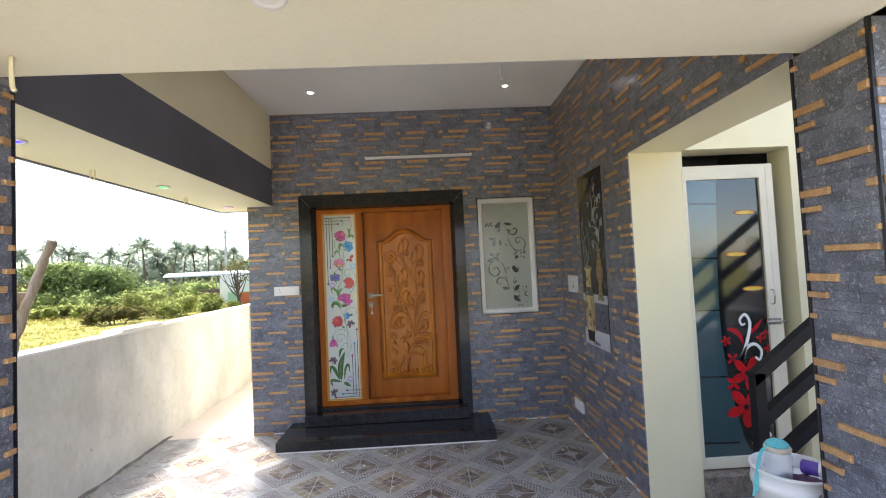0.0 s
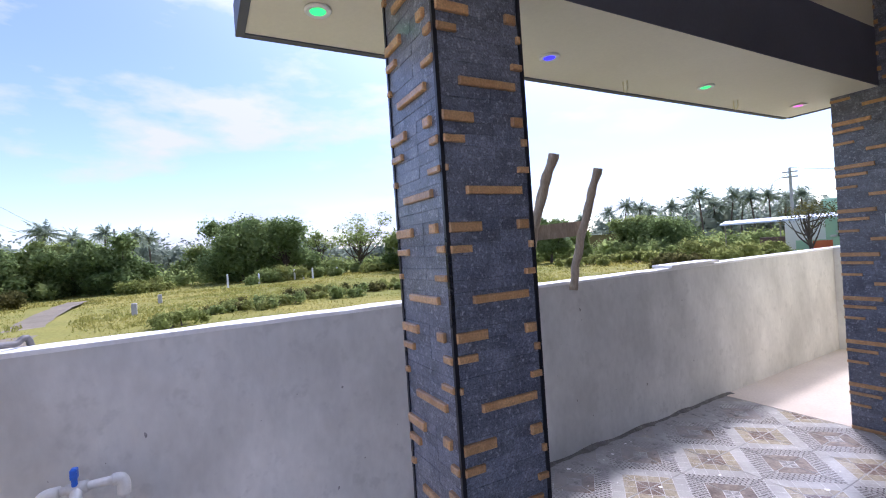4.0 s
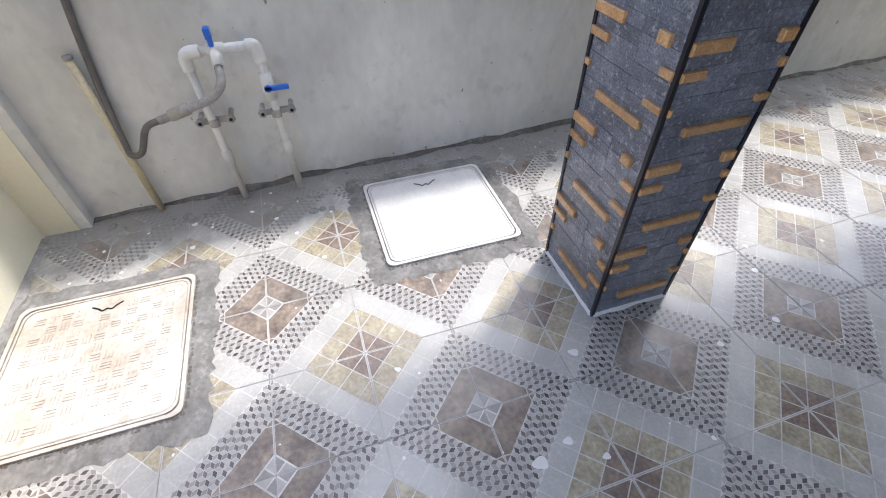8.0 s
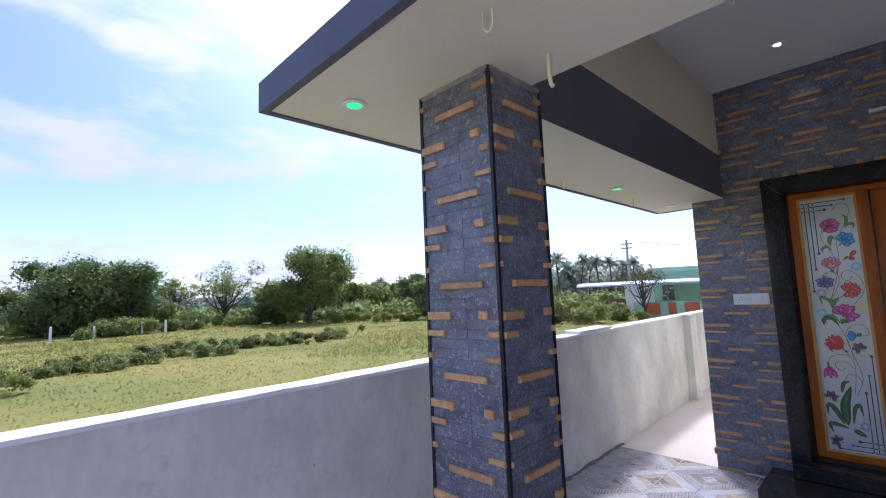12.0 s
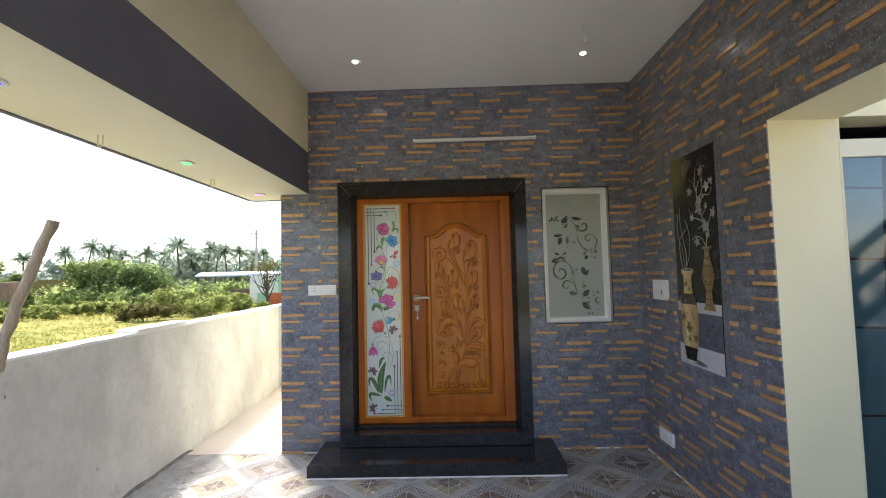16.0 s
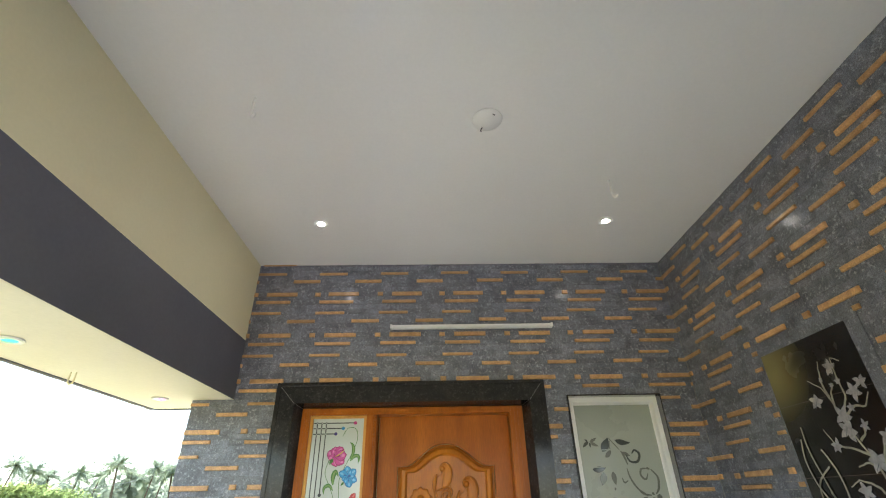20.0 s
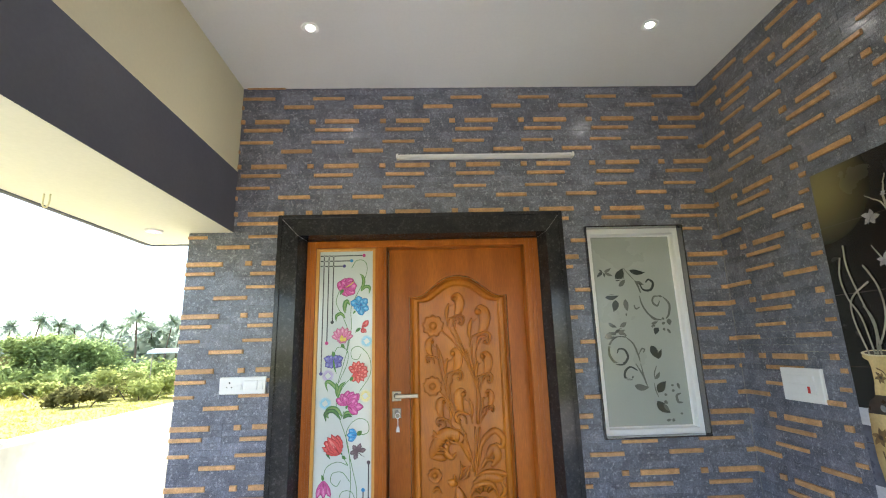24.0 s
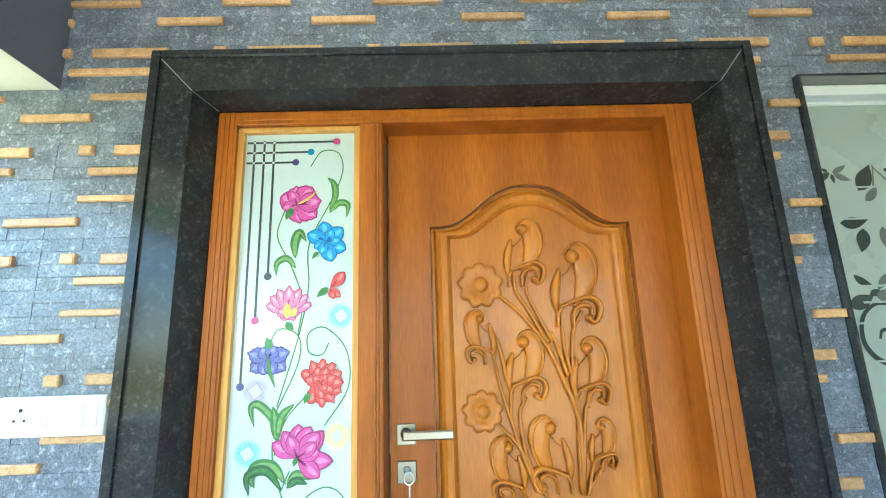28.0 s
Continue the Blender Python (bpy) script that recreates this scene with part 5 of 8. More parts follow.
for y in (2.91, 4.02):
    ob = thing("soffit_hook", "small cream rod hook under the roof slab", "hook", (-2.09, y, ZS), group="soffit hooks")
    part("rod", Shape().tube(curve([(0, 0, 0.001), (0, 0, -0.05), (0.012, 0.004, -0.062), (0.022, 0.006, -0.045), (0.022, 0.006, 0.001)], 5), 0.004, 8), CREAM, ob, "", True)
ob = thing("soffit_hook", "cream rod hook under the slab beside the pillar", "hook", (-1.245, 1.42, ZS), group="soffit hooks")
part("rod", Shape().tube(curve([(0, 0, 0.001), (0, 0, -0.05), (0.004, 0, -0.10), (0.012, 0, -0.11)], 5), 0.007, 8), CREAM, ob, "", True)

ob = thing("soffit_hook", "cream wire loop hook under the slab", "hook", (-1.24, 1.09, ZS), group="soffit hooks")
part("rod", Shape().tube(curve([(0, 0, 0.001), (0, 0, -0.045), (0.014, 0.004, -0.062), (0.028, 0.006, -0.045), (0.028, 0.006, 0.001)], 5), 0.0032, 8), CREAM, ob, "", True)
s = Shape()
collar = [(COL[0], COL[2]), (COL[1], COL[2]), (COL[1], COL[3]), (COL[0], COL[3])]
for i, (a, b) in enumerate(zip(collar, collar[1:] + collar[:1])):
    nx, ny = (b[1] - a[1]), (a[0] - b[0])
    ln = math.hypot(nx, ny)
    for k in range(14):
        rim = []
        for q in (k / 14, (k + 1) / 14):
            x, y = a[0] + (b[0] - a[0]) * q, a[1] + (b[1] - a[1]) * q
            deep, low = 0.008 + 0.005 * noise.noise((x * 20, y * 20, 4.0)), 0.012 + 0.012 * noise.noise((x * 16, y * 16, 8.0))
            rim.append([(x, y, ZS - 0.001), (x + nx / ln * deep, y + ny / ln * deep, ZS - 0.001), (x + nx / ln * deep * 0.8, y + ny / ln * deep * 0.8, ZS - low), (x, y, ZS - low - 0.004)])
        s.solid(rim)
structure("pillar_collar", s, MORTAR, "ragged cement joint between the pillar and the slab", "trim")


def wall_plate(name, m, u, v, w, h, label, rockers, holes=()):
    """A plate on a wall, with rockers (u, v, w, h) and pin holes (u, v, r)."""
    ob = tagged(new(name), label, "switch")
    ob.matrix_basis = m @ pose(u, v, 0.001)
    part("plate", Shape().box(-w / 2, w / 2, -h / 2, h / 2, 0, 0.020, bevel=0.004), PLASTIC, ob)
    for a, b, c2, d in rockers:
        part("rocker", Shape().box(a - c2 / 2, a + c2 / 2, b - d / 2, b + d / 2, 0.019, 0.025, bevel=0.002), PLASTIC, ob)
    for a, b, r in holes:
        part("pin_hole", Shape().lathe((a, b, 0.019), [(0.0004, 0), (r, 0), (r, 0.0015), (0.0004, 0.0016)], 10), BLACK, ob)
    return ob


RIGHT = plane((XR, 0, 0), (0, -1, 0), (0, 0, 1))
wall_plate("switch_plate", BACK, -1.440, 1.465, 0.258, 0.094, "white modular switch and socket plate on the slate", ((0.045, 0, 0.075, 0.052), (0.102, 0, 0.026, 0.052), (-0.02, -0.01, 0.03, 0.03)), ((-0.072, 0.016, 0.005), (-0.085, -0.008, 0.0035), (-0.060, -0.008, 0.0035)))
plate = wall_plate("switch_plate", RIGHT, -4.305, 1.416, 0.245, 0.160, "white square switch plate beside the mural", ((0.0, 0.030, 0.165, 0.032), (0.0, -0.020, 0.165, 0.050)))
part("indicator", Shape().box(0.040, 0.056, -0.036, -0.004, 0.0245, 0.0265, bevel=0.001), paint("red_lens", (0.6, 0.03, 0.02)), plate, "small red indicator")
wall_plate("socket_plate", RIGHT, -4.325, 0.247, 0.225, 0.105, "white blank socket plate low on the slate wall", ((0, 0, 0.10, 0.05),))
wall_plate("switch_plate", plane((0, -0.508, 0), (-1, 0, 0), (0, 0, 1)), 1.243, 0.237, 0.108, 0.110, "plain white plate low on the yellow gate pillar", ())

# ---- tile mural on the right wall ----
INK = mat("mural_black", (0.010, 0.009, 0.009), (0.014, 0.012, 0.011), 5, 0.25, bump=0.03, coat=0.15)
UMBER = mat("mural_umber", (0.060, 0.038, 0.024), (0.028, 0.018, 0.013), 30, 0.3, bump=0.03, coat=0.15)
SHELF = mat("mural_white", (0.56, 0.56, 0.59), (0.46, 0.46, 0.50), 9, 0.3, bump=0.03, coat=0.15)
CLAY = mat("mural_cream", (0.66, 0.52, 0.26), (0.56, 0.41, 0.17), 9, 0.3, bump=0.03, coat=0.15)
PALE_CLAY = mat("mural_pale_cream", (0.74, 0.64, 0.42), (0.66, 0.54, 0.32), 12, 0.3, bump=0.0, coat=0.15)
BRONZE = mat("mural_bronze", (0.24, 0.145, 0.05), (0.10, 0.06, 0.025), 45, 0.3, bump=0.03, coat=0.15)
GOLD = mat("mural_gold", (0.38, 0.27, 0.105), (0.20, 0.135, 0.05), 60, 0.3, bump=0.0, grain=0.3)
STONE = mat("mural_blue_stone", (0.115, 0.125, 0.165), (0.050, 0.055, 0.080), 16, 0.3, bump=0.03, detail=10)
PETAL = mat("mural_petal", (0.40, 0.39, 0.40), (0.22, 0.215, 0.225), 30, 0.3, bump=0.0, coat=0.15, island=0.15)
TWIG = mat("mural_twig", (0.36, 0.345, 0.27), (0.24, 0.23, 0.18), 30, 0.3, bump=0.0, coat=0.15)
mural = thing("tile_mural", "tile mural of two vases with white blossoms on black", "picture")
part("border", Shape().box(MUR[0] + 0.001, MUR[1] - 0.001, MUR[2] + 0.001, MUR[3] - 0.001, -0.003, 0.004), SLATE, mural, "plain slate border").matrix_basis = RIGHT
M0, M1, MZ0, MZ1 = -4.033, -3.490, 0.900, 2.390
pic = part("picture", Shape().box(M0, M1, MZ0, MZ1, 0.0041, 0.0075), INK, mural, "black picture ground")
pic.matrix_basis = RIGHT


def md(a, b):
    return M0 + a * (M1 - M0), MZ1 - b * (MZ1 - MZ0)


def onpic(name, s, m):
    part(name, s, m, pic)


# the printed ground fades from olive in one corner to black
ground_nodes, ground_links = INK.node_tree.nodes, INK.node_tree.links
place = ground_nodes.new("ShaderNodeNewGeometry")
far_from = ground_nodes.new("ShaderNodeVectorMath")
far_from.operation = "DISTANCE"
far_from.inputs[1].default_value = (XR, 4.02, 2.31)
fade = ground_nodes.new("ShaderNodeMapRange")
fade.interpolation_type = "SMOOTHSTEP"
fade.inputs["From Min"].default_value, fade.inputs["From Max"].default_value = 0.02, 0.31
tint = ground_nodes.new("ShaderNodeMixRGB")
tint.inputs["Color1"].default_value, tint.inputs["Color2"].default_value = (0.20, 0.17, 0.065, 1), (0.010, 0.009, 0.009, 1)
ground_links.new(place.outputs["Position"], far_from.inputs[0])
ground_links.new(far_from.outputs["Value"], fade.inputs["Value"])
ground_links.new(fade.outputs["Result"], tint.inputs["Fac"])
ground_links.new(tint.outputs["Color"], ground_nodes["Principled BSDF"].inputs["Base Color"])
for name, b0, b1, m in (("shelf", 0.701, 0.748, SHELF), ("stone_block", 0.748, 0.906, STONE), ("shelf", 0.906, 1.0, SHELF)):
    onpic(name, Shape().face([(*md(0, b1), 0.0098), (*md(1, b1), 0.0098), (*md(1, b0), 0.0098), (*md(0, b0), 0.0098)]), m)
onpic("shelf_shadow", blob(Shape(), *md(0.42, 0.978), 0.12, 0.016, -4, 0.0099, 0, 18), STONE)
for b in (0.174, 0.381, 0.588, 0.795):
    onpic("tile_joint", ribbon(Shape(), [md(0.0, b), md(1.0, b)], 0.0022, 0.0076 if b < 0.7 else 0.0100), UMBER)


def vase(profile, a, bands, w, steps=4):
    """Half widths at depths down the picture, smoothed, drawn as a silhouette in bands of colour."""
    fine = []
    for (b0, r0), (b1, r1) in zip(profile, profile[1:]):
        fine += [(b0 + (b1 - b0) * k / steps, r0 + (r1 - r0) * (3 * (k / steps) ** 2 - 2 * (k / steps) ** 3)) for k in range(steps)]
    fine.append(profile[-1])
    for b0, b1, m in bands:
        line = [(b, r) for b, r in fine if b0 - 1e-6 <= b <= b1 + 1e-6]
        for side, name in ((-1, "vase"), (1, "vase")):
            onpic(name, Shape().face([(*md(a, line[0][0]), w)] + [(*md(a + side * r, b), w) for b, r in line] + [(*md(a, line[-1][0]), w)]), m)


def shade_print(m, y, half):
    """The painter's shading of a round vase: paler on one side, browner at both edges."""
    nodes, links = m.node_tree.nodes, m.node_tree.links
    sep, span, ramp2, times2 = nodes.new("ShaderNodeSeparateXYZ"), nodes.new("ShaderNodeMapRange"), nodes.new("ShaderNodeValToRGB"), nodes.new("ShaderNodeMixRGB")
    span.inputs["From Min"].default_value, span.inputs["From Max"].default_value = y + half, y - half
    ramp2.color_ramp.elements[0].color, ramp2.color_ramp.elements[1].color = (0.42, 0.34, 0.24, 1), (0.50, 0.40, 0.26, 1)
    mid = ramp2.color_ramp.elements.new(0.34)
    mid.color = (1.1, 1.1, 1.1, 1)
    times2.blend_type = "MULTIPLY"
    times2.inputs["Fac"].default_value = 1.0
    base = nodes["Principled BSDF"].inputs["Base Color"]
    links.new(nodes.new("ShaderNodeNewGeometry").outputs["Position"], sep.inputs["Vector"])
    links.new(sep.outputs["Y"], span.inputs["Value"])
    links.new(span.outputs["Result"], ramp2.inputs["Fac"])
    links.new(base.links[0].from_socket, times2.inputs["Color1"])
    links.new(ramp2.outputs["Color"], times2.inputs["Color2"])
    links.new(times2.outputs["Color"], base)


WIDE = M1 - M0
shade_print(CLAY, -(M0 + 0.28 * WIDE), 0.24 * WIDE)
shade_print(GOLD, -(M0 + 0.761 * WIDE), 0.16 * WIDE)
urn = [(0.446, 0.108), (0.452, 0.108), (0.459, 0.055), (0.485, 0.052), (0.525, 0.091), (0.552, 0.127), (0.578, 0.137), (0.601, 0.124), (0.640, 0.067), (0.676, 0.070), (0.705, 0.090), (0.719, 0.124), (0.731, 0.124)]
vase(urn, 0.761, ((0.446, 0.731, GOLD),), 0.0103)
s = Shape()
pr = random.Random(12)
for b, half in ((0.466, 0.05), (0.500, 0.07), (0.534, 0.10), (0.612, 0.10), (0.646, 0.062), (0.682, 0.07), (0.708, 0.088)):
    for k in range(7):
        blob(s, *md(0.761 + half * (k - 3) / 3.6, b + pr.uniform(-0.004, 0.004)), 0.010 * half / 0.08, 0.010, pr.uniform(0, 90), 0.0106 + 0.00002 * k, 0, 7, 0.3, 4)
for k in range(5):
    ring = [(0.761 + 0.052 * (k - 2) + 0.022 * math.cos(i * math.pi / 6), 0.570 + 0.014 * math.sin(i * math.pi / 6)) for i in range(13)]
    ribbon(s, [md(*q) for q in ring], 0.005, 0.0107 + 0.00003 * k)
for b in (0.452, 0.549, 0.600, 0.718):
    half = min(0.125, max(r for q, r in urn if abs(q - b) < 0.02))
    ribbon(s, [md(0.761 - half, b), md(0.761, b + 0.003), md(0.761 + half, b)], 0.006, 0.0109)
part("urn_ornament", s, BRONZE, pic, "chased bronze ornament")["kind"] = "stuff"

tall = [(0.549, 0.152), (0.560, 0.153), (0.573, 0.108), (0.590, 0.098), (0.625, 0.098), (0.655, 0.112), (0.662, 0.114), (0.685, 0.180), (0.713, 0.202), (0.735, 0.204), (0.780, 0.212), (0.830, 0.209), (0.880, 0.191), (0.916, 0.166), (0.950, 0.138), (0.978, 0.122), (0.984, 0.118)]
vase(tall, 0.279, ((0.549, 0.662, CLAY), (0.662, 0.713, UMBER), (0.713, 0.916, CLAY), (0.916, 0.978, INK), (0.978, 0.984, PALE_CLAY)), 0.0112)
onpic("vase_rim", blob(Shape(), *md(0.275, 0.5495), 0.153 * WIDE, 0.0135, 0, 0.01125, 0, 28), PALE_CLAY)
onpic("vase_mouth", blob(Shape(), *md(0.275, 0.5490), 0.125 * WIDE, 0.0085, 0, 0.0114, 0, 24), UMBER)
onpic("vase_highlight", blob(Shape(), *md(0.205, 0.697), 0.012, 0.014, 20, 0.0115, 0, 12), PETAL)
# brown flowers and curling stems on the cream glaze
for a, b, size in ((0.135, 0.775, 0.040), (0.265, 0.822, 0.050), (0.415, 0.868, 0.040), (0.27, 0.878, 0.026), (0.24, 0.615, 0.026), (0.31, 0.640, 0.020)):
    u, v = md(a, b)
    s = Shape()
    for k in range(6):
        leaf(s, u, v, size * pr.uniform(0.85, 1.15), size * 0.48, 60 * k + a * 200 + pr.uniform(-12, 12), 0.0116 + 0.0001 * k, 0, 0.3)
    blob(s, u, v, size * 0.24, size * 0.24, 0, 0.0123, 1, 10)
    part("vase_flower", s, (BRONZE, UMBER), pic)
for line in (((0.36, 0.755), (0.42, 0.79), (0.45, 0.83), (0.40, 0.855)), ((0.24, 0.75), (0.19, 0.79), (0.20, 0.82)), ((0.33, 0.79), (0.37, 0.82), (0.34, 0.85), (0.29, 0.86)), ((0.13, 0.81), (0.15, 0.85), (0.20, 0.87), (0.24, 0.865)), ((0.41, 0.76), (0.38, 0.78), (0.40, 0.80)), ((0.22, 0.59), (0.27, 0.60), (0.30, 0.625)), ((0.34, 0.595), (0.32, 0.61), (0.35, 0.63))):
    pts = smooth2([md(*q) for q in line], 5)
    onpic("vase_stem", ribbon(Shape(), pts, [0.007 * (1 - 0.7 * i / len(pts)) for i in range(len(pts))], 0.01245), BRONZE)
for line in (((0.195, 0.553), (0.136, 0.468), (0.131, 0.415), (0.182, 0.385), (0.317, 0.355)), ((0.241, 0.553), (0.197, 0.452), (0.122, 0.397), (0.088, 0.332), (0.125, 0.273)), ((0.263, 0.553), (0.285, 0.480), (0.234, 0.410), (0.169, 0.310), (0.173, 0.240)),
             ((0.252, 0.553), (0.352, 0.489), (0.394, 0.432), (0.381, 0.373), (0.333, 0.329), (0.300, 0.308)), ((0.290, 0.553), (0.293, 0.472), (0.262, 0.437), (0.232, 0.419))):
    onpic("twig", ribbon(Shape(), smooth2([md(*q) for q in line]), 0.0085, 0.01255), TWIG)
for line in (((0.761, 0.448), (0.783, 0.400), (0.733, 0.337), (0.678, 0.295), (0.643, 0.246), (0.587, 0.185), (0.547, 0.148), (0.435, 0.119)), ((0.746, 0.443), (0.696, 0.415), (0.634, 0.401), (0.543, 0.394), (0.444, 0.409)), ((0.643, 0.246), (0.680, 0.218), (0.742, 0.186), (0.733, 0.131), (0.744, 0.079), (0.823, 0.095)),
             ((0.587, 0.185), (0.575, 0.135), (0.589, 0.105), (0.619, 0.077)), ((0.678, 0.233), (0.779, 0.215), (0.871, 0.222), (0.940, 0.190)), ((0.733, 0.337), (0.628, 0.319), (0.466, 0.304), (0.400, 0.258)), ((0.602, 0.202), (0.628, 0.165), (0.678, 0.147)), ((0.761, 0.369), (0.687, 0.354), (0.587, 0.362)),
             ((0.775, 0.40), (0.83, 0.35), (0.90, 0.30), (0.93, 0.33)), ((0.70, 0.30), (0.77, 0.285), (0.79, 0.25))):
    pts = [md(*q) for q in line]
    bent = [(p[0] + (q[0] - p[0]) * k / 4 + pr.uniform(-0.002, 0.002), p[1] + (q[1] - p[1]) * k / 4 + pr.uniform(-0.002, 0.002)) for p, q in zip(pts, pts[1:]) for k in range(4)] + [pts[-1]]
    onpic("branch", ribbon(Shape(), bent, [0.012 - 0.008 * i / len(bent) for i in range(len(bent))], 0.0104), TWIG)
for a, b, size in ((0.703, 0.104, 0.052), (0.827, 0.181, 0.056), (0.451, 0.182, 0.058), (0.640, 0.235, 0.066), (0.637, 0.272, 0.070), (0.475, 0.305, 0.045), (0.772, 0.354, 0.072), (0.562, 0.421, 0.054), (0.746, 0.217, 0.030), (0.790, 0.266, 0.034), (0.93, 0.30, 0.055), (0.92, 0.16, 0.045), (0.73, 0.145, 0.026), (0.81, 0.395, 0.034), (0.575, 0.130, 0.020), (0.655, 0.150, 0.020)):
    s = Shape()
    u, v = md(a, b)
    for k in range(5):
        leaf(s, u, v, size * pr.uniform(0.55, 0.80), size * 0.40, a * 300 + 72 * k + pr.uniform(-14, 14), 0.0108 + 0.0003 * k, 0, 0.2)
    onpic("blossom", s, PETAL)
for line in (((0.64, 0.262), (0.60, 0.285)), ((0.772, 0.358), (0.73, 0.375)), ((0.451, 0.182), (0.42, 0.20))):
    onpic("petal_vein", ribbon(Shape(), [md(*q) for q in line], 0.003, 0.0126), STONE)

# ---- stair side: glazed aluminium door, stair, rail, bucket ----
ald = thing("door_2", "cream aluminium framed door with a black and teal flower-printed pane", "door", kind="structure")
CREAM_METAL = mat("cream_powder_coat", (0.76, 0.71, 0.57), (0.71, 0.66, 0.52), 3, 0.4, bump=0.03, grain=0.02)
AX0, AX1, AZ0, AZ1, AY = 1.852, 2.515, 0.158, 2.265, 3.070
for x0, x1, z0, z1 in ((AX0, AX0 + 0.035, AZ0, AZ1), (AX1 - 0.10, AX1, AZ0, AZ1), (AX0 + 0.035, AX1 - 0.10, AZ1 - 0.100, AZ1), (AX0 + 0.035, AX1 - 0.10, AZ0, AZ0 + 0.075)):
    part("frame", Shape().box(x0, x1, AY, AY + 0.05, z0, z1, bevel=0.004), CREAM_METAL, ald, "cream aluminium section")
part("rebate", Shape().box(AX1 - 0.052, AX1 - 0.049, AY - 0.002, AY, AZ0, AZ1), CREAM_METAL, ald)
BX0, BX1, BZ0, BZ1 = AX0 + 0.035, AX1 - 0.10, AZ0 + 0.075, AZ1 - 0.100
GLOSS = mat("black_glass", (0.008, 0.009, 0.010), (0.010, 0.011, 0.013), 3, 0.04, bump=0.0, grain=0.02, spec=0.7, coat=0.6)
TEAL = mat("teal_glass", (0.035, 0.085, 0.10), (0.022, 0.058, 0.072), 2, 0.06, bump=0.0, grain=0.02, spec=0.8, coat=0.8)
SCARLET = mat("scarlet_print", (0.50, 0.01, 0.015), (0.38, 0.005, 0.01), 20, 0.2, bump=0.0, grain=0.05, island=0.15, coat=0.3)
bp = part("pane", Shape().box(BX0 - 0.003, BX1 + 0.003, AY + 0.018, AY + 0.026, BZ0 - 0.003, BZ1 + 0.003), GLOSS, ald, "glossy black printed pane")
AP = plane((0, AY + 0.0172, 0), (1, 0, 0), (0, 0, 1))


def ad(a, b):
    return BX0 + a * (BX1 - BX0), BZ1 - b * (BZ1 - BZ0)


edge = smooth2([(0.43, 0.0), (0.38, 0.25), (0.35, 0.50), (0.41, 0.72), (0.56, 0.93), (0.70, 1.0)], 6)
s = Shape()
for (a0, b0), (a1, b1) in zip(edge, edge[1:]):
    s.face([(*ad(0, b1), 0.0004), (*ad(a1, b1), 0.0004), (*ad(a0, b0), 0.0004), (*ad(0, b0), 0.0004)])
part("teal_field", s, TEAL, bp, "teal glass field").matrix_basis = AP
for b in (0.085, 0.285, 0.475, 0.715, 0.95):
    part("dark_line", ribbon(Shape(), [ad(0, b), ad(0.42 if b < 0.6 else 0.5, b + 0.004)], 0.012, 0.0008), GLOSS, bp).matrix_basis = AP
for a, b, r, petals in ((0.67, 0.71, 0.112, 5), (0.62, 0.83, 0.130, 5), (0.41, 0.59, 0.036, 5), (0.48, 0.655, 0.042, 4), (0.47, 0.745, 0.050, 4), (0.79, 0.895, 0.050, 5), (0.93, 0.955, 0.028, 5), (0.97, 0.625, 0.030, 4), (0.88, 0.585, 0.030, 4), (0.95, 0.570, 0.026, 4)):
    s = Shape()
    u, v = ad(a, b)
    for k2 in range(petals):
        blob(s, u + 0.62 * r * math.cos(radians(a * 90 + 360 * k2 / petals)), v + 0.62 * r * math.sin(radians(a * 90 + 360 * k2 / petals)), r * 0.50, r * 0.27, a * 90 + 360 * k2 / petals, 0.0009 + 0.0002 * k2)
    part("printed_flower", s, SCARLET, bp).matrix_basis = AP
part("printed_leaf", leaf(leaf(Shape(), *ad(0.43, 0.55), 0.16, 0.04, 10, 0.0008, 0, -1.0), *ad(0.70, 0.57), 0.16, 0.03, 25, 0.001, 0, 0.3), SCARLET, bp).matrix_basis = AP
for line in (smooth2([(0.60, 0.665), (0.70, 0.59), (0.75, 0.53), (0.69, 0.498), (0.615, 0.515), (0.64, 0.535), (0.685, 0.53)], 5), smooth2([(0.60, 0.665), (0.68, 0.62), (0.79, 0.606), (0.88, 0.630), (0.85, 0.663), (0.79, 0.652)], 5),
             smooth2([(0.68, 0.955), (0.76, 0.985), (0.86, 0.995)], 5), smooth2([(0.76, 0.98), (0.80, 0.945), (0.92, 0.935), (0.84, 0.915)], 5)):
    pts = [ad(*p) for p in line]
    part("white_scroll", ribbon(Shape(), pts, [0.026 * (1 - 0.5 * i / len(pts)) for i in range(len(pts))], 0.0022), PLASTIC, bp).matrix_basis = AP
FLAME = paint("amber_print", (0.75, 0.36, 0.02))
for a, b in ((0.79, 0.125), (0.63, 0.277), (0.835, 0.405)):
    s = blob(Shape(), *ad(a, b), 0.082, 0.019, 0, 0.0006, 0, 24)
    blob(s, *ad(a, b), 0.070, 0.014, 0, 0.0009, 1, 24)
    blob(s, *ad(a, b + 0.001), 0.045, 0.008, 0, 0.0012, 2, 18)
    part("printed_lamp", s, (paint("umber_print", (0.20, 0.05, 0.02)), FLAME, P_GOLD), bp, "printed amber lamp bowl").matrix_basis = AP
part("bolt", Shape().tube([(AX1 - 0.13, AY - 0.012, 1.148), (AX1 + 0.02, AY - 0.012, 1.148)], 0.008, 10).box(AX1 - 0.11, AX1 - 0.02, AY - 0.008, AY, 1.125, 1.170, bevel=0.002), CHROME, ald, "steel tower bolt")
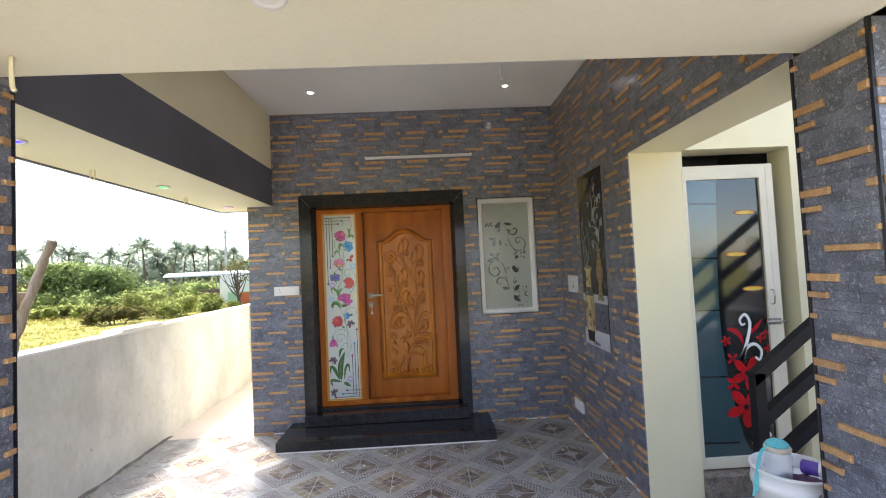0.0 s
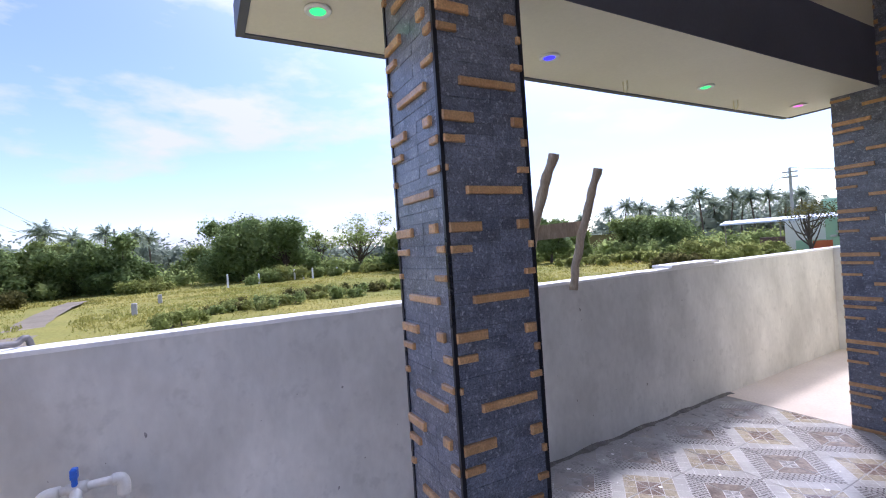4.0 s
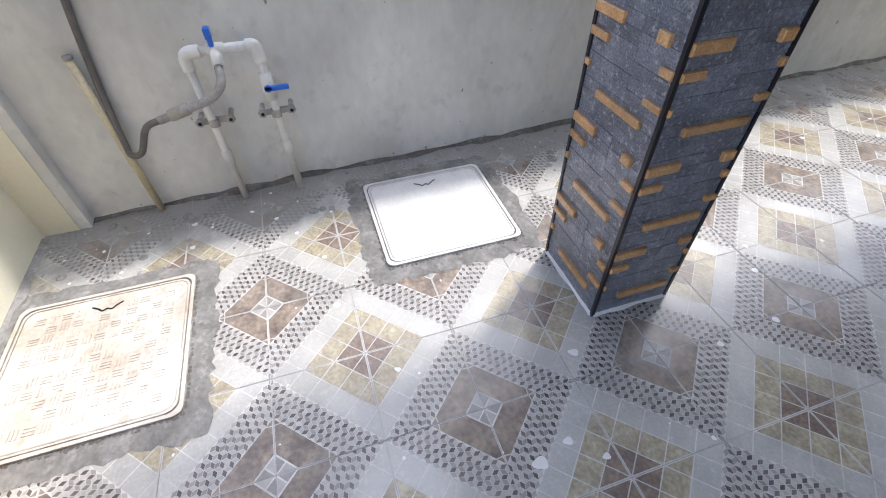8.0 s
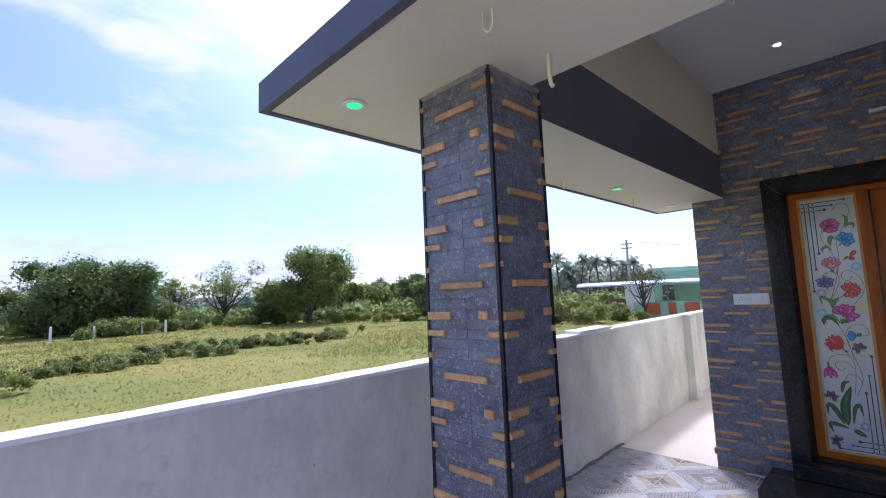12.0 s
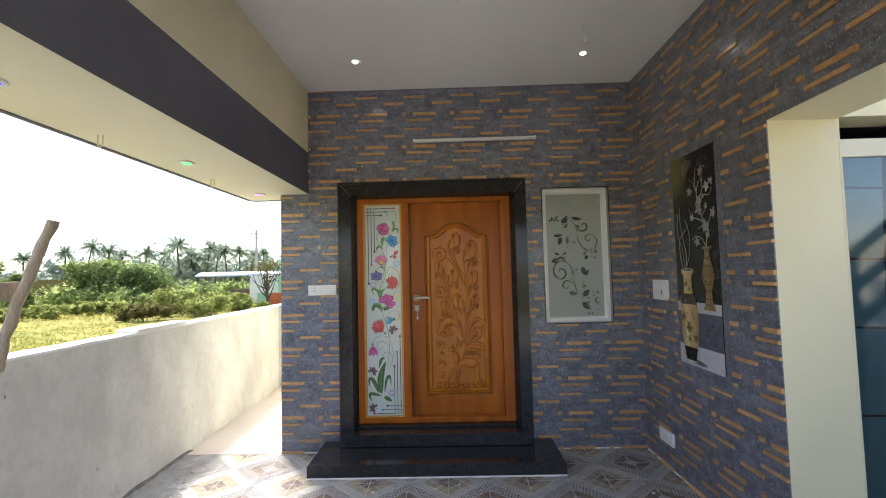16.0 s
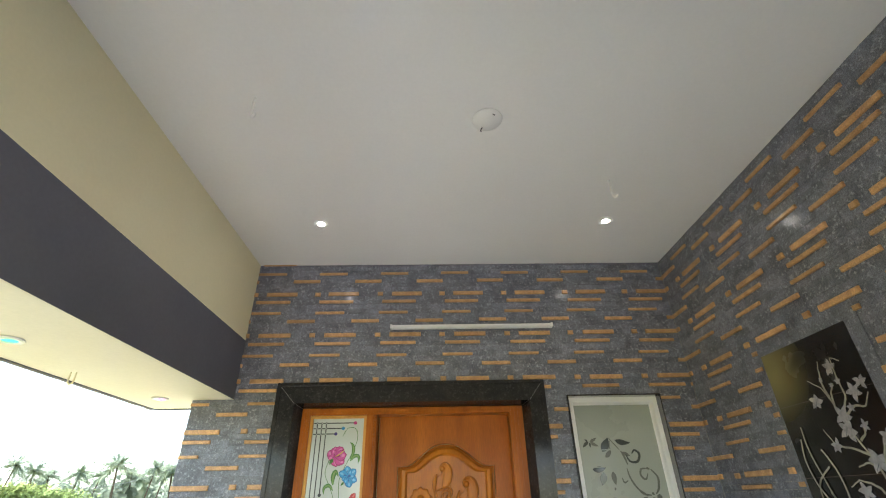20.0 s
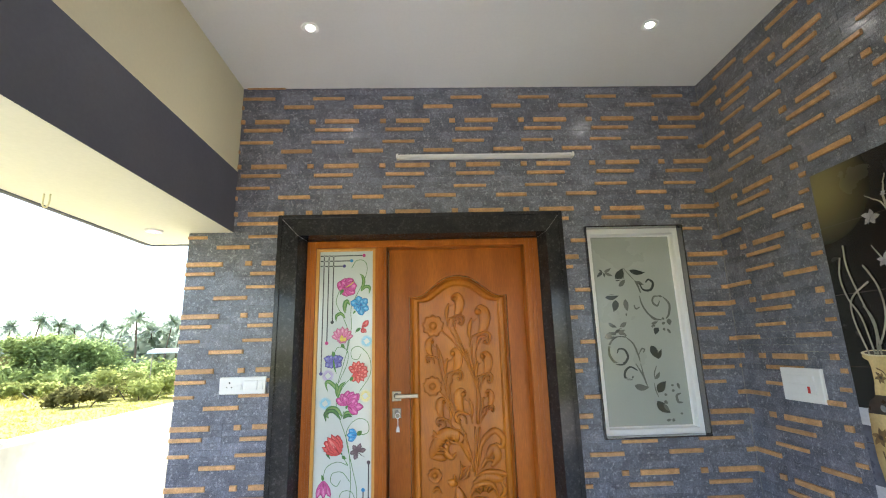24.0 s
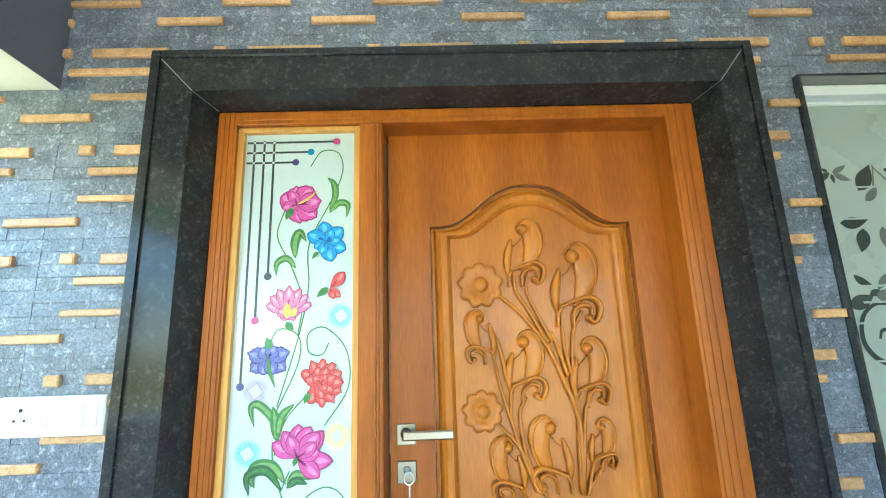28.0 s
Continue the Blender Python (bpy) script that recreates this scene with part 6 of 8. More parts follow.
part("pull_handle", Shape().tube(curve([(AX1 - 0.075, AY, 1.27), (AX1 - 0.075, AY - 0.03, 1.28), (AX1 - 0.075, AY - 0.03, 1.36), (AX1 - 0.075, AY, 1.37)], 5), 0.006, 8), CHROME, ald, "steel pull handle", True)
solid_thing("door_sill", Shape().box(RX0 - 0.002, RX1, YF - 0.03, YF + 0.10, 0.002, 0.15, bevel=0.006), T_BROWN, "rough tiled sill under the aluminium door", "sill", "structure")

rail = thing("stair_rail", "black square-tube stair railing with three sloping rails", "railing")
RY, RISE = 2.30, 0.755


def rail_top(x):
    return 1.050 + RISE * (x - 1.755)


part("post", Shape().box(1.700, 1.756, RY - 0.026, RY + 0.026, 0, 1.010, bevel=0.004), BLACK, rail)
for i in (3, 7, 10):
    x = 1.86 + 0.24 * i + 0.02
    part("post", Shape().box(x - 0.024, x + 0.024, RY - 0.024, RY + 0.024, 0.18 * i, rail_top(x) - 0.05, bevel=0.004), BLACK, rail)
for drop in (0.0, 0.242, 0.485):
    x0 = 1.702 if drop == 0 else 1.757
    part("rail", Shape().solid([[(x, RY - 0.026, rail_top(x) - drop - 0.070), (x, RY + 0.026, rail_top(x) - drop - 0.070), (x, RY + 0.026, rail_top(x) - drop), (x, RY - 0.026, rail_top(x) - drop)] for x in (x0, 4.55)]), BLACK, rail)
stair = thing("stair", "plain cement stair climbing past the pier", "stair", kind="structure")
for i in range(11):
    part("step", Shape().box(1.86 + 0.24 * i, 2.12 + 0.24 * i, 1.40, 2.325, 0.003 if i < 4 else 0.18 * (i - 1), 0.18 * (i + 1), bevel=0.006), MORTAR, stair)
part("landing", Shape().box(4.522, 5.20, 1.40, 2.325, 1.80, 1.98, bevel=0.006), MORTAR, stair)

base = thing("paint_bucket", "upturned white plastic bucket standing on the tiles", "bucket", (1.52, 1.845, 0.004))
part("body", Shape().lathe((0, 0, 0), [(0.150, 0.0), (0.154, 0.004), (0.152, 0.03), (0.146, 0.035), (0.128, 0.344), (0.122, 0.350), (0.001, 0.351), (0.001, 0.344), (0.118, 0.340), (0.140, 0.004)], 32), PLASTIC, base, "", True)
wall_plate("switch_plate", plane((0, YF, 0), (1, 0, 0), (0, 0, 1)), 2.755, 1.46, 0.15, 0.085, "white switch plate on the cream stair wall", ((-0.03, 0, 0.03, 0.05), (0.03, 0, 0.03, 0.05)))
bucket = thing("paint_bucket", "used white plastic paint bucket standing on the plinth", "bucket", (1.52, 1.845, 0.355))
part("body", Shape().lathe((0, 0, 0), [(0.001, 0.0), (0.125, 0.0), (0.130, 0.01), (0.146, 0.30), (0.153, 0.305), (0.153, 0.325), (0.148, 0.33), (0.150, 0.37), (0.154, 0.372), (0.154, 0.382), (0.144, 0.382), (0.142, 0.34), (0.120, 0.015), (0.001, 0.012)], 32), PLASTIC, bucket, "", True)
part("label", Shape().solid([[(r * math.cos(a), r * math.sin(a), z) for a in (math.pi * (0.75 + 0.6 * i / 12) for i in range(13)) for r in (0.1435,)] + [(0.141 * math.cos(a), 0.141 * math.sin(a), z) for a in (math.pi * (1.35 - 0.6 * i / 12) for i in range(13))] for z in (0.03, 0.20)]), P_MINT, bucket, "worn blue printed label")
part("bail", Shape().tube(curve([(-0.02, -0.156, 0.34), (-0.12, -0.16, 0.26), (-0.175, -0.02, 0.20), (-0.13, 0.14, 0.26), (-0.02, 0.156, 0.34)], 6), 0.003, 6), STEEL, bucket, "thin wire bail", True)
part("contents", Shape().lathe((0, 0, 0), [(0.001, 0.325), (0.142, 0.325), (0.142, 0.33), (0.001, 0.335)], 24), CAP, bucket, "pale dried paint and rags")
PET = bpy.data.materials.new("clear_plastic")
PET.use_nodes = True
PET.node_tree.nodes["Principled BSDF"].inputs["Alpha"].default_value = 0.34
PET.node_tree.nodes["Principled BSDF"].inputs["Roughness"].default_value = 0.06
PET.node_tree.nodes["Principled BSDF"].inputs["Base Color"].default_value = (0.85, 0.9, 0.92, 1)
bottle = thing("bottle", "clear plastic bottle with a light blue cloth on its neck", "bottle", (1.452, 1.835, 0.691))
part("body", Shape().lathe((0, 0, 0), [(0.001, 0.0), (0.046, 0.0), (0.050, 0.01), (0.047, 0.03), (0.050, 0.05), (0.047, 0.07), (0.050, 0.09), (0.046, 0.115), (0.044, 0.120), (0.001, 0.121)], 20), PET, bottle, "", True)
AQUA = mat("aqua_cloth", (0.16, 0.58, 0.60), (0.10, 0.46, 0.50), 30, 0.8, bump=0.4)
s = Shape().lathe((0, 0, 0), [(0.001, 0.166), (0.018, 0.164), (0.034, 0.155), (0.043, 0.144), (0.041, 0.138), (0.001, 0.137)], 14)
part("neck_ring", Shape().lathe((0, 0, 0), [(0.001, 0.119), (0.047, 0.119), (0.049, 0.124), (0.049, 0.134), (0.046, 0.138), (0.001, 0.138)], 20), SCREED, bottle, "beige neck ring", True)
part("cloth", s, AQUA, bottle, "knotted light blue cloth", True)
s = Shape()
for k2 in range(2):
    s.solid([[(x0 - 0.004, y0, z0), (x0 + 0.005, y0 - 0.003, z0), (x0 + 0.005, y0 + 0.003, z0 + 0.001), (x0 - 0.004, y0 + 0.004, z0)] for x0, y0, z0 in curve([(-0.045, 0.0, 0.140), (-0.065 - 0.006 * k2, 0.01 - 0.01 * k2, 0.11), (-0.085 - 0.006 * k2, 0.01, 0.04 - 0.02 * k2), (-0.092 - 0.008 * k2, 0.01 + 0.01 * k2, -0.05 - 0.02 * k2)], 5)])
part("strip_of_cloth", s, AQUA, bottle, "hanging strips of blue cloth")
can = thing("can", "purple and white printed can lying on the bucket", "can", (1.595, 1.80, 0.735), -50)
part("body", Shape().tube([(-0.06, 0, 0), (-0.055, 0, 0), (0.055, 0, 0), (0.06, 0, 0)], [0.022, 0.028, 0.028, 0.022], 18), paint("purple_print", (0.12, 0.06, 0.40)), can, "", True)
part("band", Shape().tube([(0.0, 0, 0), (0.045, 0, 0)], 0.0287, 18), PLASTIC, can, "white band")
rag = Shape()
rr = random.Random(5)
grid = [[(1.43 + 0.02 * i, 1.74 + 0.02 * j, 0.704 + 0.012 * rr.random() + 0.01 * math.sin(i * 1.1 + j)) for j in range(6)] for i in range(8)]
for i in range(7):
    for j in range(5):
        rag.face([grid[i][j], grid[i + 1][j], grid[i + 1][j + 1], grid[i][j + 1]])
for i in range(7):
    for j in range(5):
        rag.face([(x, y, z - 0.006) for x, y, z in (grid[i][j], grid[i][j + 1], grid[i + 1][j + 1], grid[i + 1][j])])
solid_thing("rag", rag, mat("dark_purple_cloth", (0.07, 0.025, 0.06), (0.12, 0.06, 0.10), 30, 0.85, bump=0.4), "crumpled dark purple rag on the bucket", "rag")

# ---- compound side: manholes, taps, hose, sticks ----
IRON = mat("white_cover", (0.66, 0.655, 0.64), (0.58, 0.57, 0.55), 9, 0.55, bump=0.3, fine=60, grain=0.06, spots=0.15, spot_color=(0.45, 0.42, 0.36))
BED = mat("dark_bed_cement", (0.235, 0.23, 0.22), (0.13, 0.127, 0.12), 9, 0.9, bump=0.7, fine=60, grain=0.25, spots=0.4, spot_color=(0.40, 0.39, 0.37))
IRON2 = mat("cream_cover", (0.58, 0.56, 0.52), (0.40, 0.355, 0.30), 5, 0.6, bump=0.4, fine=60, grain=0.14, spots=0.55, spot_color=(0.33, 0.26, 0.20))


def rounded(x0, x1, y0, y1, r, z, n=5):
    return [(cx + r * math.cos(a), cy + r * math.sin(a), z) for cx, cy, a0 in ((x1 - r, y1 - r, 0), (x0 + r, y1 - r, 90), (x0 + r, y0 + r, 180), (x1 - r, y0 + r, 270)) for a in (radians(a0 + 90 * i / n) for i in range(n + 1))]


def ring_plate(s, outer, inner, z0, z1):
    n = len(outer)
    rows = [[(x, y, z0) for x, y, _ in outer], [(x, y, z1) for x, y, _ in outer], [(x, y, z1) for x, y, _ in inner], [(x, y, z0) for x, y, _ in inner]]
    s.solid(rows, closed=False)
    return s


def along_loop(loop, n):
    """The closed loop again, in n even steps."""
    pts = [Vector(q) for q in loop]
    lengths = [(b - a).length for a, b in zip(pts, pts[1:] + pts[:1])]
    total, res = sum(lengths), []
    for i in range(n):
        d, k = total * i / n, 0
        while d > lengths[k]:
            d -= lengths[k]
            k += 1
        res.append(tuple(pts[k].lerp(pts[(k + 1) % len(pts)], d / max(lengths[k], 1e-9))))
    return res


def manhole(x0, x1, y0, y1, m, label, tread, seed):
    ob = thing("manhole_cover", label, "manhole cover", (0, 0, 0.003), group="manhole covers")
    jr = random.Random(seed)
    inside = along_loop(rounded(x0, x1, y0, y1, 0.03, 0, 5), 120)
    out_ring = []
    for x, y, z in inside:
        dx, dy = x - (x0 + x1) / 2, y - (y0 + y1) / 2
        k = 1 + (0.075 + 0.022 * noise.noise((x * 7, y * 7, seed)) + jr.uniform(-0.012, 0.012)) / max(abs(dx), abs(dy))
        out_ring.append((x0 / 2 + x1 / 2 + dx * k, y0 / 2 + y1 / 2 + dy * k, 0))
    bed = Shape()
    for i in range(120):
        j = (i + 1) % 120
        bed.face([(*inside[i][:2], 0.0075), (*out_ring[i][:2], 0.0006), (*out_ring[j][:2], 0.0006), (*inside[j][:2], 0.0075)])
    part("mortar_bed", bed, BED, ob, "rough grey cement round the frame")
    crumbs = Shape()
    for x, y, z in along_loop(rounded(x0 - 0.004, x1 + 0.004, y0 - 0.004, y1 + 0.004, 0.032, 0, 5), 150):
        k = jr.uniform(0.004, 0.010)
        crumbs.ball((x + jr.uniform(-0.005, 0.005), y + jr.uniform(-0.005, 0.005), 0.006), (k * jr.uniform(0.8, 1.7), k, 0.004), 6, 3)
    part("crumbled_edge", crumbs, DIRT, ob, "dark crumbled cement edge")["kind"] = "stuff"
    part("rim", ring_plate(Shape(), rounded(x0, x1, y0, y1, 0.03, 0), rounded(x0 + 0.012, x1 - 0.012, y0 + 0.012, y1 - 0.012, 0.036, 0), -0.001, 0.016), m, ob, "cast rim")
    part("groove", ring_plate(Shape(), rounded(x0 + 0.0125, x1 - 0.0125, y0 + 0.0125, y1 - 0.0125, 0.036, 0), rounded(x0 + 0.0165, x1 - 0.0165, y0 + 0.0165, y1 - 0.0165, 0.038, 0), -0.001, 0.008), DIRT, ob, "dirt packed in the seam")
    part("inner_rim", ring_plate(Shape(), rounded(x0 + 0.017, x1 - 0.017, y0 + 0.017, y1 - 0.017, 0.038, 0), rounded(x0 + 0.0235, x1 - 0.0235, y0 + 0.0235, y1 - 0.0235, 0.04, 0), -0.001, 0.0145), m, ob)
    lid = Shape()
    lid.solid([rounded(x0 + 0.026, x1 - 0.026, y0 + 0.026, y1 - 0.026, 0.038, -0.001), rounded(x0 + 0.026, x1 - 0.026, y0 + 0.026, y1 - 0.026, 0.038, 0.013), rounded(x0 + 0.03, x1 - 0.03, y0 + 0.03, y1 - 0.03, 0.036, 0.015)])
    lid_ob = part("lid", lid, m, ob)
    bars = Shape()
    for i in range(11):
        for j in range(11):
            if jr.random() < tread:
                cx, cy = x0 + 0.06 + (x1 - x0 - 0.12) * (i + 0.5) / 11, y0 + 0.06 + (y1 - y0 - 0.12) * (j + 0.5) / 11
                if cx < x0 + 0.11 and abs(cy - (y0 + y1) / 2) < 0.08:
                    continue
                for k in range(3):
                    d = (k - 1) * 0.011
                    if (i + j) % 2:
                        bars.box(cx - 0.016, cx + 0.016, cy + d - 0.0025, cy + d + 0.0025, 0.0145, 0.0172)
                    else:
                        bars.box(cx + d - 0.0025, cx + d + 0.0025, cy - 0.016, cy + 0.016, 0.0145, 0.0172)
    if bars.v:
        part("checker_tread", bars, m, lid_ob, "raised checker tread")["kind"] = "stuff"
    cx, cy = x0 + 0.075, (y0 + y1) / 2
    line = curve([(cx - 0.008, cy - 0.05, 0.0155), (cx + 0.004, cy - 0.03, 0.0155), (cx + 0.018, cy - 0.015, 0.0155), (cx + 0.010, cy, 0.0155), (cx + 0.018, cy + 0.015, 0.0155), (cx + 0.004, cy + 0.03, 0.0155), (cx - 0.008, cy + 0.05, 0.0155)], 4)
    part("lifting_handle", Shape().tube(line, 0.0042, 6, flat=0.6), BLACK, lid_ob, "dark moustache-shaped lifting slot", True)
    return ob


manhole(-2.405, -1.852, 0.692, 1.258, IRON, "square white painted manhole cover in a cement bed", 0.0, 2)
manhole(-2.060, -1.468, -0.595, -0.015, IRON2, "worn cream painted manhole cover with checker tread", 0.8, 3)
s = Shape()
jr = random.Random(6)
ys = [-0.55 + 5.4 * i / 90 for i in range(91)]
inner = [(cw(y) + 0.002, y) for y in ys]
outer = [(cw(y) + 0.030 + 0.03 * noise.noise((y * 2.3, 0.2, 0)) + jr.uniform(-0.012, 0.012), y) for y in ys]
for i in range(90):
    h0, h1 = (0.006 + 0.040 * abs(noise.noise((ys[k] * 3.1, 0.7, 0))) for k in (i, i + 1))
    s.face([(*inner[i], h0), (*outer[i], 0.0045), (*outer[i + 1], 0.0045), (*inner[i + 1], h1)])
structure("mortar_fillet", s, DIRT, "rough dirty cement fillet along the compound wall foot", "trim")
s = Shape()
for i in range(60):
    x = -2.48 + 0.95 * i / 60
    a, b = 0.03 + 0.015 * noise.noise((x * 9, 1, 0)), 0.03 + 0.015 * noise.noise(((x + 0.016) * 9, 1, 0))
    s.face([(x, -0.650, 0.012), (x, -0.648 + a, 0.0045), (x + 0.016, -0.648 + b, 0.0045), (x + 0.016, -0.650, 0.012)][::-1])
structure("mortar_fillet_front", s, MORTAR, "cement fillet along the front wall foot", "trim")
# cement at the pillar's foot
s = Shape()
for i in range(4):
    cs = [(COL[0], COL[2]), (COL[1], COL[2]), (COL[1], COL[3]), (COL[0], COL[3])]
    (xa, ya), (xb, yb) = cs[i], cs[(i + 1) % 4]
    nx, ny = (yb - ya), -(xb - xa)
    ln = math.hypot(nx, ny)
    nx, ny = nx / ln, ny / ln
    for k in range(10):
        t0, t1 = k / 10, (k + 1) / 10
        w0, w1 = 0.012 + 0.010 * noise.noise((i * 3 + t0 * 4, 2, 0)), 0.012 + 0.010 * noise.noise((i * 3 + t1 * 4, 2, 0))
        p, q = (xa + (xb - xa) * t0, ya + (yb - ya) * t0), (xa + (xb - xa) * t1, ya + (yb - ya) * t1)
        s.face([(p[0], p[1], 0.010), (p[0] + nx * w0, p[1] + ny * w0, 0.0042), (q[0] + nx * w1, q[1] + ny * w1, 0.0042), (q[0], q[1], 0.010)])
structure("grout_line", s, CAP, "white cement line round the pillar foot", "trim")

PVC = mat("white_pvc", (0.72, 0.72, 0.69), (0.60, 0.59, 0.55), 9, 0.4, bump=0.05, grain=0.05, spots=0.25, spot_color=(0.42, 0.40, 0.36))
BLUE = mat("blue_plastic", (0.02, 0.15, 0.70), None, 9, 0.35, bump=0.03)
HOSE = mat("grey_hose", (0.085, 0.08, 0.078), (0.13, 0.125, 0.12), 25, 0.45, bump=0.1, fine=150)
taps = thing("water_taps", "white pipe water inlet with two blue lever valves on the wall", "tap")
PXW = -2.482
for y, z1, foot in ((0.156, 0.642, 0.0), (0.404, 0.642, 0.0)):
    part("pipe", Shape().tube([(PXW - 0.033, y + 0.012, foot + 0.003), (PXW, y, z1)], 0.0150, 14), PVC, taps, "white water pipe", True)
    part("coupler", Shape().tube([(PXW - 0.023, y + 0.008, 0.20), (PXW - 0.020, y + 0.007, 0.26)], 0.021, 14), PVC, taps, "", True)
for y0, y1 in ((0.156, 0.20), (0.404, 0.378)):
    part("elbow", Shape().tube(curve([(PXW, y0, 0.606), (PXW, y0, 0.646), (PXW, y0 + (y1 - y0) * 0.35, 0.666), (PXW, y1 + (y1 - y0) * 0.3, 0.668)], 5), 0.0225, 14), PVC, taps, "pipe elbow", True)
part("cross_pipe", Shape().tube([(PXW, 0.18, 0.668), (PXW, 0.40, 0.668)], 0.0165, 14), PVC, taps, "", True)
part("tee", Shape().tube([(PXW, 0.235, 0.668), (PXW, 0.295, 0.668)], 0.023, 14).tube([(PXW, 0.263, 0.668), (PXW + 0.05, 0.263, 0.625)], 0.021, 14), PVC, taps, "white tee outlet", True)
for y, z, up in ((0.258, 0.702, True), (0.404, 0.512, False)):
    s = Shape()
    if up:
        s.tube([(PXW + 0.01, y, z - 0.02), (PXW + 0.012, y, z + 0.01)], 0.010, 10).box(PXW - 0.005, PXW + 0.022, y - 0.011, y + 0.011, z + 0.003, z + 0.046, bevel=0.005)
    else:
        s.tube([(PXW + 0.01, y, z), (PXW + 0.036, y, z)], 0.013, 12).box(PXW + 0.026, PXW + 0.036, y - 0.014, y + 0.078, z - 0.011, z + 0.011, bevel=0.005)
    part("lever", s, BLUE, taps, "blue valve lever")
part("valve_body", Shape().tube([(PXW + 0.004, 0.404, 0.462), (PXW + 0.002, 0.404, 0.562)], 0.024, 14), PVC, taps, "", True)
CLAMP = mat("dull_metal", (0.42, 0.41, 0.40), (0.26, 0.25, 0.24), 30, 0.5, 0.5, bump=0.2)
for y in (0.170, 0.410):
    s = Shape().box(PXW - 0.034, PXW - 0.026, y - 0.070, y + 0.070, 0.378, 0.406, bevel=0.003)
    s.tube([(PXW - 0.012, y - 0.004, 0.376), (PXW - 0.012, y - 0.004, 0.408)], 0.0195, 14)
    part("clamp", s, CLAMP, taps, "grey metal pipe clamp")
    for d in (-0.058, 0.058):
        part("bolt", Shape().tube([(PXW - 0.100, y + d, 0.392), (PXW - 0.012, y + d, 0.392)], 0.0105, 10).tube([(PXW - 0.026, y + d, 0.392), (PXW - 0.016, y + d, 0.392)], 0.018, 6), CLAMP, taps, "bolt with a nut")
        part("bolt_hole", Shape().tube([(PXW - 0.0122, y + d, 0.392), (PXW - 0.0112, y + d, 0.392)], 0.0075, 10), BLACK, taps)
stub = thing("pipe_stub", "leaning cream plastic pipe stub against the wall", "pipe")
part("pipe", Shape().tube([(-2.535, -0.190, 0.004), (-2.552, -0.218, 0.668)], 0.014, 12), mat("cream_pvc", (0.60, 0.52, 0.34), (0.50, 0.44, 0.30), 9, 0.5, bump=0.1, spots=0.3), stub, "", True)
part("open_end", Shape().tube([(-2.552, -0.218, 0.668), (-2.5523, -0.2185, 0.682)], [0.016, 0.016], 12), MORTAR, stub, "dirty open end", True)
hose = thing("hose", "grey ribbed hose from the tap up over the wall", "hose")
part("hose", Shape().tube(curve([(PXW + 0.048, 0.263, 0.628), (PXW + 0.085, 0.255, 0.575), (PXW + 0.080, 0.20, 0.525), (PXW + 0.065, 0.10, 0.492), (PXW + 0.055, 0.0, 0.462)], 6), 0.0155, 12), MORTAR, hose, "light grey connecting hose", True)
part("joint", Shape().tube([(PXW + 0.068, 0.115, 0.498), (PXW + 0.060, 0.045, 0.477)], 0.0225, 12), mat("hose_joint", (0.36, 0.34, 0.30), None, 30, 0.6), hose, "corroded hose coupling", True)
part("long_hose", Shape().tube(curve([(PXW + 0.058, 0.02, 0.468), (PXW + 0.05, -0.055, 0.44), (PXW + 0.035, -0.115, 0.34), (PXW + 0.005, -0.165, 0.318), (PXW - 0.035, -0.182, 0.345), (-2.560, -0.178, 0.55), (-2.562, -0.140, 0.83), (-2.560, -0.095, 1.03), (-2.568, -0.045, 1.16), (-2.61, -0.01, 1.206), (-2.70, 0.05, 1.204), (-2.755, 0.09, 1.17), (-2.77, 0.11, 0.6), (-2.78, 0.12, -0.34)], 6), 0.0125, 12), HOSE, hose, "dark grey long hose", True)

BARK = mat("weathered_wood", (0.40, 0.33, 0.25), (0.28, 0.22, 0.16), 8, 0.85, bump=0.6, fine=50, grain=0.25, stretch=(3, 3, 0.6))
sticks = thing("pole_support", "two leaning weathered wooden poles joined by a plank on the wall", "pole")
for line, r in ((((-2.72, 2.60, 1.186), (-2.67, 2.63, 1.45), (-2.59, 2.68, 1.76), (-2.52, 2.745, 2.03)), 0.032), (((-2.632, 2.945, 1.13), (-2.60, 2.97, 1.36), (-2.53, 3.02, 1.66), (-2.455, 3.06, 1.935)), 0.027)):
    pts = [(x + 0.003 * math.sin(i * 1.3 + r * 99), y + 0.004 * math.sin(i * 0.9), z) for i, (x, y, z) in enumerate(curve(line, 8))]
    part("pole", Shape().tube(pts, [r * (1 + 0.10 * math.sin(i * 1.7) + 0.12 * (i % 7 == 3)) for i in range(len(pts))], 10), BARK, sticks, "", True)
part("plank", Shape().solid([[(x - 0.03, y, z), (x, y, z), (x, y, z + 0.10), (x - 0.03, y, z + 0.10)] for x, y, z in ((-2.70, 2.50, 1.475), (-2.60, 3.05, 1.50))]), BARK, sticks, "grey board across the poles")
cap = Shape().solid([[(cw(y) + 0.012, y, 1.190), (cw(y) - 0.17, y, 1.190), (cw(y) - 0.17, y, 1.212), (cw(y) + 0.012, y, 1.212)] for y in (4.10, 4.80)])
solid_thing("cap_slab", cap, CAP, "loose white slab lying on the compound wall", "slab")

# cement splatter on the compound wall
s = Shape()
sr = random.Random(23)
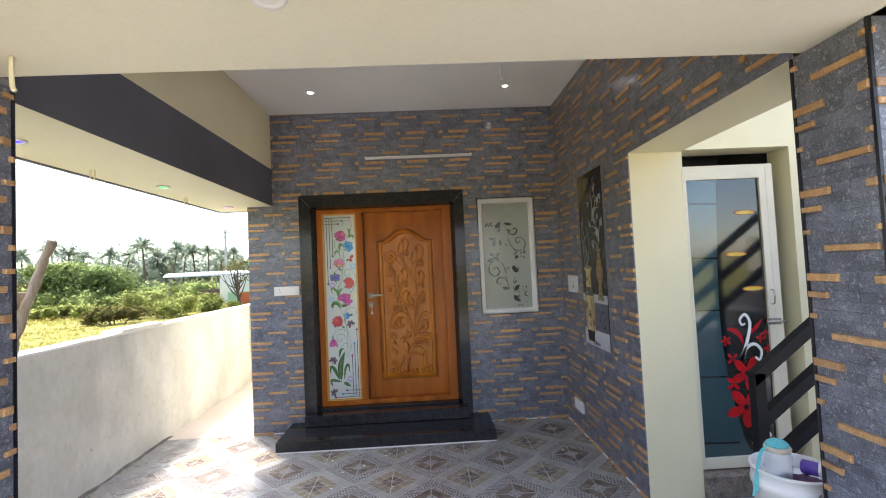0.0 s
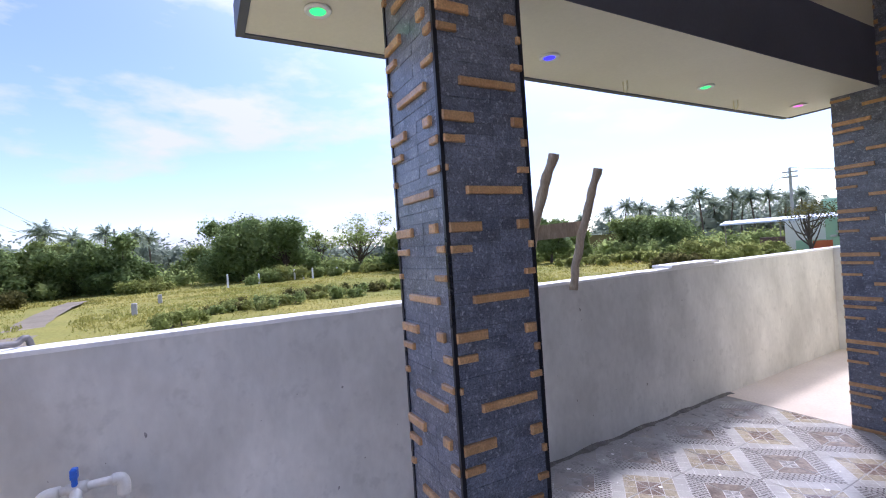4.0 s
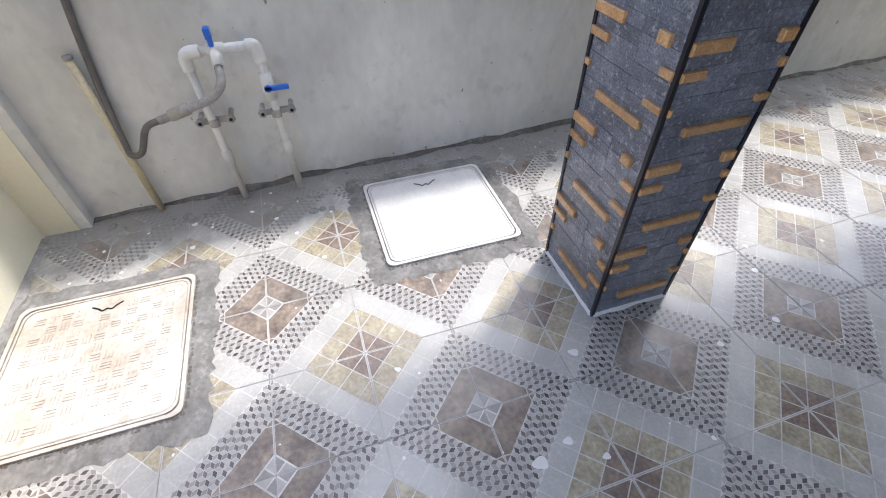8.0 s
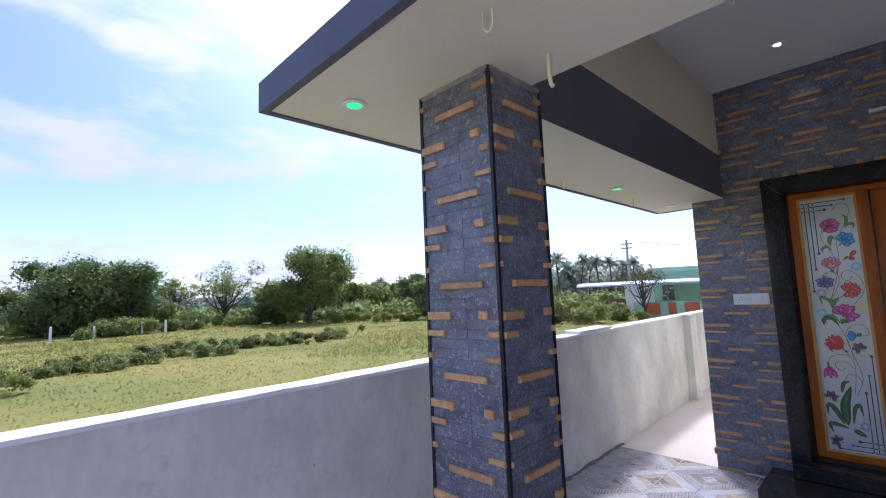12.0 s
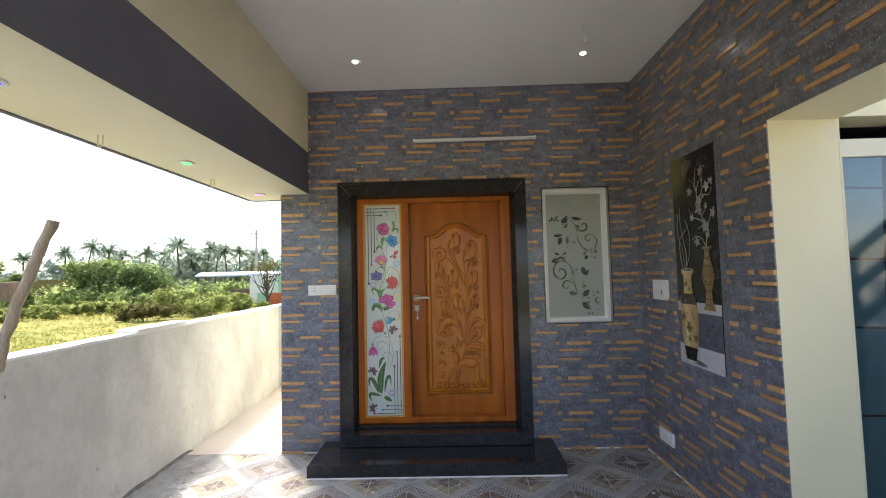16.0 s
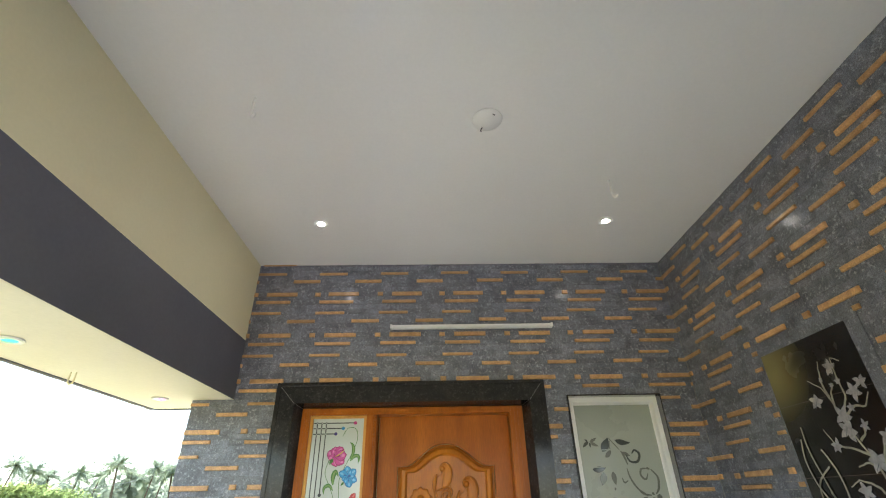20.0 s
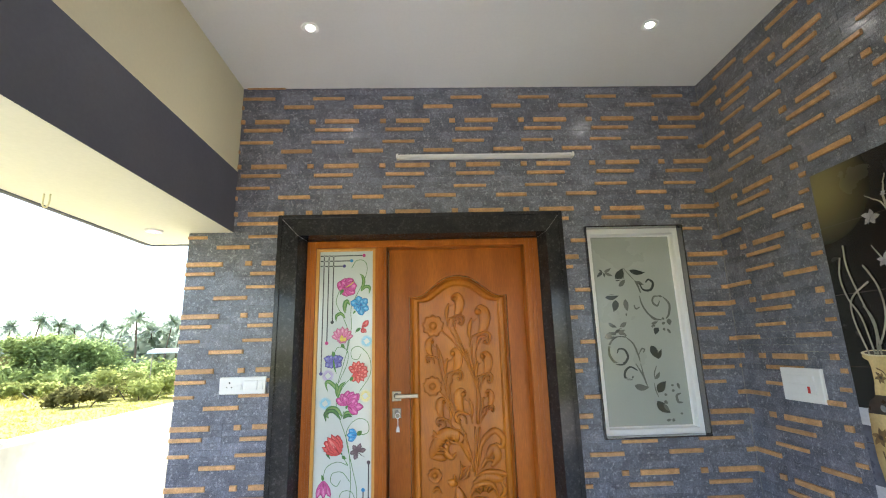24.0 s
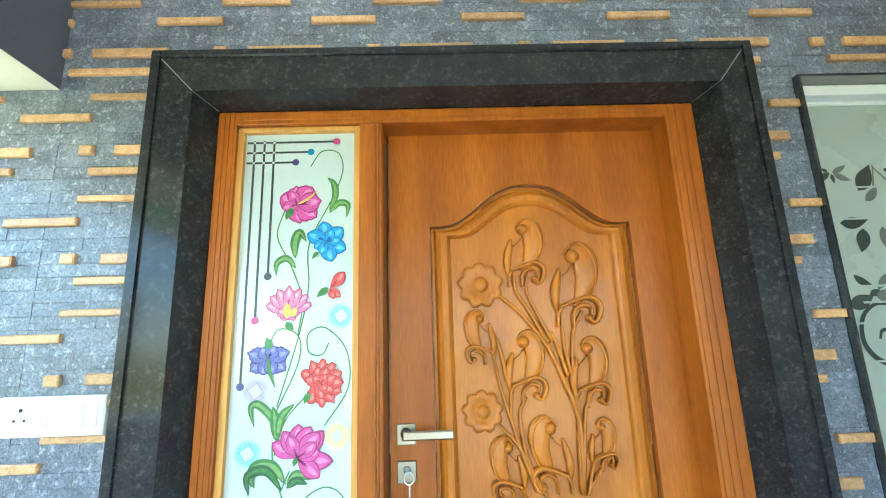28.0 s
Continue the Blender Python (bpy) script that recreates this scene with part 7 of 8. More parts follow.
for i in range(80):
    y, z = sr.uniform(-0.4, 4.6), 0.02 + 1.0 * sr.random() ** 2.2
    r = 0.002 + 0.007 * sr.random() ** 4
    n0 = len(s.v)
    blob(s, y, z, r * sr.uniform(0.7, 1.2), r * sr.uniform(0.8, 1.8), sr.uniform(-20, 20), 0.0, 0, 9, 0.15, 3)
    s.v[n0:] = [(cw(a) + 0.0015, a, b) for a, b, _ in s.v[n0:]]
solid_thing("cement_splatter", s, MORTAR, "small dried cement splashes on the compound wall", "splashes", "stuff")

# white joint cement along the foot of the walls
jr = random.Random(14)


def joint(name, pts, label):
    """A thin uneven line of joint cement: pairs of a wall foot point and its outward offset direction."""
    s = Shape()
    (xa, ya), (xb, yb), (nx, ny) = pts
    n = max(8, int(math.hypot(xb - xa, yb - ya) / 0.05))
    w = [0.010 + 0.007 * noise.noise((i * 0.7, xa, ya)) + jr.uniform(-0.002, 0.002) for i in range(n + 1)]
    for i in range(n):
        p0, p1 = (xa + (xb - xa) * i / n, ya + (yb - ya) * i / n), (xa + (xb - xa) * (i + 1) / n, ya + (yb - ya) * (i + 1) / n)
        s.face([(*p0, 0.012), (p0[0] + nx * w[i], p0[1] + ny * w[i], 0.0036), (p1[0] + nx * w[i + 1], p1[1] + ny * w[i + 1], 0.0036), (*p1, 0.012)])
    structure(name, s, CAP, label, "trim")


joint("joint_right", ((XR - 0.001, YF - 0.002), (XR - 0.001, YB - 0.02), (-1, 0)), "white joint cement at the foot of the slate side wall")
joint("joint_back_left", ((LEDGE, YB - 0.001), (-1.43, YB - 0.001), (0, -1)), "white joint cement at the foot of the entrance wall")
joint("joint_back_right", ((0.62, YB - 0.001), (XR - 0.02, YB - 0.001), (0, -1)), "white joint cement at the foot of the entrance wall")
joint("joint_step", ((-1.425, 4.211), (0.609, 4.211), (0, -1)), "white joint cement along the granite step")
joint("joint_gate", ((-1.468, -0.507), (-1.04, -0.507), (0, 1)), "white joint cement at the foot of the yellow pillar")
s = Shape()
for x0, x1, y0, y1 in ((COL[0] - 0.003, COL[1] + 0.003, COL[2] - 0.004, COL[2] - 0.001), (COL[1] + 0.001, COL[1] + 0.004, COL[2], COL[3]), (COL[0] - 0.004, COL[0] - 0.001, COL[2], COL[3])):
    n = 14
    long_x = x1 - x0 > y1 - y0
    for i in range(n):
        a, b = (x0 + (x1 - x0) * i / n, x0 + (x1 - x0) * (i + 1) / n) if long_x else (y0 + (y1 - y0) * i / n, y0 + (y1 - y0) * (i + 1) / n)
        h = 0.012 + 0.016 * abs(noise.noise((i * 0.9, x0 * 5, y0)))
        if long_x:
            s.box(a, b, y0, y1, ZS - h, ZS - 0.0005)
        else:
            s.box(x0, x1, a, b, ZS - h, ZS - 0.0005)
structure("joint_pillar_top", s, MORTAR, "ragged cement joint between pillar and soffit", "trim")
s = Shape().box(-1.945, -1.815, 5.10, 5.185, 0.003, 0.062, bevel=0.006)
solid_thing("brick", s, mat("clay_brick", (0.27, 0.13, 0.075), (0.20, 0.09, 0.05), 14, 0.9, bump=0.5, fine=70, grain=0.2), "broken brown clay brick lying in the side passage", "brick")

# ---- the field and what stands in it ----
# haze put into colour: greens raised, and greyed further for far woods and palms
LEAF_DARK = mat("dark_foliage", (0.172, 0.238, 0.088), (0.232, 0.296, 0.112), 0.35, 0.9, bump=0.0, grain=0.1, island=0.22, fine=2.0, spec=0.04, through_light=0.68)
LEAF_MID = mat("mid_foliage", (0.225, 0.285, 0.098), (0.28, 0.33, 0.115), 0.35, 0.9, bump=0.0, grain=0.1, island=0.22, fine=2.0, spec=0.04, through_light=0.68)
LEAF_PALE = mat("pale_foliage", (0.25, 0.29, 0.085), (0.31, 0.325, 0.105), 0.35, 0.75, bump=0.0, grain=0.1, island=0.22, fine=2.0, spec=0.04, through_light=0.68)
LEAF_HAZED = mat("hazed_far_foliage", (0.225, 0.27, 0.205), (0.27, 0.315, 0.235), 0.1, 0.85, bump=0.0, grain=0.1, island=0.25, fine=1.0, spec=0.1, through_light=0.68)
PALM = mat("hazed_palm_foliage", (0.22, 0.27, 0.19), (0.26, 0.31, 0.22), 0.3, 0.6, bump=0.0, grain=0.1, island=0.25, fine=2.0, spec=0.15, through_light=0.6)
DRY = mat("dry_brush", (0.165, 0.145, 0.055), (0.105, 0.110, 0.035), 0.5, 0.85, bump=0.0, grain=0.1, island=0.22, fine=2.0, spec=0.04, through_light=0.68)
TRUNK = mat("tree_bark", (0.115, 0.090, 0.065), (0.070, 0.055, 0.042), 3, 0.9, bump=0.6, fine=20, grain=0.2)
STRAW = mat("grass_blades", (0.37, 0.325, 0.09), (0.255, 0.27, 0.068), 0.16, 0.95, bump=0.0, grain=0.1, island=0.16, fine=3, spec=0.04, detail=10, through_light=0.55)
CONCRETE = mat("pole_concrete", (0.42, 0.40, 0.37), (0.34, 0.33, 0.31), 3, 0.85, bump=0.3, fine=30)
GZ = -0.36


def spot(az, d):
    """The place at a bearing (degrees from straight ahead, to the right) and distance from the porch."""
    return -0.5 + d * math.sin(radians(az)), 0.3 + d * math.cos(radians(az))


def leaves(s, rnd, lobes, count, size, flat=0.8, inner=0.5):
    """Small leaf clumps scattered through overlapping lobes (x, y, z, r), thicker towards their skin."""
    total = sum(l[3] ** 2 for l in lobes)
    for x, y, z, r in lobes:
        for _ in range(int(2.6 * count * r * r / total)):
            v = Vector((rnd.gauss(0, 1), rnd.gauss(0, 1), rnd.gauss(0, 1))).normalized()
            q = r * (0.45 + 0.62 * rnd.random() ** 0.6)
            if rnd.random() < 0.16:
                q *= rnd.uniform(1.1, 1.45)
            c = Vector((x, y, z)) + Vector((v.x * q, v.y * q, v.z * q * flat))
            a = Vector((rnd.gauss(0, 1), rnd.gauss(0, 1), rnd.gauss(0, 0.6))).normalized()
            b = a.cross(v + Vector((0.01, 0.02, 0.6))).normalized()
            k = size * 0.6 * rnd.uniform(0.6, 1.4)
            s.face([c - a * k, c - b * k * 0.55, c + a * k, c + b * k * 0.6 + v * k * 0.2])
        # broad inner sprays that close the crown
        for _ in range(int(inner * count * r * r / total)):
            v = Vector((rnd.gauss(0, 1), rnd.gauss(0, 1), rnd.gauss(0, 1))).normalized()
            c = Vector((x, y, z)) + Vector((v.x, v.y, v.z * flat)) * r * rnd.uniform(0.25, 0.62)
            a = Vector((-v.y, v.x, 0.3 * rnd.gauss(0, 1))).normalized()
            b = a.cross(v).normalized()
            k = size * rnd.uniform(1.0, 2.0)
            s.face([c - a * k, c - b * k * 0.8, c + a * k, c + b * k * 0.8])
    return s


def tree(az, d, height, width, seed, m=None, label="leafy green tree at the edge of the field", bare=0.25, count=2600, size=0.26, lobes=9, sparse=False, name="tree"):
    rnd = random.Random(seed)
    x, y = spot(az, d)
    ob = thing(name, label, "tree", (x, y, GZ), rnd.uniform(0, 360))
    s = Shape()
    top = height * 0.62
    r0 = 0.030 * height
    line = curve([(0, 0, -0.1), (rnd.uniform(-0.1, 0.1), rnd.uniform(-0.1, 0.1), height * 0.22), (rnd.uniform(-0.3, 0.3), rnd.uniform(-0.3, 0.3), top)], 6)
    s.tube(line, [r0 * (1.25 - 0.85 * i / len(line)) for i in range(len(line))], 8)
    crown = []
    lobes = int(lobes * 1.7)
    for i in range(lobes):
        a = i * 2.4 + rnd.uniform(-0.4, 0.4)
        q = width * 0.5 * rnd.uniform(0.25, 0.86) * (0.5 if i % 4 == 0 else 1)
        z = height * rnd.uniform(bare + 0.10, 0.86) if i else height * 0.84
        r = width * rnd.uniform(0.09, 0.23) * (0.75 if sparse else 1)
        z = min(z, height - r * 0.75)
        end = Vector((q * math.cos(a), q * math.sin(a), z))
        start = Vector(line[int(len(line) * rnd.uniform(0.35, 0.95)) - 1])
        mid = (start + end) / 2 + Vector((0, 0, -0.12 * height * rnd.random()))
        s.tube(curve([start, mid, end], 4), [r0 * 0.5 * (1 - 0.1 * k) for k in range(9)], 6)
        crown.append((end.x, end.y, end.z, r))
    part("trunk", s, TRUNK, ob, "", True)
    c = leaves(Shape(), rnd, crown, count * (1.0 if sparse else 1.25), size * 0.85, 0.8, 0.0 if sparse else 0.5)
    part("crown", c, m or LEAF_DARK, ob)
    return ob


def bush(az, d, w, h, seed, m=None, label="low green bush in the field", count=700, size=0.14, name="bush", deep=None):
    rnd = random.Random(seed)
    x, y = spot(az, d)
    ob = thing(name, label, "bush", (x, y, GZ), -az)
    lobes = [(rnd.uniform(-0.5, 0.5) * w * 0.8, rnd.uniform(-0.5, 0.5) * (deep or w) * 0.7, h * rnd.uniform(0.22, 0.62), h * rnd.uniform(0.28, 0.45)) for _ in range(max(5, int(w / h * 4)))]
    s = Shape()
    for lx, ly, lz, lr in lobes[:5]:
        s.tube([(lx * 0.5, ly * 0.5, -0.1), (lx * 0.9, ly * 0.9, lz)], [0.03, 0.012], 5)
    part("stems", s, TRUNK, ob)["kind"] = "stuff"
    part("foliage", leaves(Shape(), rnd, lobes, count, size), m or LEAF_MID, ob)
    return ob


# trees that can be told apart
tree(-62.4, 42, 6.7, 8.6, 11, LEAF_MID, "tall dense green tree standing alone in the field", 0.24, 5200, 0.24, 12)
tree(-71.8, 50, 6.6, 7.0, 12, LEAF_MID, "thin-crowned tree with visible branches", 0.42, 1100, 0.22, 11, True)
tree(-85.5, 46, 6.3, 9.0, 13, LEAF_DARK, "broad dark green tree at the field edge", 0.12, 3600, 0.25, 13)
tree(-80.6, 47, 5.9, 8.0, 14, LEAF_DARK, "broad dark green tree at the field edge", 0.12, 3000, 0.25, 12)
tree(-76.8, 52, 5.2, 4.6, 15, LEAF_MID, "thin-crowned tree with visible branches", 0.40, 700, 0.2, 9, True)
tree(-100.0, 48, 4.2, 6.4, 16, LEAF_DARK, "low round dark green tree", 0.0, 3200, 0.24, 12)
tree(-66.4, 44, 3.6, 4.0, 17, LEAF_DARK, "small dark green tree beside a taller one", 0.0, 1500, 0.22, 9)
tree(-47.7, 42, 4.1, 4.4, 18, LEAF_DARK, "small round tree with a thin trunk in the field", 0.2, 2200, 0.22, 10)
tree(-43.9, 44, 2.9, 2.6, 19, LEAF_MID, "small green tree in the field", 0.05, 1000, 0.2, 8)
tree(-49.6, 60, 5.0, 6.0, 20, LEAF_DARK, "dark green tree beyond the field", 0.0, 2000, 0.3, 10)
tree(-35.2, 52, 3.6, 7.6, 21, LEAF_DARK, "wide dark green tree beyond the field", 0.0, 3200, 0.26, 13)
tree(-38.2, 56, 4.2, 6.4, 22, LEAF_MID, "green tree beyond the field", 0.0, 2400, 0.28, 12)
tree(-58.5, 58, 4.4, 4.6, 23, LEAF_PALE, "pale green tree behind a taller one", 0.05, 1600, 0.26, 9)
tree(-21.8, 34, 3.6, 3.4, 24, DRY, "nearly bare small tree in front of the green house", 0.42, 420, 0.12, 10, True)
tree(-90.5, 60, 4.2, 6.0, 25, LEAF_MID, "green tree at the field edge", 0.0, 2000, 0.28, 10)
for i in range(13):
    rnd = random.Random(40 + i)
    tree(-127 + i * 2.45 + rnd.uniform(-0.6, 0.6), 50 + rnd.uniform(-4, 12), rnd.uniform(4.0, 5.4), rnd.uniform(5.0, 7.0), 60 + i, (LEAF_DARK, LEAF_MID, LEAF_MID, LEAF_PALE)[i % 4], "green tree of the wood at the field edge", 0.0, 1700, 0.28, 10)
for i in range(6):
    rnd = random.Random(90 + i)
    tree(-57 + i * 1.6, 72 + rnd.uniform(-6, 8), rnd.uniform(4.0, 5.2), rnd.uniform(5.0, 6.5), 80 + i, (LEAF_PALE, LEAF_MID)[i % 2], "hazy green tree beyond the field", 0.0, 1100, 0.34, 9)

# coconut palms
def palm_mesh(height, seed):
    rnd = random.Random(seed)
    t = Shape()
    lean = rnd.uniform(-0.12, 0.12) * height
    line = curve([(0, 0, -0.1), (lean * 0.2, 0, height * 0.4), (lean, 0.05 * height * rnd.uniform(-1, 1), height)], 5)
    t.tube(line, [0.17 - 0.006 * i for i in range(len(line))], 7)
    f = Shape()
    for i in range(34):
        a, up = i * 2.4 + rnd.uniform(-0.25, 0.25), rnd.uniform(-0.75, 1.35)
        length = rnd.uniform(1.9, 2.9)
        d = Vector((math.cos(a), math.sin(a), 0))
        sag = rnd.uniform(0.25, 0.7)
        spine = [Vector(line[-1]) + d * length * q * math.cos(up) + Vector((0, 0, length * (math.sin(up) * q - sag * q * q * math.cos(up * 0.8)))) for q in (k / 12 for k in range(13))]
        side = Vector((-d.y, d.x, 0))
        for k in range(1, 13):
            p, w = spine[k], 0.50 * math.sin(math.pi * min(0.94, 0.12 + 0.85 * k / 12))
            step = spine[k] - spine[k - 1]
            for sg in (-1, 1):
                tip = p + side * sg * w * rnd.uniform(0.5, 1.0) + Vector((0, 0, -w * rnd.uniform(0.3, 1.0))) + step * 1.1
                f.face([spine[k - 1], p, tip + step * 0.12, tip - step * 0.22])
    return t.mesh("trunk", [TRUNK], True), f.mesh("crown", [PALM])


PALMS = [palm_mesh(h, i) for i, h in enumerate((7.6, 8.6, 9.4, 6.8))]
for i, (az, d, el) in enumerate(((-121.2, 72, 4.2), (-117.7, 80, 3.6), (-116.2, 84, 3.2), (-103.2, 74, 4.6), (-100.8, 82, 4.0), (-98.4, 78, 4.5), (-96.4, 76, 4.3), (-94.6, 84, 3.8), (-53.7, 88, 2.7), (-41.0, 92, 3.6), (-39.5, 86, 4.3), (-37.6, 90, 3.8), (-36.2, 94, 3.4),
                                 (-34.6, 90, 3.7), (-33.2, 94, 3.5), (-31.3, 82, 4.5), (-30.0, 92, 3.6), (-28.8, 84, 4.3), (-27.8, 90, 3.9), (-26.6, 88, 3.8), (-25.3, 84, 3.9), (-24.2, 90, 3.4), (-22.6, 92, 3.6), (-44.0, 98, 3.0))):
    x, y = spot(az, d)
    t, f = PALMS[i % 4]
    ob = thing("palm_tree", "tall coconut palm with drooping fronds", "palm", (x, y, GZ), i * 77 % 360, "coconut palms")
    want = d * math.tan(radians(el)) + 1.2
    k = want / ((7.6, 8.6, 9.4, 6.8)[i % 4] + 0.2)
    ob.scale = (max(k, 0.85), max(k, 0.85), k)
    part("trunk", t, TRUNK, ob)
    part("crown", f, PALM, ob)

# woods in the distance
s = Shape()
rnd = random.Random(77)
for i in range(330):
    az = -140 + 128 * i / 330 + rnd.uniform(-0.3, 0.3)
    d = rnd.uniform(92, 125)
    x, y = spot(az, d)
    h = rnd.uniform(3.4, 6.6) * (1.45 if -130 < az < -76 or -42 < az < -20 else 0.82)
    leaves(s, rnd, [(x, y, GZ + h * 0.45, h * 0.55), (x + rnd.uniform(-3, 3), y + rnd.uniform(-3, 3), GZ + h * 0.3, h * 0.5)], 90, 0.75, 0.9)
solid_thing("woods", s, LEAF_HAZED, "hazy line of distant trees", "trees", "stuff")
# brush along the field edge
s = Shape()
for i in range(260):
    az = -132 + 112 * i / 260 + rnd.uniform(-0.4, 0.4)
    d = rnd.uniform(46, 66)
    x, y = spot(az, d)
    h = rnd.uniform(1.0, 2.5)
    leaves(s, rnd, [(x, y, GZ + h * 0.35, h * 0.6), (x + rnd.uniform(-1.5, 1.5), y + rnd.uniform(-1, 1), GZ + h * 0.25, h * 0.5)], 70, 0.3, 0.9)
solid_thing("undergrowth", s, LEAF_MID, "tangled green undergrowth along the field edge", "undergrowth", "stuff")

# bushes nearer by
for i in range(17):
    rnd = random.Random(200 + i)
    az = -90 + i * 1.95
    bush(az + rnd.uniform(-0.5, 0.5), 15.5 + 0.24 * (az + 90) + 2.5 * abs(math.sin(i * 0.7)), rnd.uniform(1.7, 3.0), rnd.uniform(0.42, 0.80), 210 + i, (LEAF_PALE, LEAF_MID, DRY, LEAF_PALE)[i % 4], "low scrubby bush in the dry grass", 620, 0.065)
for i, (az, d, w, h, m) in enumerate(((-29.0, 29, 4.4, 1.75, LEAF_PALE), (-31.6, 31, 3.2, 1.3, DRY), (-26.4, 33, 3.0, 1.3, LEAF_PALE), (-33.8, 27, 2.4, 0.9, DRY), (-23.6, 31, 2.4, 0.8, LEAF_PALE), (-36.5, 34, 5.0, 0.9, LEAF_PALE), (-40.0, 37, 5.0, 0.9, LEAF_PALE),
                                      (-44.0, 34, 4.0, 0.8, LEAF_PALE), (-52.0, 40, 5.0, 0.9, LEAF_PALE), (-79.0, 41, 4.0, 1.5, LEAF_PALE), (-82.5, 40, 4.0, 1.4, LEAF_MID), (-76.0, 42, 3.0, 1.1, LEAF_MID), (-70.0, 44, 4.0, 1.1, LEAF_PALE), (-57.5, 43, 4.0, 1.0, LEAF_PALE),
                                      (-94.5, 44, 5.0, 1.4, LEAF_PALE), (-107.0, 40, 5.0, 1.3, DRY), (-112.0, 36, 4.5, 1.6, LEAF_MID), (-118.0, 34, 5.0, 2.2, LEAF_DARK), (-123.0, 32, 5.0, 2.0, LEAF_MID))):
    bush(az, d, w, h, 300 + i, m, "dense green bush in the field", 900, 0.12 if d < 35 else 0.16)

# grass tufts
s = Shape()
rnd = random.Random(9)
for i in range(34000):
    az = rnd.uniform(-128, -14)
    d = 4.5 + 44 * rnd.random() ** 1.35
    x, y = spot(az, d)
    if x > -3.3 or (-104.5 < az < -100.5 and 14 < d < 37):
        continue
    h = rnd.uniform(0.03, 0.10) * (1 + d / 60) * (1.25 if noise.noise((x * 0.12, y * 0.12, 5)) > 0.1 else 0.75)
    far = min(1, max(0, (math.hypot(x + 2, y - 2) - 7) / 15))
    z = GZ + far * 0.28 * noise.noise((x * 0.07, y * 0.07, 0.3)) - 0.03
    for _ in range(3):
        a = rnd.uniform(0, 6.28)
        w = 0.016 + 0.0012 * d
        lx, ly = rnd.uniform(-0.1, 0.1), rnd.uniform(-0.1, 0.1)
        px, py = x + rnd.uniform(-0.2, 0.2), y + rnd.uniform(-0.2, 0.2)
        s.face([(px - w * math.cos(a), py - w * math.sin(a), z), (px + w * math.cos(a), py + w * math.sin(a), z), (px + lx, py + ly, z + h)])
solid_thing("grass", s, STRAW, "straw-coloured and green grass tufts", "grass", "stuff")

# a dirt track and marker stones
s = Shape()
for i in range(20):
    d0, d1 = 15 + 22 * i / 20, 15 + 22 * (i + 1) / 20
    a0, a1 = -105.5 + 5.0 * i / 20, -105.5 + 5.0 * (i + 1) / 20
    w0, w1 = 0.55 + 0.2 * noise.noise((i * 0.7, 0, 0)), 0.55 + 0.2 * noise.noise((i * 0.7 + 0.7, 0, 0))
    p0, p1 = spot(a0, d0), spot(a1, d1)
    s.face([(p0[0], p0[1] - w0, GZ + 0.05), (p0[0], p0[1] + w0, GZ + 0.05), (p1[0], p1[1] + w1, GZ + 0.05), (p1[0], p1[1] - w1, GZ + 0.05)])
structure("track", s, mat("dirt", (0.21, 0.175, 0.12), (0.16, 0.135, 0.09), 0.8, 0.95, bump=0.5, fine=8, grain=0.15), "bare dirt track through the field", "track")
for az, d, h in ((-95.5, 21, 0.55), (-93.4, 27, 0.5)):
    x, y = spot(az, d)
    solid_thing("marker_stone", Shape().box(x - 0.09, x + 0.09, y - 0.09, y + 0.09, GZ - 0.1, GZ + h, bevel=0.03), CONCRETE, "short dark boundary stone in the grass", "stone", group="boundary stones")
for i, (az, d, h) in enumerate(((-86.9, 36, 1.1), (-83.6, 39, 0.9), (-79.6, 40, 1.0), (-78.6, 40, 1.1), (-77.5, 40, 1.05), (-74.6, 42, 0.9), (-111.0, 40, 1.3), (-107.0, 42, 1.2))):
    x, y = spot(az, d)
    solid_thing("fence_post", Shape().solid([[(x - r, y - r, z), (x + r, y - r, z), (x + r, y + r, z), (x - r, y + r, z)] for z, r in ((GZ - 0.1, 0.07), (GZ + h - 0.05, 0.06), (GZ + h, 0.03))]), CAP, "white concrete fence post at the field edge", "post", group="fence posts")

# electric poles and lines
def power_pole(az, d, top, label, arms, m=CONCRETE):
    x, y = spot(az, d)
    ob = thing("power_pole", label, "pole", (x, y, GZ), -az)
    h = top - GZ
    part("shaft", Shape().solid([[(-r, -r * 0.8, z), (r, -r * 0.8, z), (r, r * 0.8, z), (-r, r * 0.8, z)] for z, r in ((-0.1, 0.15), (h, 0.09))]), m, ob)
    if arms == "y":
        for sg in (-1, 1):
            part("arm", Shape().tube([(0, 0, h - 0.75), (sg * 0.75, 0, h - 0.05)], 0.05, 6), m, ob)
            part("insulator", Shape().lathe((sg * 0.75, 0, h - 0.05), [(0.001, 0), (0.08, 0), (0.10, 0.1), (0.05, 0.2), (0.001, 0.21)], 10), UPVC, ob, "", True)
        part("cross_bar", Shape().box(-0.4, 0.4, -0.05, 0.05, h - 1.65, h - 1.55), m, ob)
    elif arms == "t":
        for z in (0.35, 0.75):
            part("cross_bar", Shape().box(-0.5, 0.5, -0.05, 0.05, h - z - 0.05, h - z + 0.05), m, ob)
    return Vector((x, y, top))


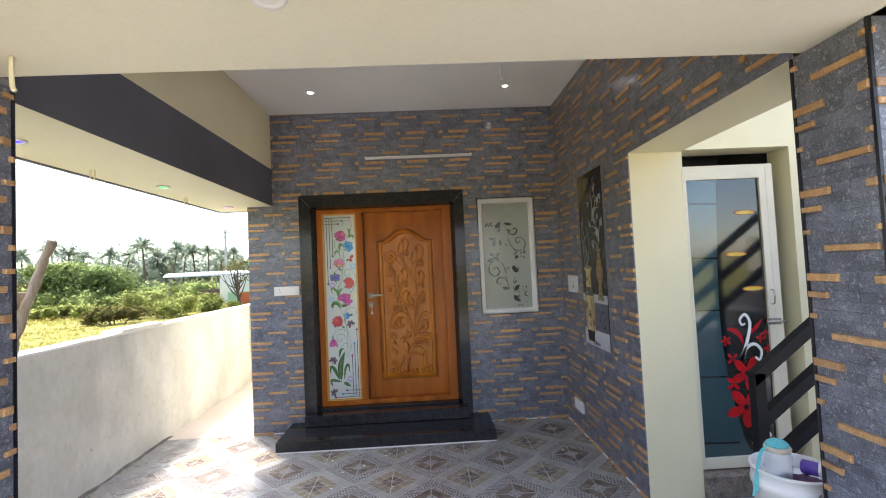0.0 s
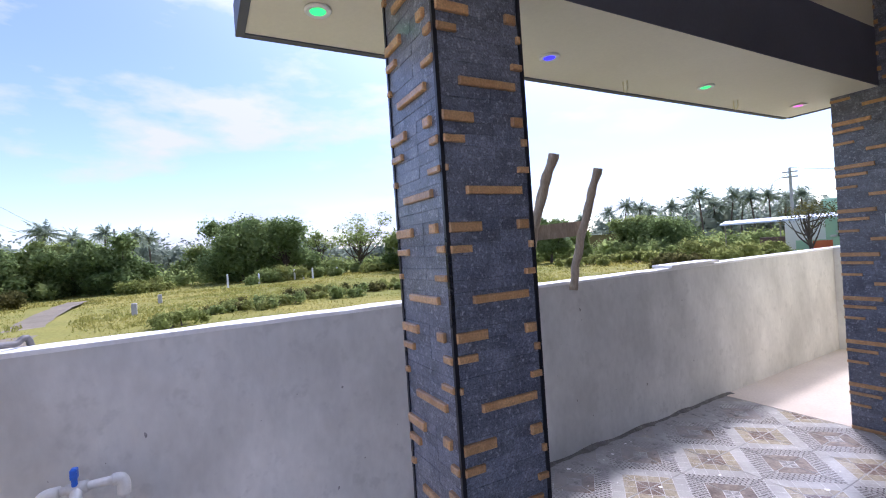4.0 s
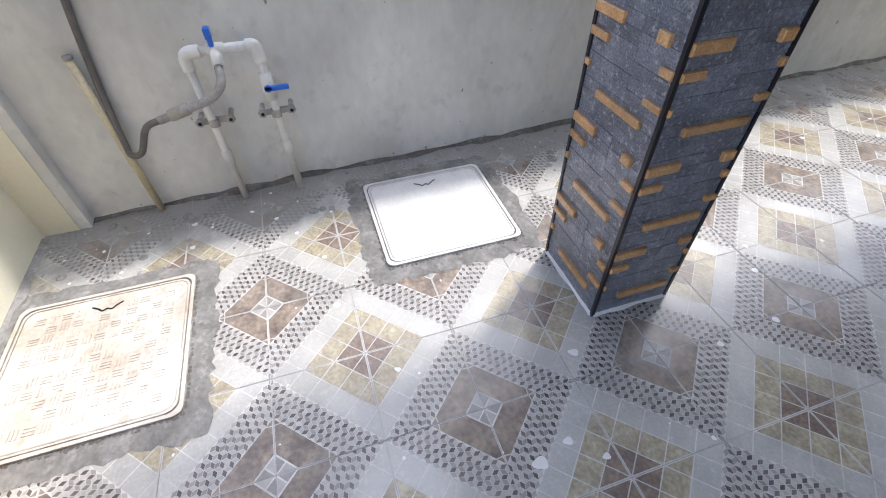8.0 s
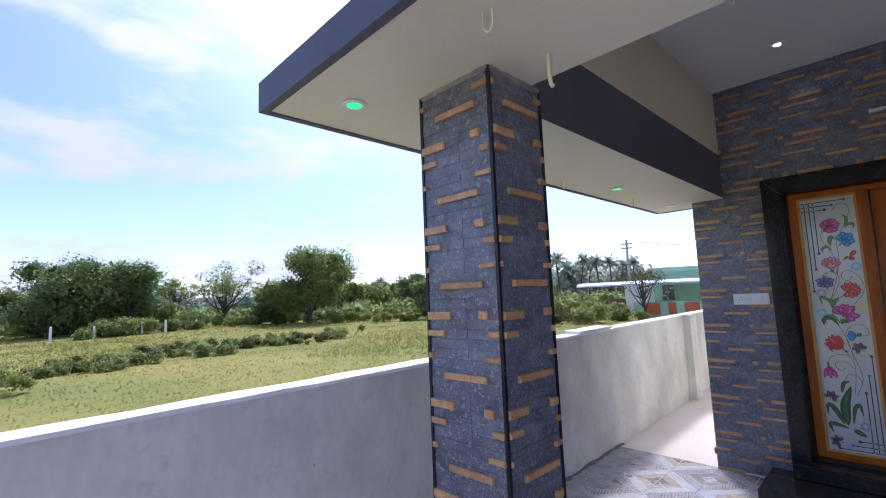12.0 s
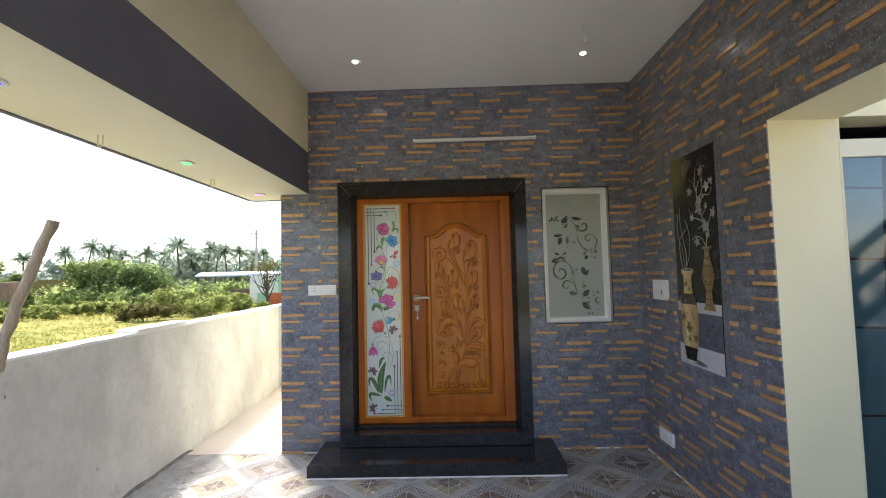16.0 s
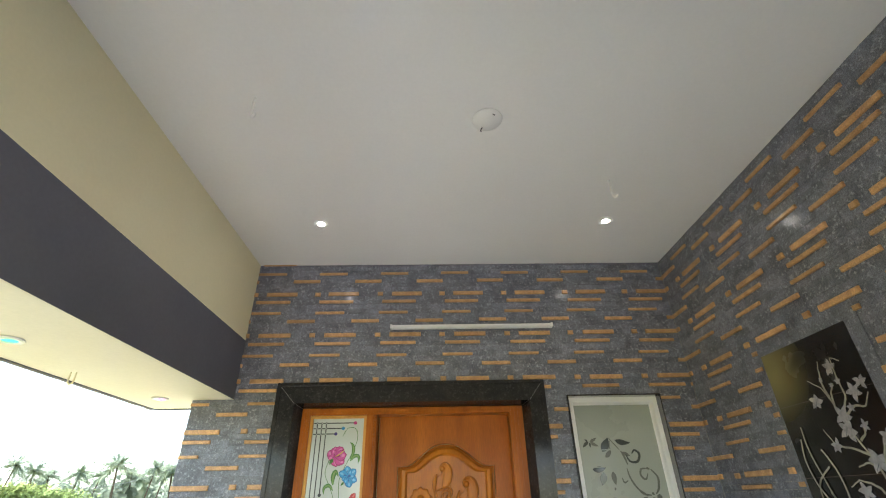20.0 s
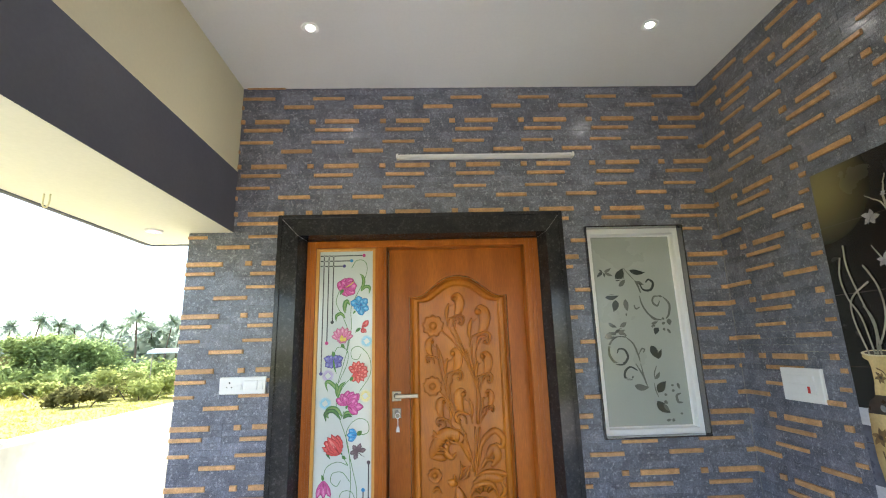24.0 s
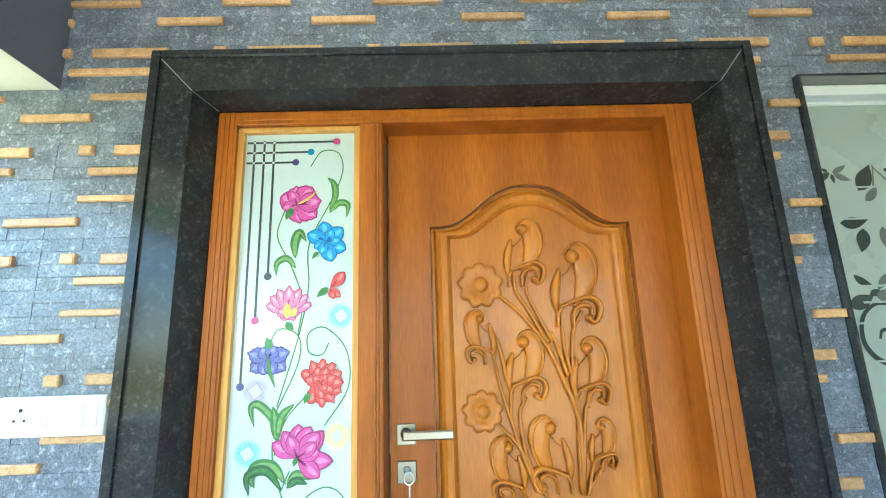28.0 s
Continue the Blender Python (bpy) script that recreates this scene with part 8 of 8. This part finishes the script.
power_pole(-115.0, 42, 6.2, "concrete power pole with a Y-shaped head", "y")
power_pole(-97.5, 60, 6.1, "plain pale power pole by the wood", "")
pole_c = power_pole(-51.3, 70, 5.1, "distant power pole beyond the field", "t")
pole_d = power_pole(-23.3, 46, 6.2, "power pole behind the green house", "t")
power_pole(-71.6, 60, 5.0, "dark pole among the trees", "", TRUNK)
WIRE = mat("wire", (0.16, 0.16, 0.17), None, 5, 0.6, bump=0.0)
for a, b, sag, r in ((Vector((-10.0, -8.0, 8.2)), Vector((*spot(-101.5, 62), 5.6)), 0.8, 0.011), (Vector((-10.5, -8.4, 7.6)), Vector((*spot(-102.5, 62), 5.2)), 1.0, 0.011), (Vector((-12.0, -10.0, 6.6)), Vector((*spot(-107, 66), 6.4)), 1.6, 0.010),
                     (pole_c, Vector((*spot(-76, 66), 5.2)), 0.8, 0.018), (pole_c - Vector((0, 0, 0.4)), Vector((*spot(-70, 66), 4.6)), 0.7, 0.018), (pole_d, Vector((*spot(-8, 50), 5.4)), 0.5, 0.016), (pole_d - Vector((0, 0, 0.4)), Vector((*spot(-34, 60), 3.6)), 0.7, 0.016)):
    pts = [a.lerp(b, i / 16) - Vector((0, 0, sag * 4 * (i / 16) * (1 - i / 16))) for i in range(17)]
    solid_thing("wire", Shape().tube(pts, r, 5), WIRE, "thin overhead power line", "wire", group="power lines")

# the green house across the field
MINT = mat("mint_paint", (0.42, 0.66, 0.44), (0.36, 0.58, 0.38), 1.0, 0.7, bump=0.1, grain=0.04)
LIME = mat("lime_paint", (0.50, 0.62, 0.06), (0.45, 0.56, 0.05), 1.0, 0.7, bump=0.1, grain=0.04)
ORANGE = mat("orange_sheet", (0.62, 0.16, 0.05), (0.50, 0.11, 0.03), 2.0, 0.6, bump=0.1, grain=0.1)
RUSTY = mat("brown_gate", (0.13, 0.075, 0.05), (0.09, 0.05, 0.035), 3, 0.6, bump=0.1, grain=0.1)
SHEET = mat("white_sheet_roof", (0.66, 0.72, 0.80), (0.58, 0.66, 0.76), 2, 0.45, bump=0.1, grain=0.05)
hx, hy = spot(-17.5, 38)
house = thing("house", "single-storey mint green house with an outside stair and a sheet canopy", "house", (hx, hy, GZ), 17.5)
part("wall", Shape().box(-2.2, 5.0, 0, 5, 0, 3.1), MINT, house, "mint green plastered wall")
part("wall", Shape().box(0.9, 5.0, -0.35, -0.02, 0, 2.6), LIME, house, "lime green porch wall")
part("parapet", Shape().box(-2.3, 5.1, -0.1, 5.1, 3.1, 3.45), MINT, house, "roof parapet")
part("roof_block", Shape().box(-4.4, -2.25, 1.0, 4, 0, 2.3), WHITE, house, "low white annexe")
part("door", Shape().box(1.3, 2.1, -0.42, -0.36, 0, 2.0, bevel=0.01), RUSTY, house, "dark door")
part("window", Shape().box(-1.6, -0.8, -0.06, 0.02, 1.0, 2.1, bevel=0.01), GLOSS, house, "dark window")
part("window", Shape().box(3.0, 3.9, -0.42, -0.36, 1.0, 2.1, bevel=0.01), GLOSS, house, "dark window")
for i in range(9):
    part("stair_step", Shape().box(-2.5 + i * 0.28, -2.2 + i * 0.28, -0.95, -0.05, 0.5 + i * 0.26, 0.62 + i * 0.26), CEMENT, house)
part("canopy", Shape().solid([[(-7.5, y, z), (4.6, y, z + 0.02), (4.6, y, z + 0.16), (-7.5, y, z + 0.10)] for y, z in ((-2.6, 2.18), (-1.0, 2.40))]), SHEET, house, "pale blue-white sheet canopy")
for x in (-7.2, -4.2, -1.2, 1.8, 4.4):
    part("canopy_post", Shape().tube([(x, -2.5, 0), (x, -2.5, 2.18)], 0.04, 6), STEEL, house)
part("garden_wall", Shape().box(-3.4, 1.0, -3.2, -3.05, -0.05, 0.95), MINT, house, "pale green garden wall")
for a, b in ((-2.6, -1.7), (-1.2, -0.7), (-0.2, 0.7)):
    part("orange_panel", Shape().box(a, b, -3.26, -3.21, 0.1, 0.9), ORANGE, house, "orange sheet panel")
for a, b in ((-5.2, -3.9), (2.2, 3.8)):
    part("gate", Shape().box(a, b, -3.2, -3.12, 0.02, 1.25, bevel=0.02), RUSTY, house, "brown metal gate")
hut = thing("hut", "small thatched hut among the palms", "hut", (*spot(-41.5, 62), GZ), 40)
part("wall", Shape().box(-2.5, 2.5, -1.5, 1.5, 0, 1.2), SCREED, hut)
part("roof", Shape().solid([[(-3, -2, 1.1), (3, -2, 1.1), (3, 2, 1.1), (-3, 2, 1.1)], [(-2.4, -0.1, 2.4), (2.4, -0.1, 2.4), (2.4, 0.1, 2.4), (-2.4, 0.1, 2.4)]]), DRY, hut, "thatched roof")

# ---- floor tiles ----
def clip_poly(pts, a, b, c):
    """The part of a convex polygon in which a * x + b * y <= c."""
    res = []
    for p, q in zip(pts, pts[1:] + pts[:1]):
        dp, dq = a * p[0] + b * p[1] - c, a * q[0] + b * q[1] - c
        if dp <= 0:
            res.append(p)
        if dp * dq < 0:
            t = dp / (dp - dq)
            res.append((p[0] + (q[0] - p[0]) * t, p[1] + (q[1] - p[1]) * t))
    return res


R2 = math.sqrt(0.5)
TILE, EDGE_GAP, GAP = 0.3, 0.0014, 0.0017


def tile_piece(s, poly, slot):
    """A piece given in (p, q): p from the ochre corner along the diagonal, q across it; pale lines are printed along the edges of the coloured ones."""
    gap = EDGE_GAP + {1: 0.0024, 2: 0.0024, 4: 0.0018, 6: 0.0008}.get(slot, 0.0)
    pts = [((p - q) * R2, (p + q) * R2) for p, q in poly]
    for a, b, c in ((-1, 0, -gap), (0, -1, -gap), (1, 0, TILE - gap), (0, 1, TILE - gap)):
        pts = clip_poly(pts, a, b, c)
        if len(pts) < 3:
            return
    area = sum(p[0] * q[1] - p[1] * q[0] for p, q in zip(pts, pts[1:] + pts[:1])) / 2
    if abs(area) < 4e-6:
        return
    if area < 0:
        pts = pts[::-1]
    s.face([(x, y, 0.0) for x, y in pts], slot)


def floor_tile():
    s = Shape()
    s.box(EDGE_GAP, TILE - EDGE_GAP, EDGE_GAP, TILE - EDGE_GAP, -0.012, -0.0008, 0)
    D = TILE * math.sqrt(2)
    cell = D / 6
    for i in range(3):
        for j in range(-3, 3):
            tile_piece(s, [(i * cell + GAP, j * cell + GAP), ((i + 1) * cell - GAP, j * cell + GAP), ((i + 1) * cell - GAP, (j + 1) * cell - GAP), (i * cell + GAP, (j + 1) * cell - GAP)], (2, 1, 3)[i] if i else 2)
    # brown diamond round the far corner: a pale heart, four brown slabs with cut corners
    for sg in (-1, 1):
        tile_piece(s, [(D - 0.0385, sg * 0.0022), (D - 0.0385, sg * 0.0365), (D - 0.0035, sg * 0.0022)], 6)
    tile_piece(s, [(D - 0.117, -0.086), (D - 0.101, -0.099), (D - 0.0435, -0.0415), (D - 0.0435, 0.0415), (D - 0.101, 0.099), (D - 0.117, 0.086)], 4)
    for sg in (-1, 1):
        tile_piece(s, [(D - 0.117, sg * 0.0895), (D - 0.1035, sg * 0.1015), (D - 0.117, sg * 0.115)], 4)
    # rhombs between
    a = 0.0150
    h = a * math.sqrt(3) / 2
    for r in range(-1, 6):
        for c in range(-9, 10):
            q0 = (c + (0.5 if r % 2 else 0)) * 2 * h
            p0 = D / 2 + 0.0125 + r * 1.5 * a
            for k in range(3):
                d = [(math.sin(radians(60 * m)) * a, math.cos(radians(60 * m)) * a) for m in (2 * k, 2 * k + 1, 2 * k + 2)]
                quad = [(0, 0), d[0], (d[0][0] + d[2][0], d[0][1] + d[2][1]), d[2]]
                mid = (sum(v[0] for v in quad) / 4, sum(v[1] for v in quad) / 4)
                poly = [(p0 + mid[1] + (v[1] - mid[1]) * 0.91, q0 + mid[0] + (v[0] - mid[0]) * 0.91) for v in quad]
                if min(p for p, q in poly) < D / 2 - 0.002 or max(p for p, q in poly) > D - 0.1175:
                    continue
                tile_piece(s, poly, (5, 6, 3)[k])
    return s.mesh("floor_tile", [T_GROUT, T_YELLOW, T_RUST, T_WHITE, T_BROWN, T_DARK, T_MID])


TILE_MESH = floor_tile()
X0, Y0 = -1.512, 0.533
lay = random.Random(8)
for i in range(-5, 17):
    for j in range(-6, 15):
        x, y = X0 + i * TILE, Y0 + j * TILE
        if y + TILE > 4.76 + 0.28 or x + TILE < cw(y) - 0.05 or (x > XR - 0.02 and (y < 1.0 or y > 2.9)) or x > 3.3:
            continue
        turn = {(0, 0): 0, (1, 0): 90, (1, 1): 180, (0, 1): 270}[(i % 2, j % 2)]
        off = {0: (0, 0), 90: (TILE, 0), 180: (TILE, TILE), 270: (0, TILE)}[turn]
        part("floor_tile", TILE_MESH, None, floor).matrix_basis = pose(x + off[0], y + off[1], 0.0022 + lay.uniform(-0.0005, 0.0005), 0, 0, turn)

# paint splashes and crumbs of cement left on the tiles
s, s2 = Shape(), Shape()
drop = random.Random(31)
for i in range(300):
    y = drop.uniform(-0.6, 4.1)
    x = cw(y) + 0.08 + 3.9 * drop.random() ** 1.5
    r = 0.0025 + 0.011 * drop.random() ** 4
    if x > XR - 0.05 or (-1.84 < x < -1.43 and 1.30 < y < 1.70):
        continue
    blob(s, x, y, r * drop.uniform(0.8, 1.5), r, drop.uniform(0, 180), 0.0030, 0, 9, 0.10, 3)
for x, y, r in ((-1.02, 0.92, 0.034), (-1.05, 1.02, 0.022), (-0.98, 1.10, 0.018), (-0.62, 1.38, 0.036), (-0.56, 1.31, 0.020), (-1.42, 0.62, 0.016), (-0.35, 0.95, 0.022), (-1.30, 1.18, 0.026)):
    blob(s, x, y, r * 0.65, r * 0.5, x * 90, 0.0031, 0, 18, 0.14, 3)
for i in range(260):
    y = drop.uniform(-0.6, 4.5)
    x = cw(y) + 0.03 + 0.42 * drop.random() ** 1.6
    r = 0.006 + 0.022 * drop.random() ** 3
    s2.ball((x, y, 0.002), (r * drop.uniform(0.8, 1.6), r, 0.0025 + 0.2 * r * drop.random()), 7, 4)
solid_thing("paint_splashes", s, CAP, "white paint drips dried on the floor tiles", "splashes", "stuff")
solid_thing("cement_crumbs", s2, MORTAR, "grey cement crumbs left along the compound wall", "crumbs", "stuff")
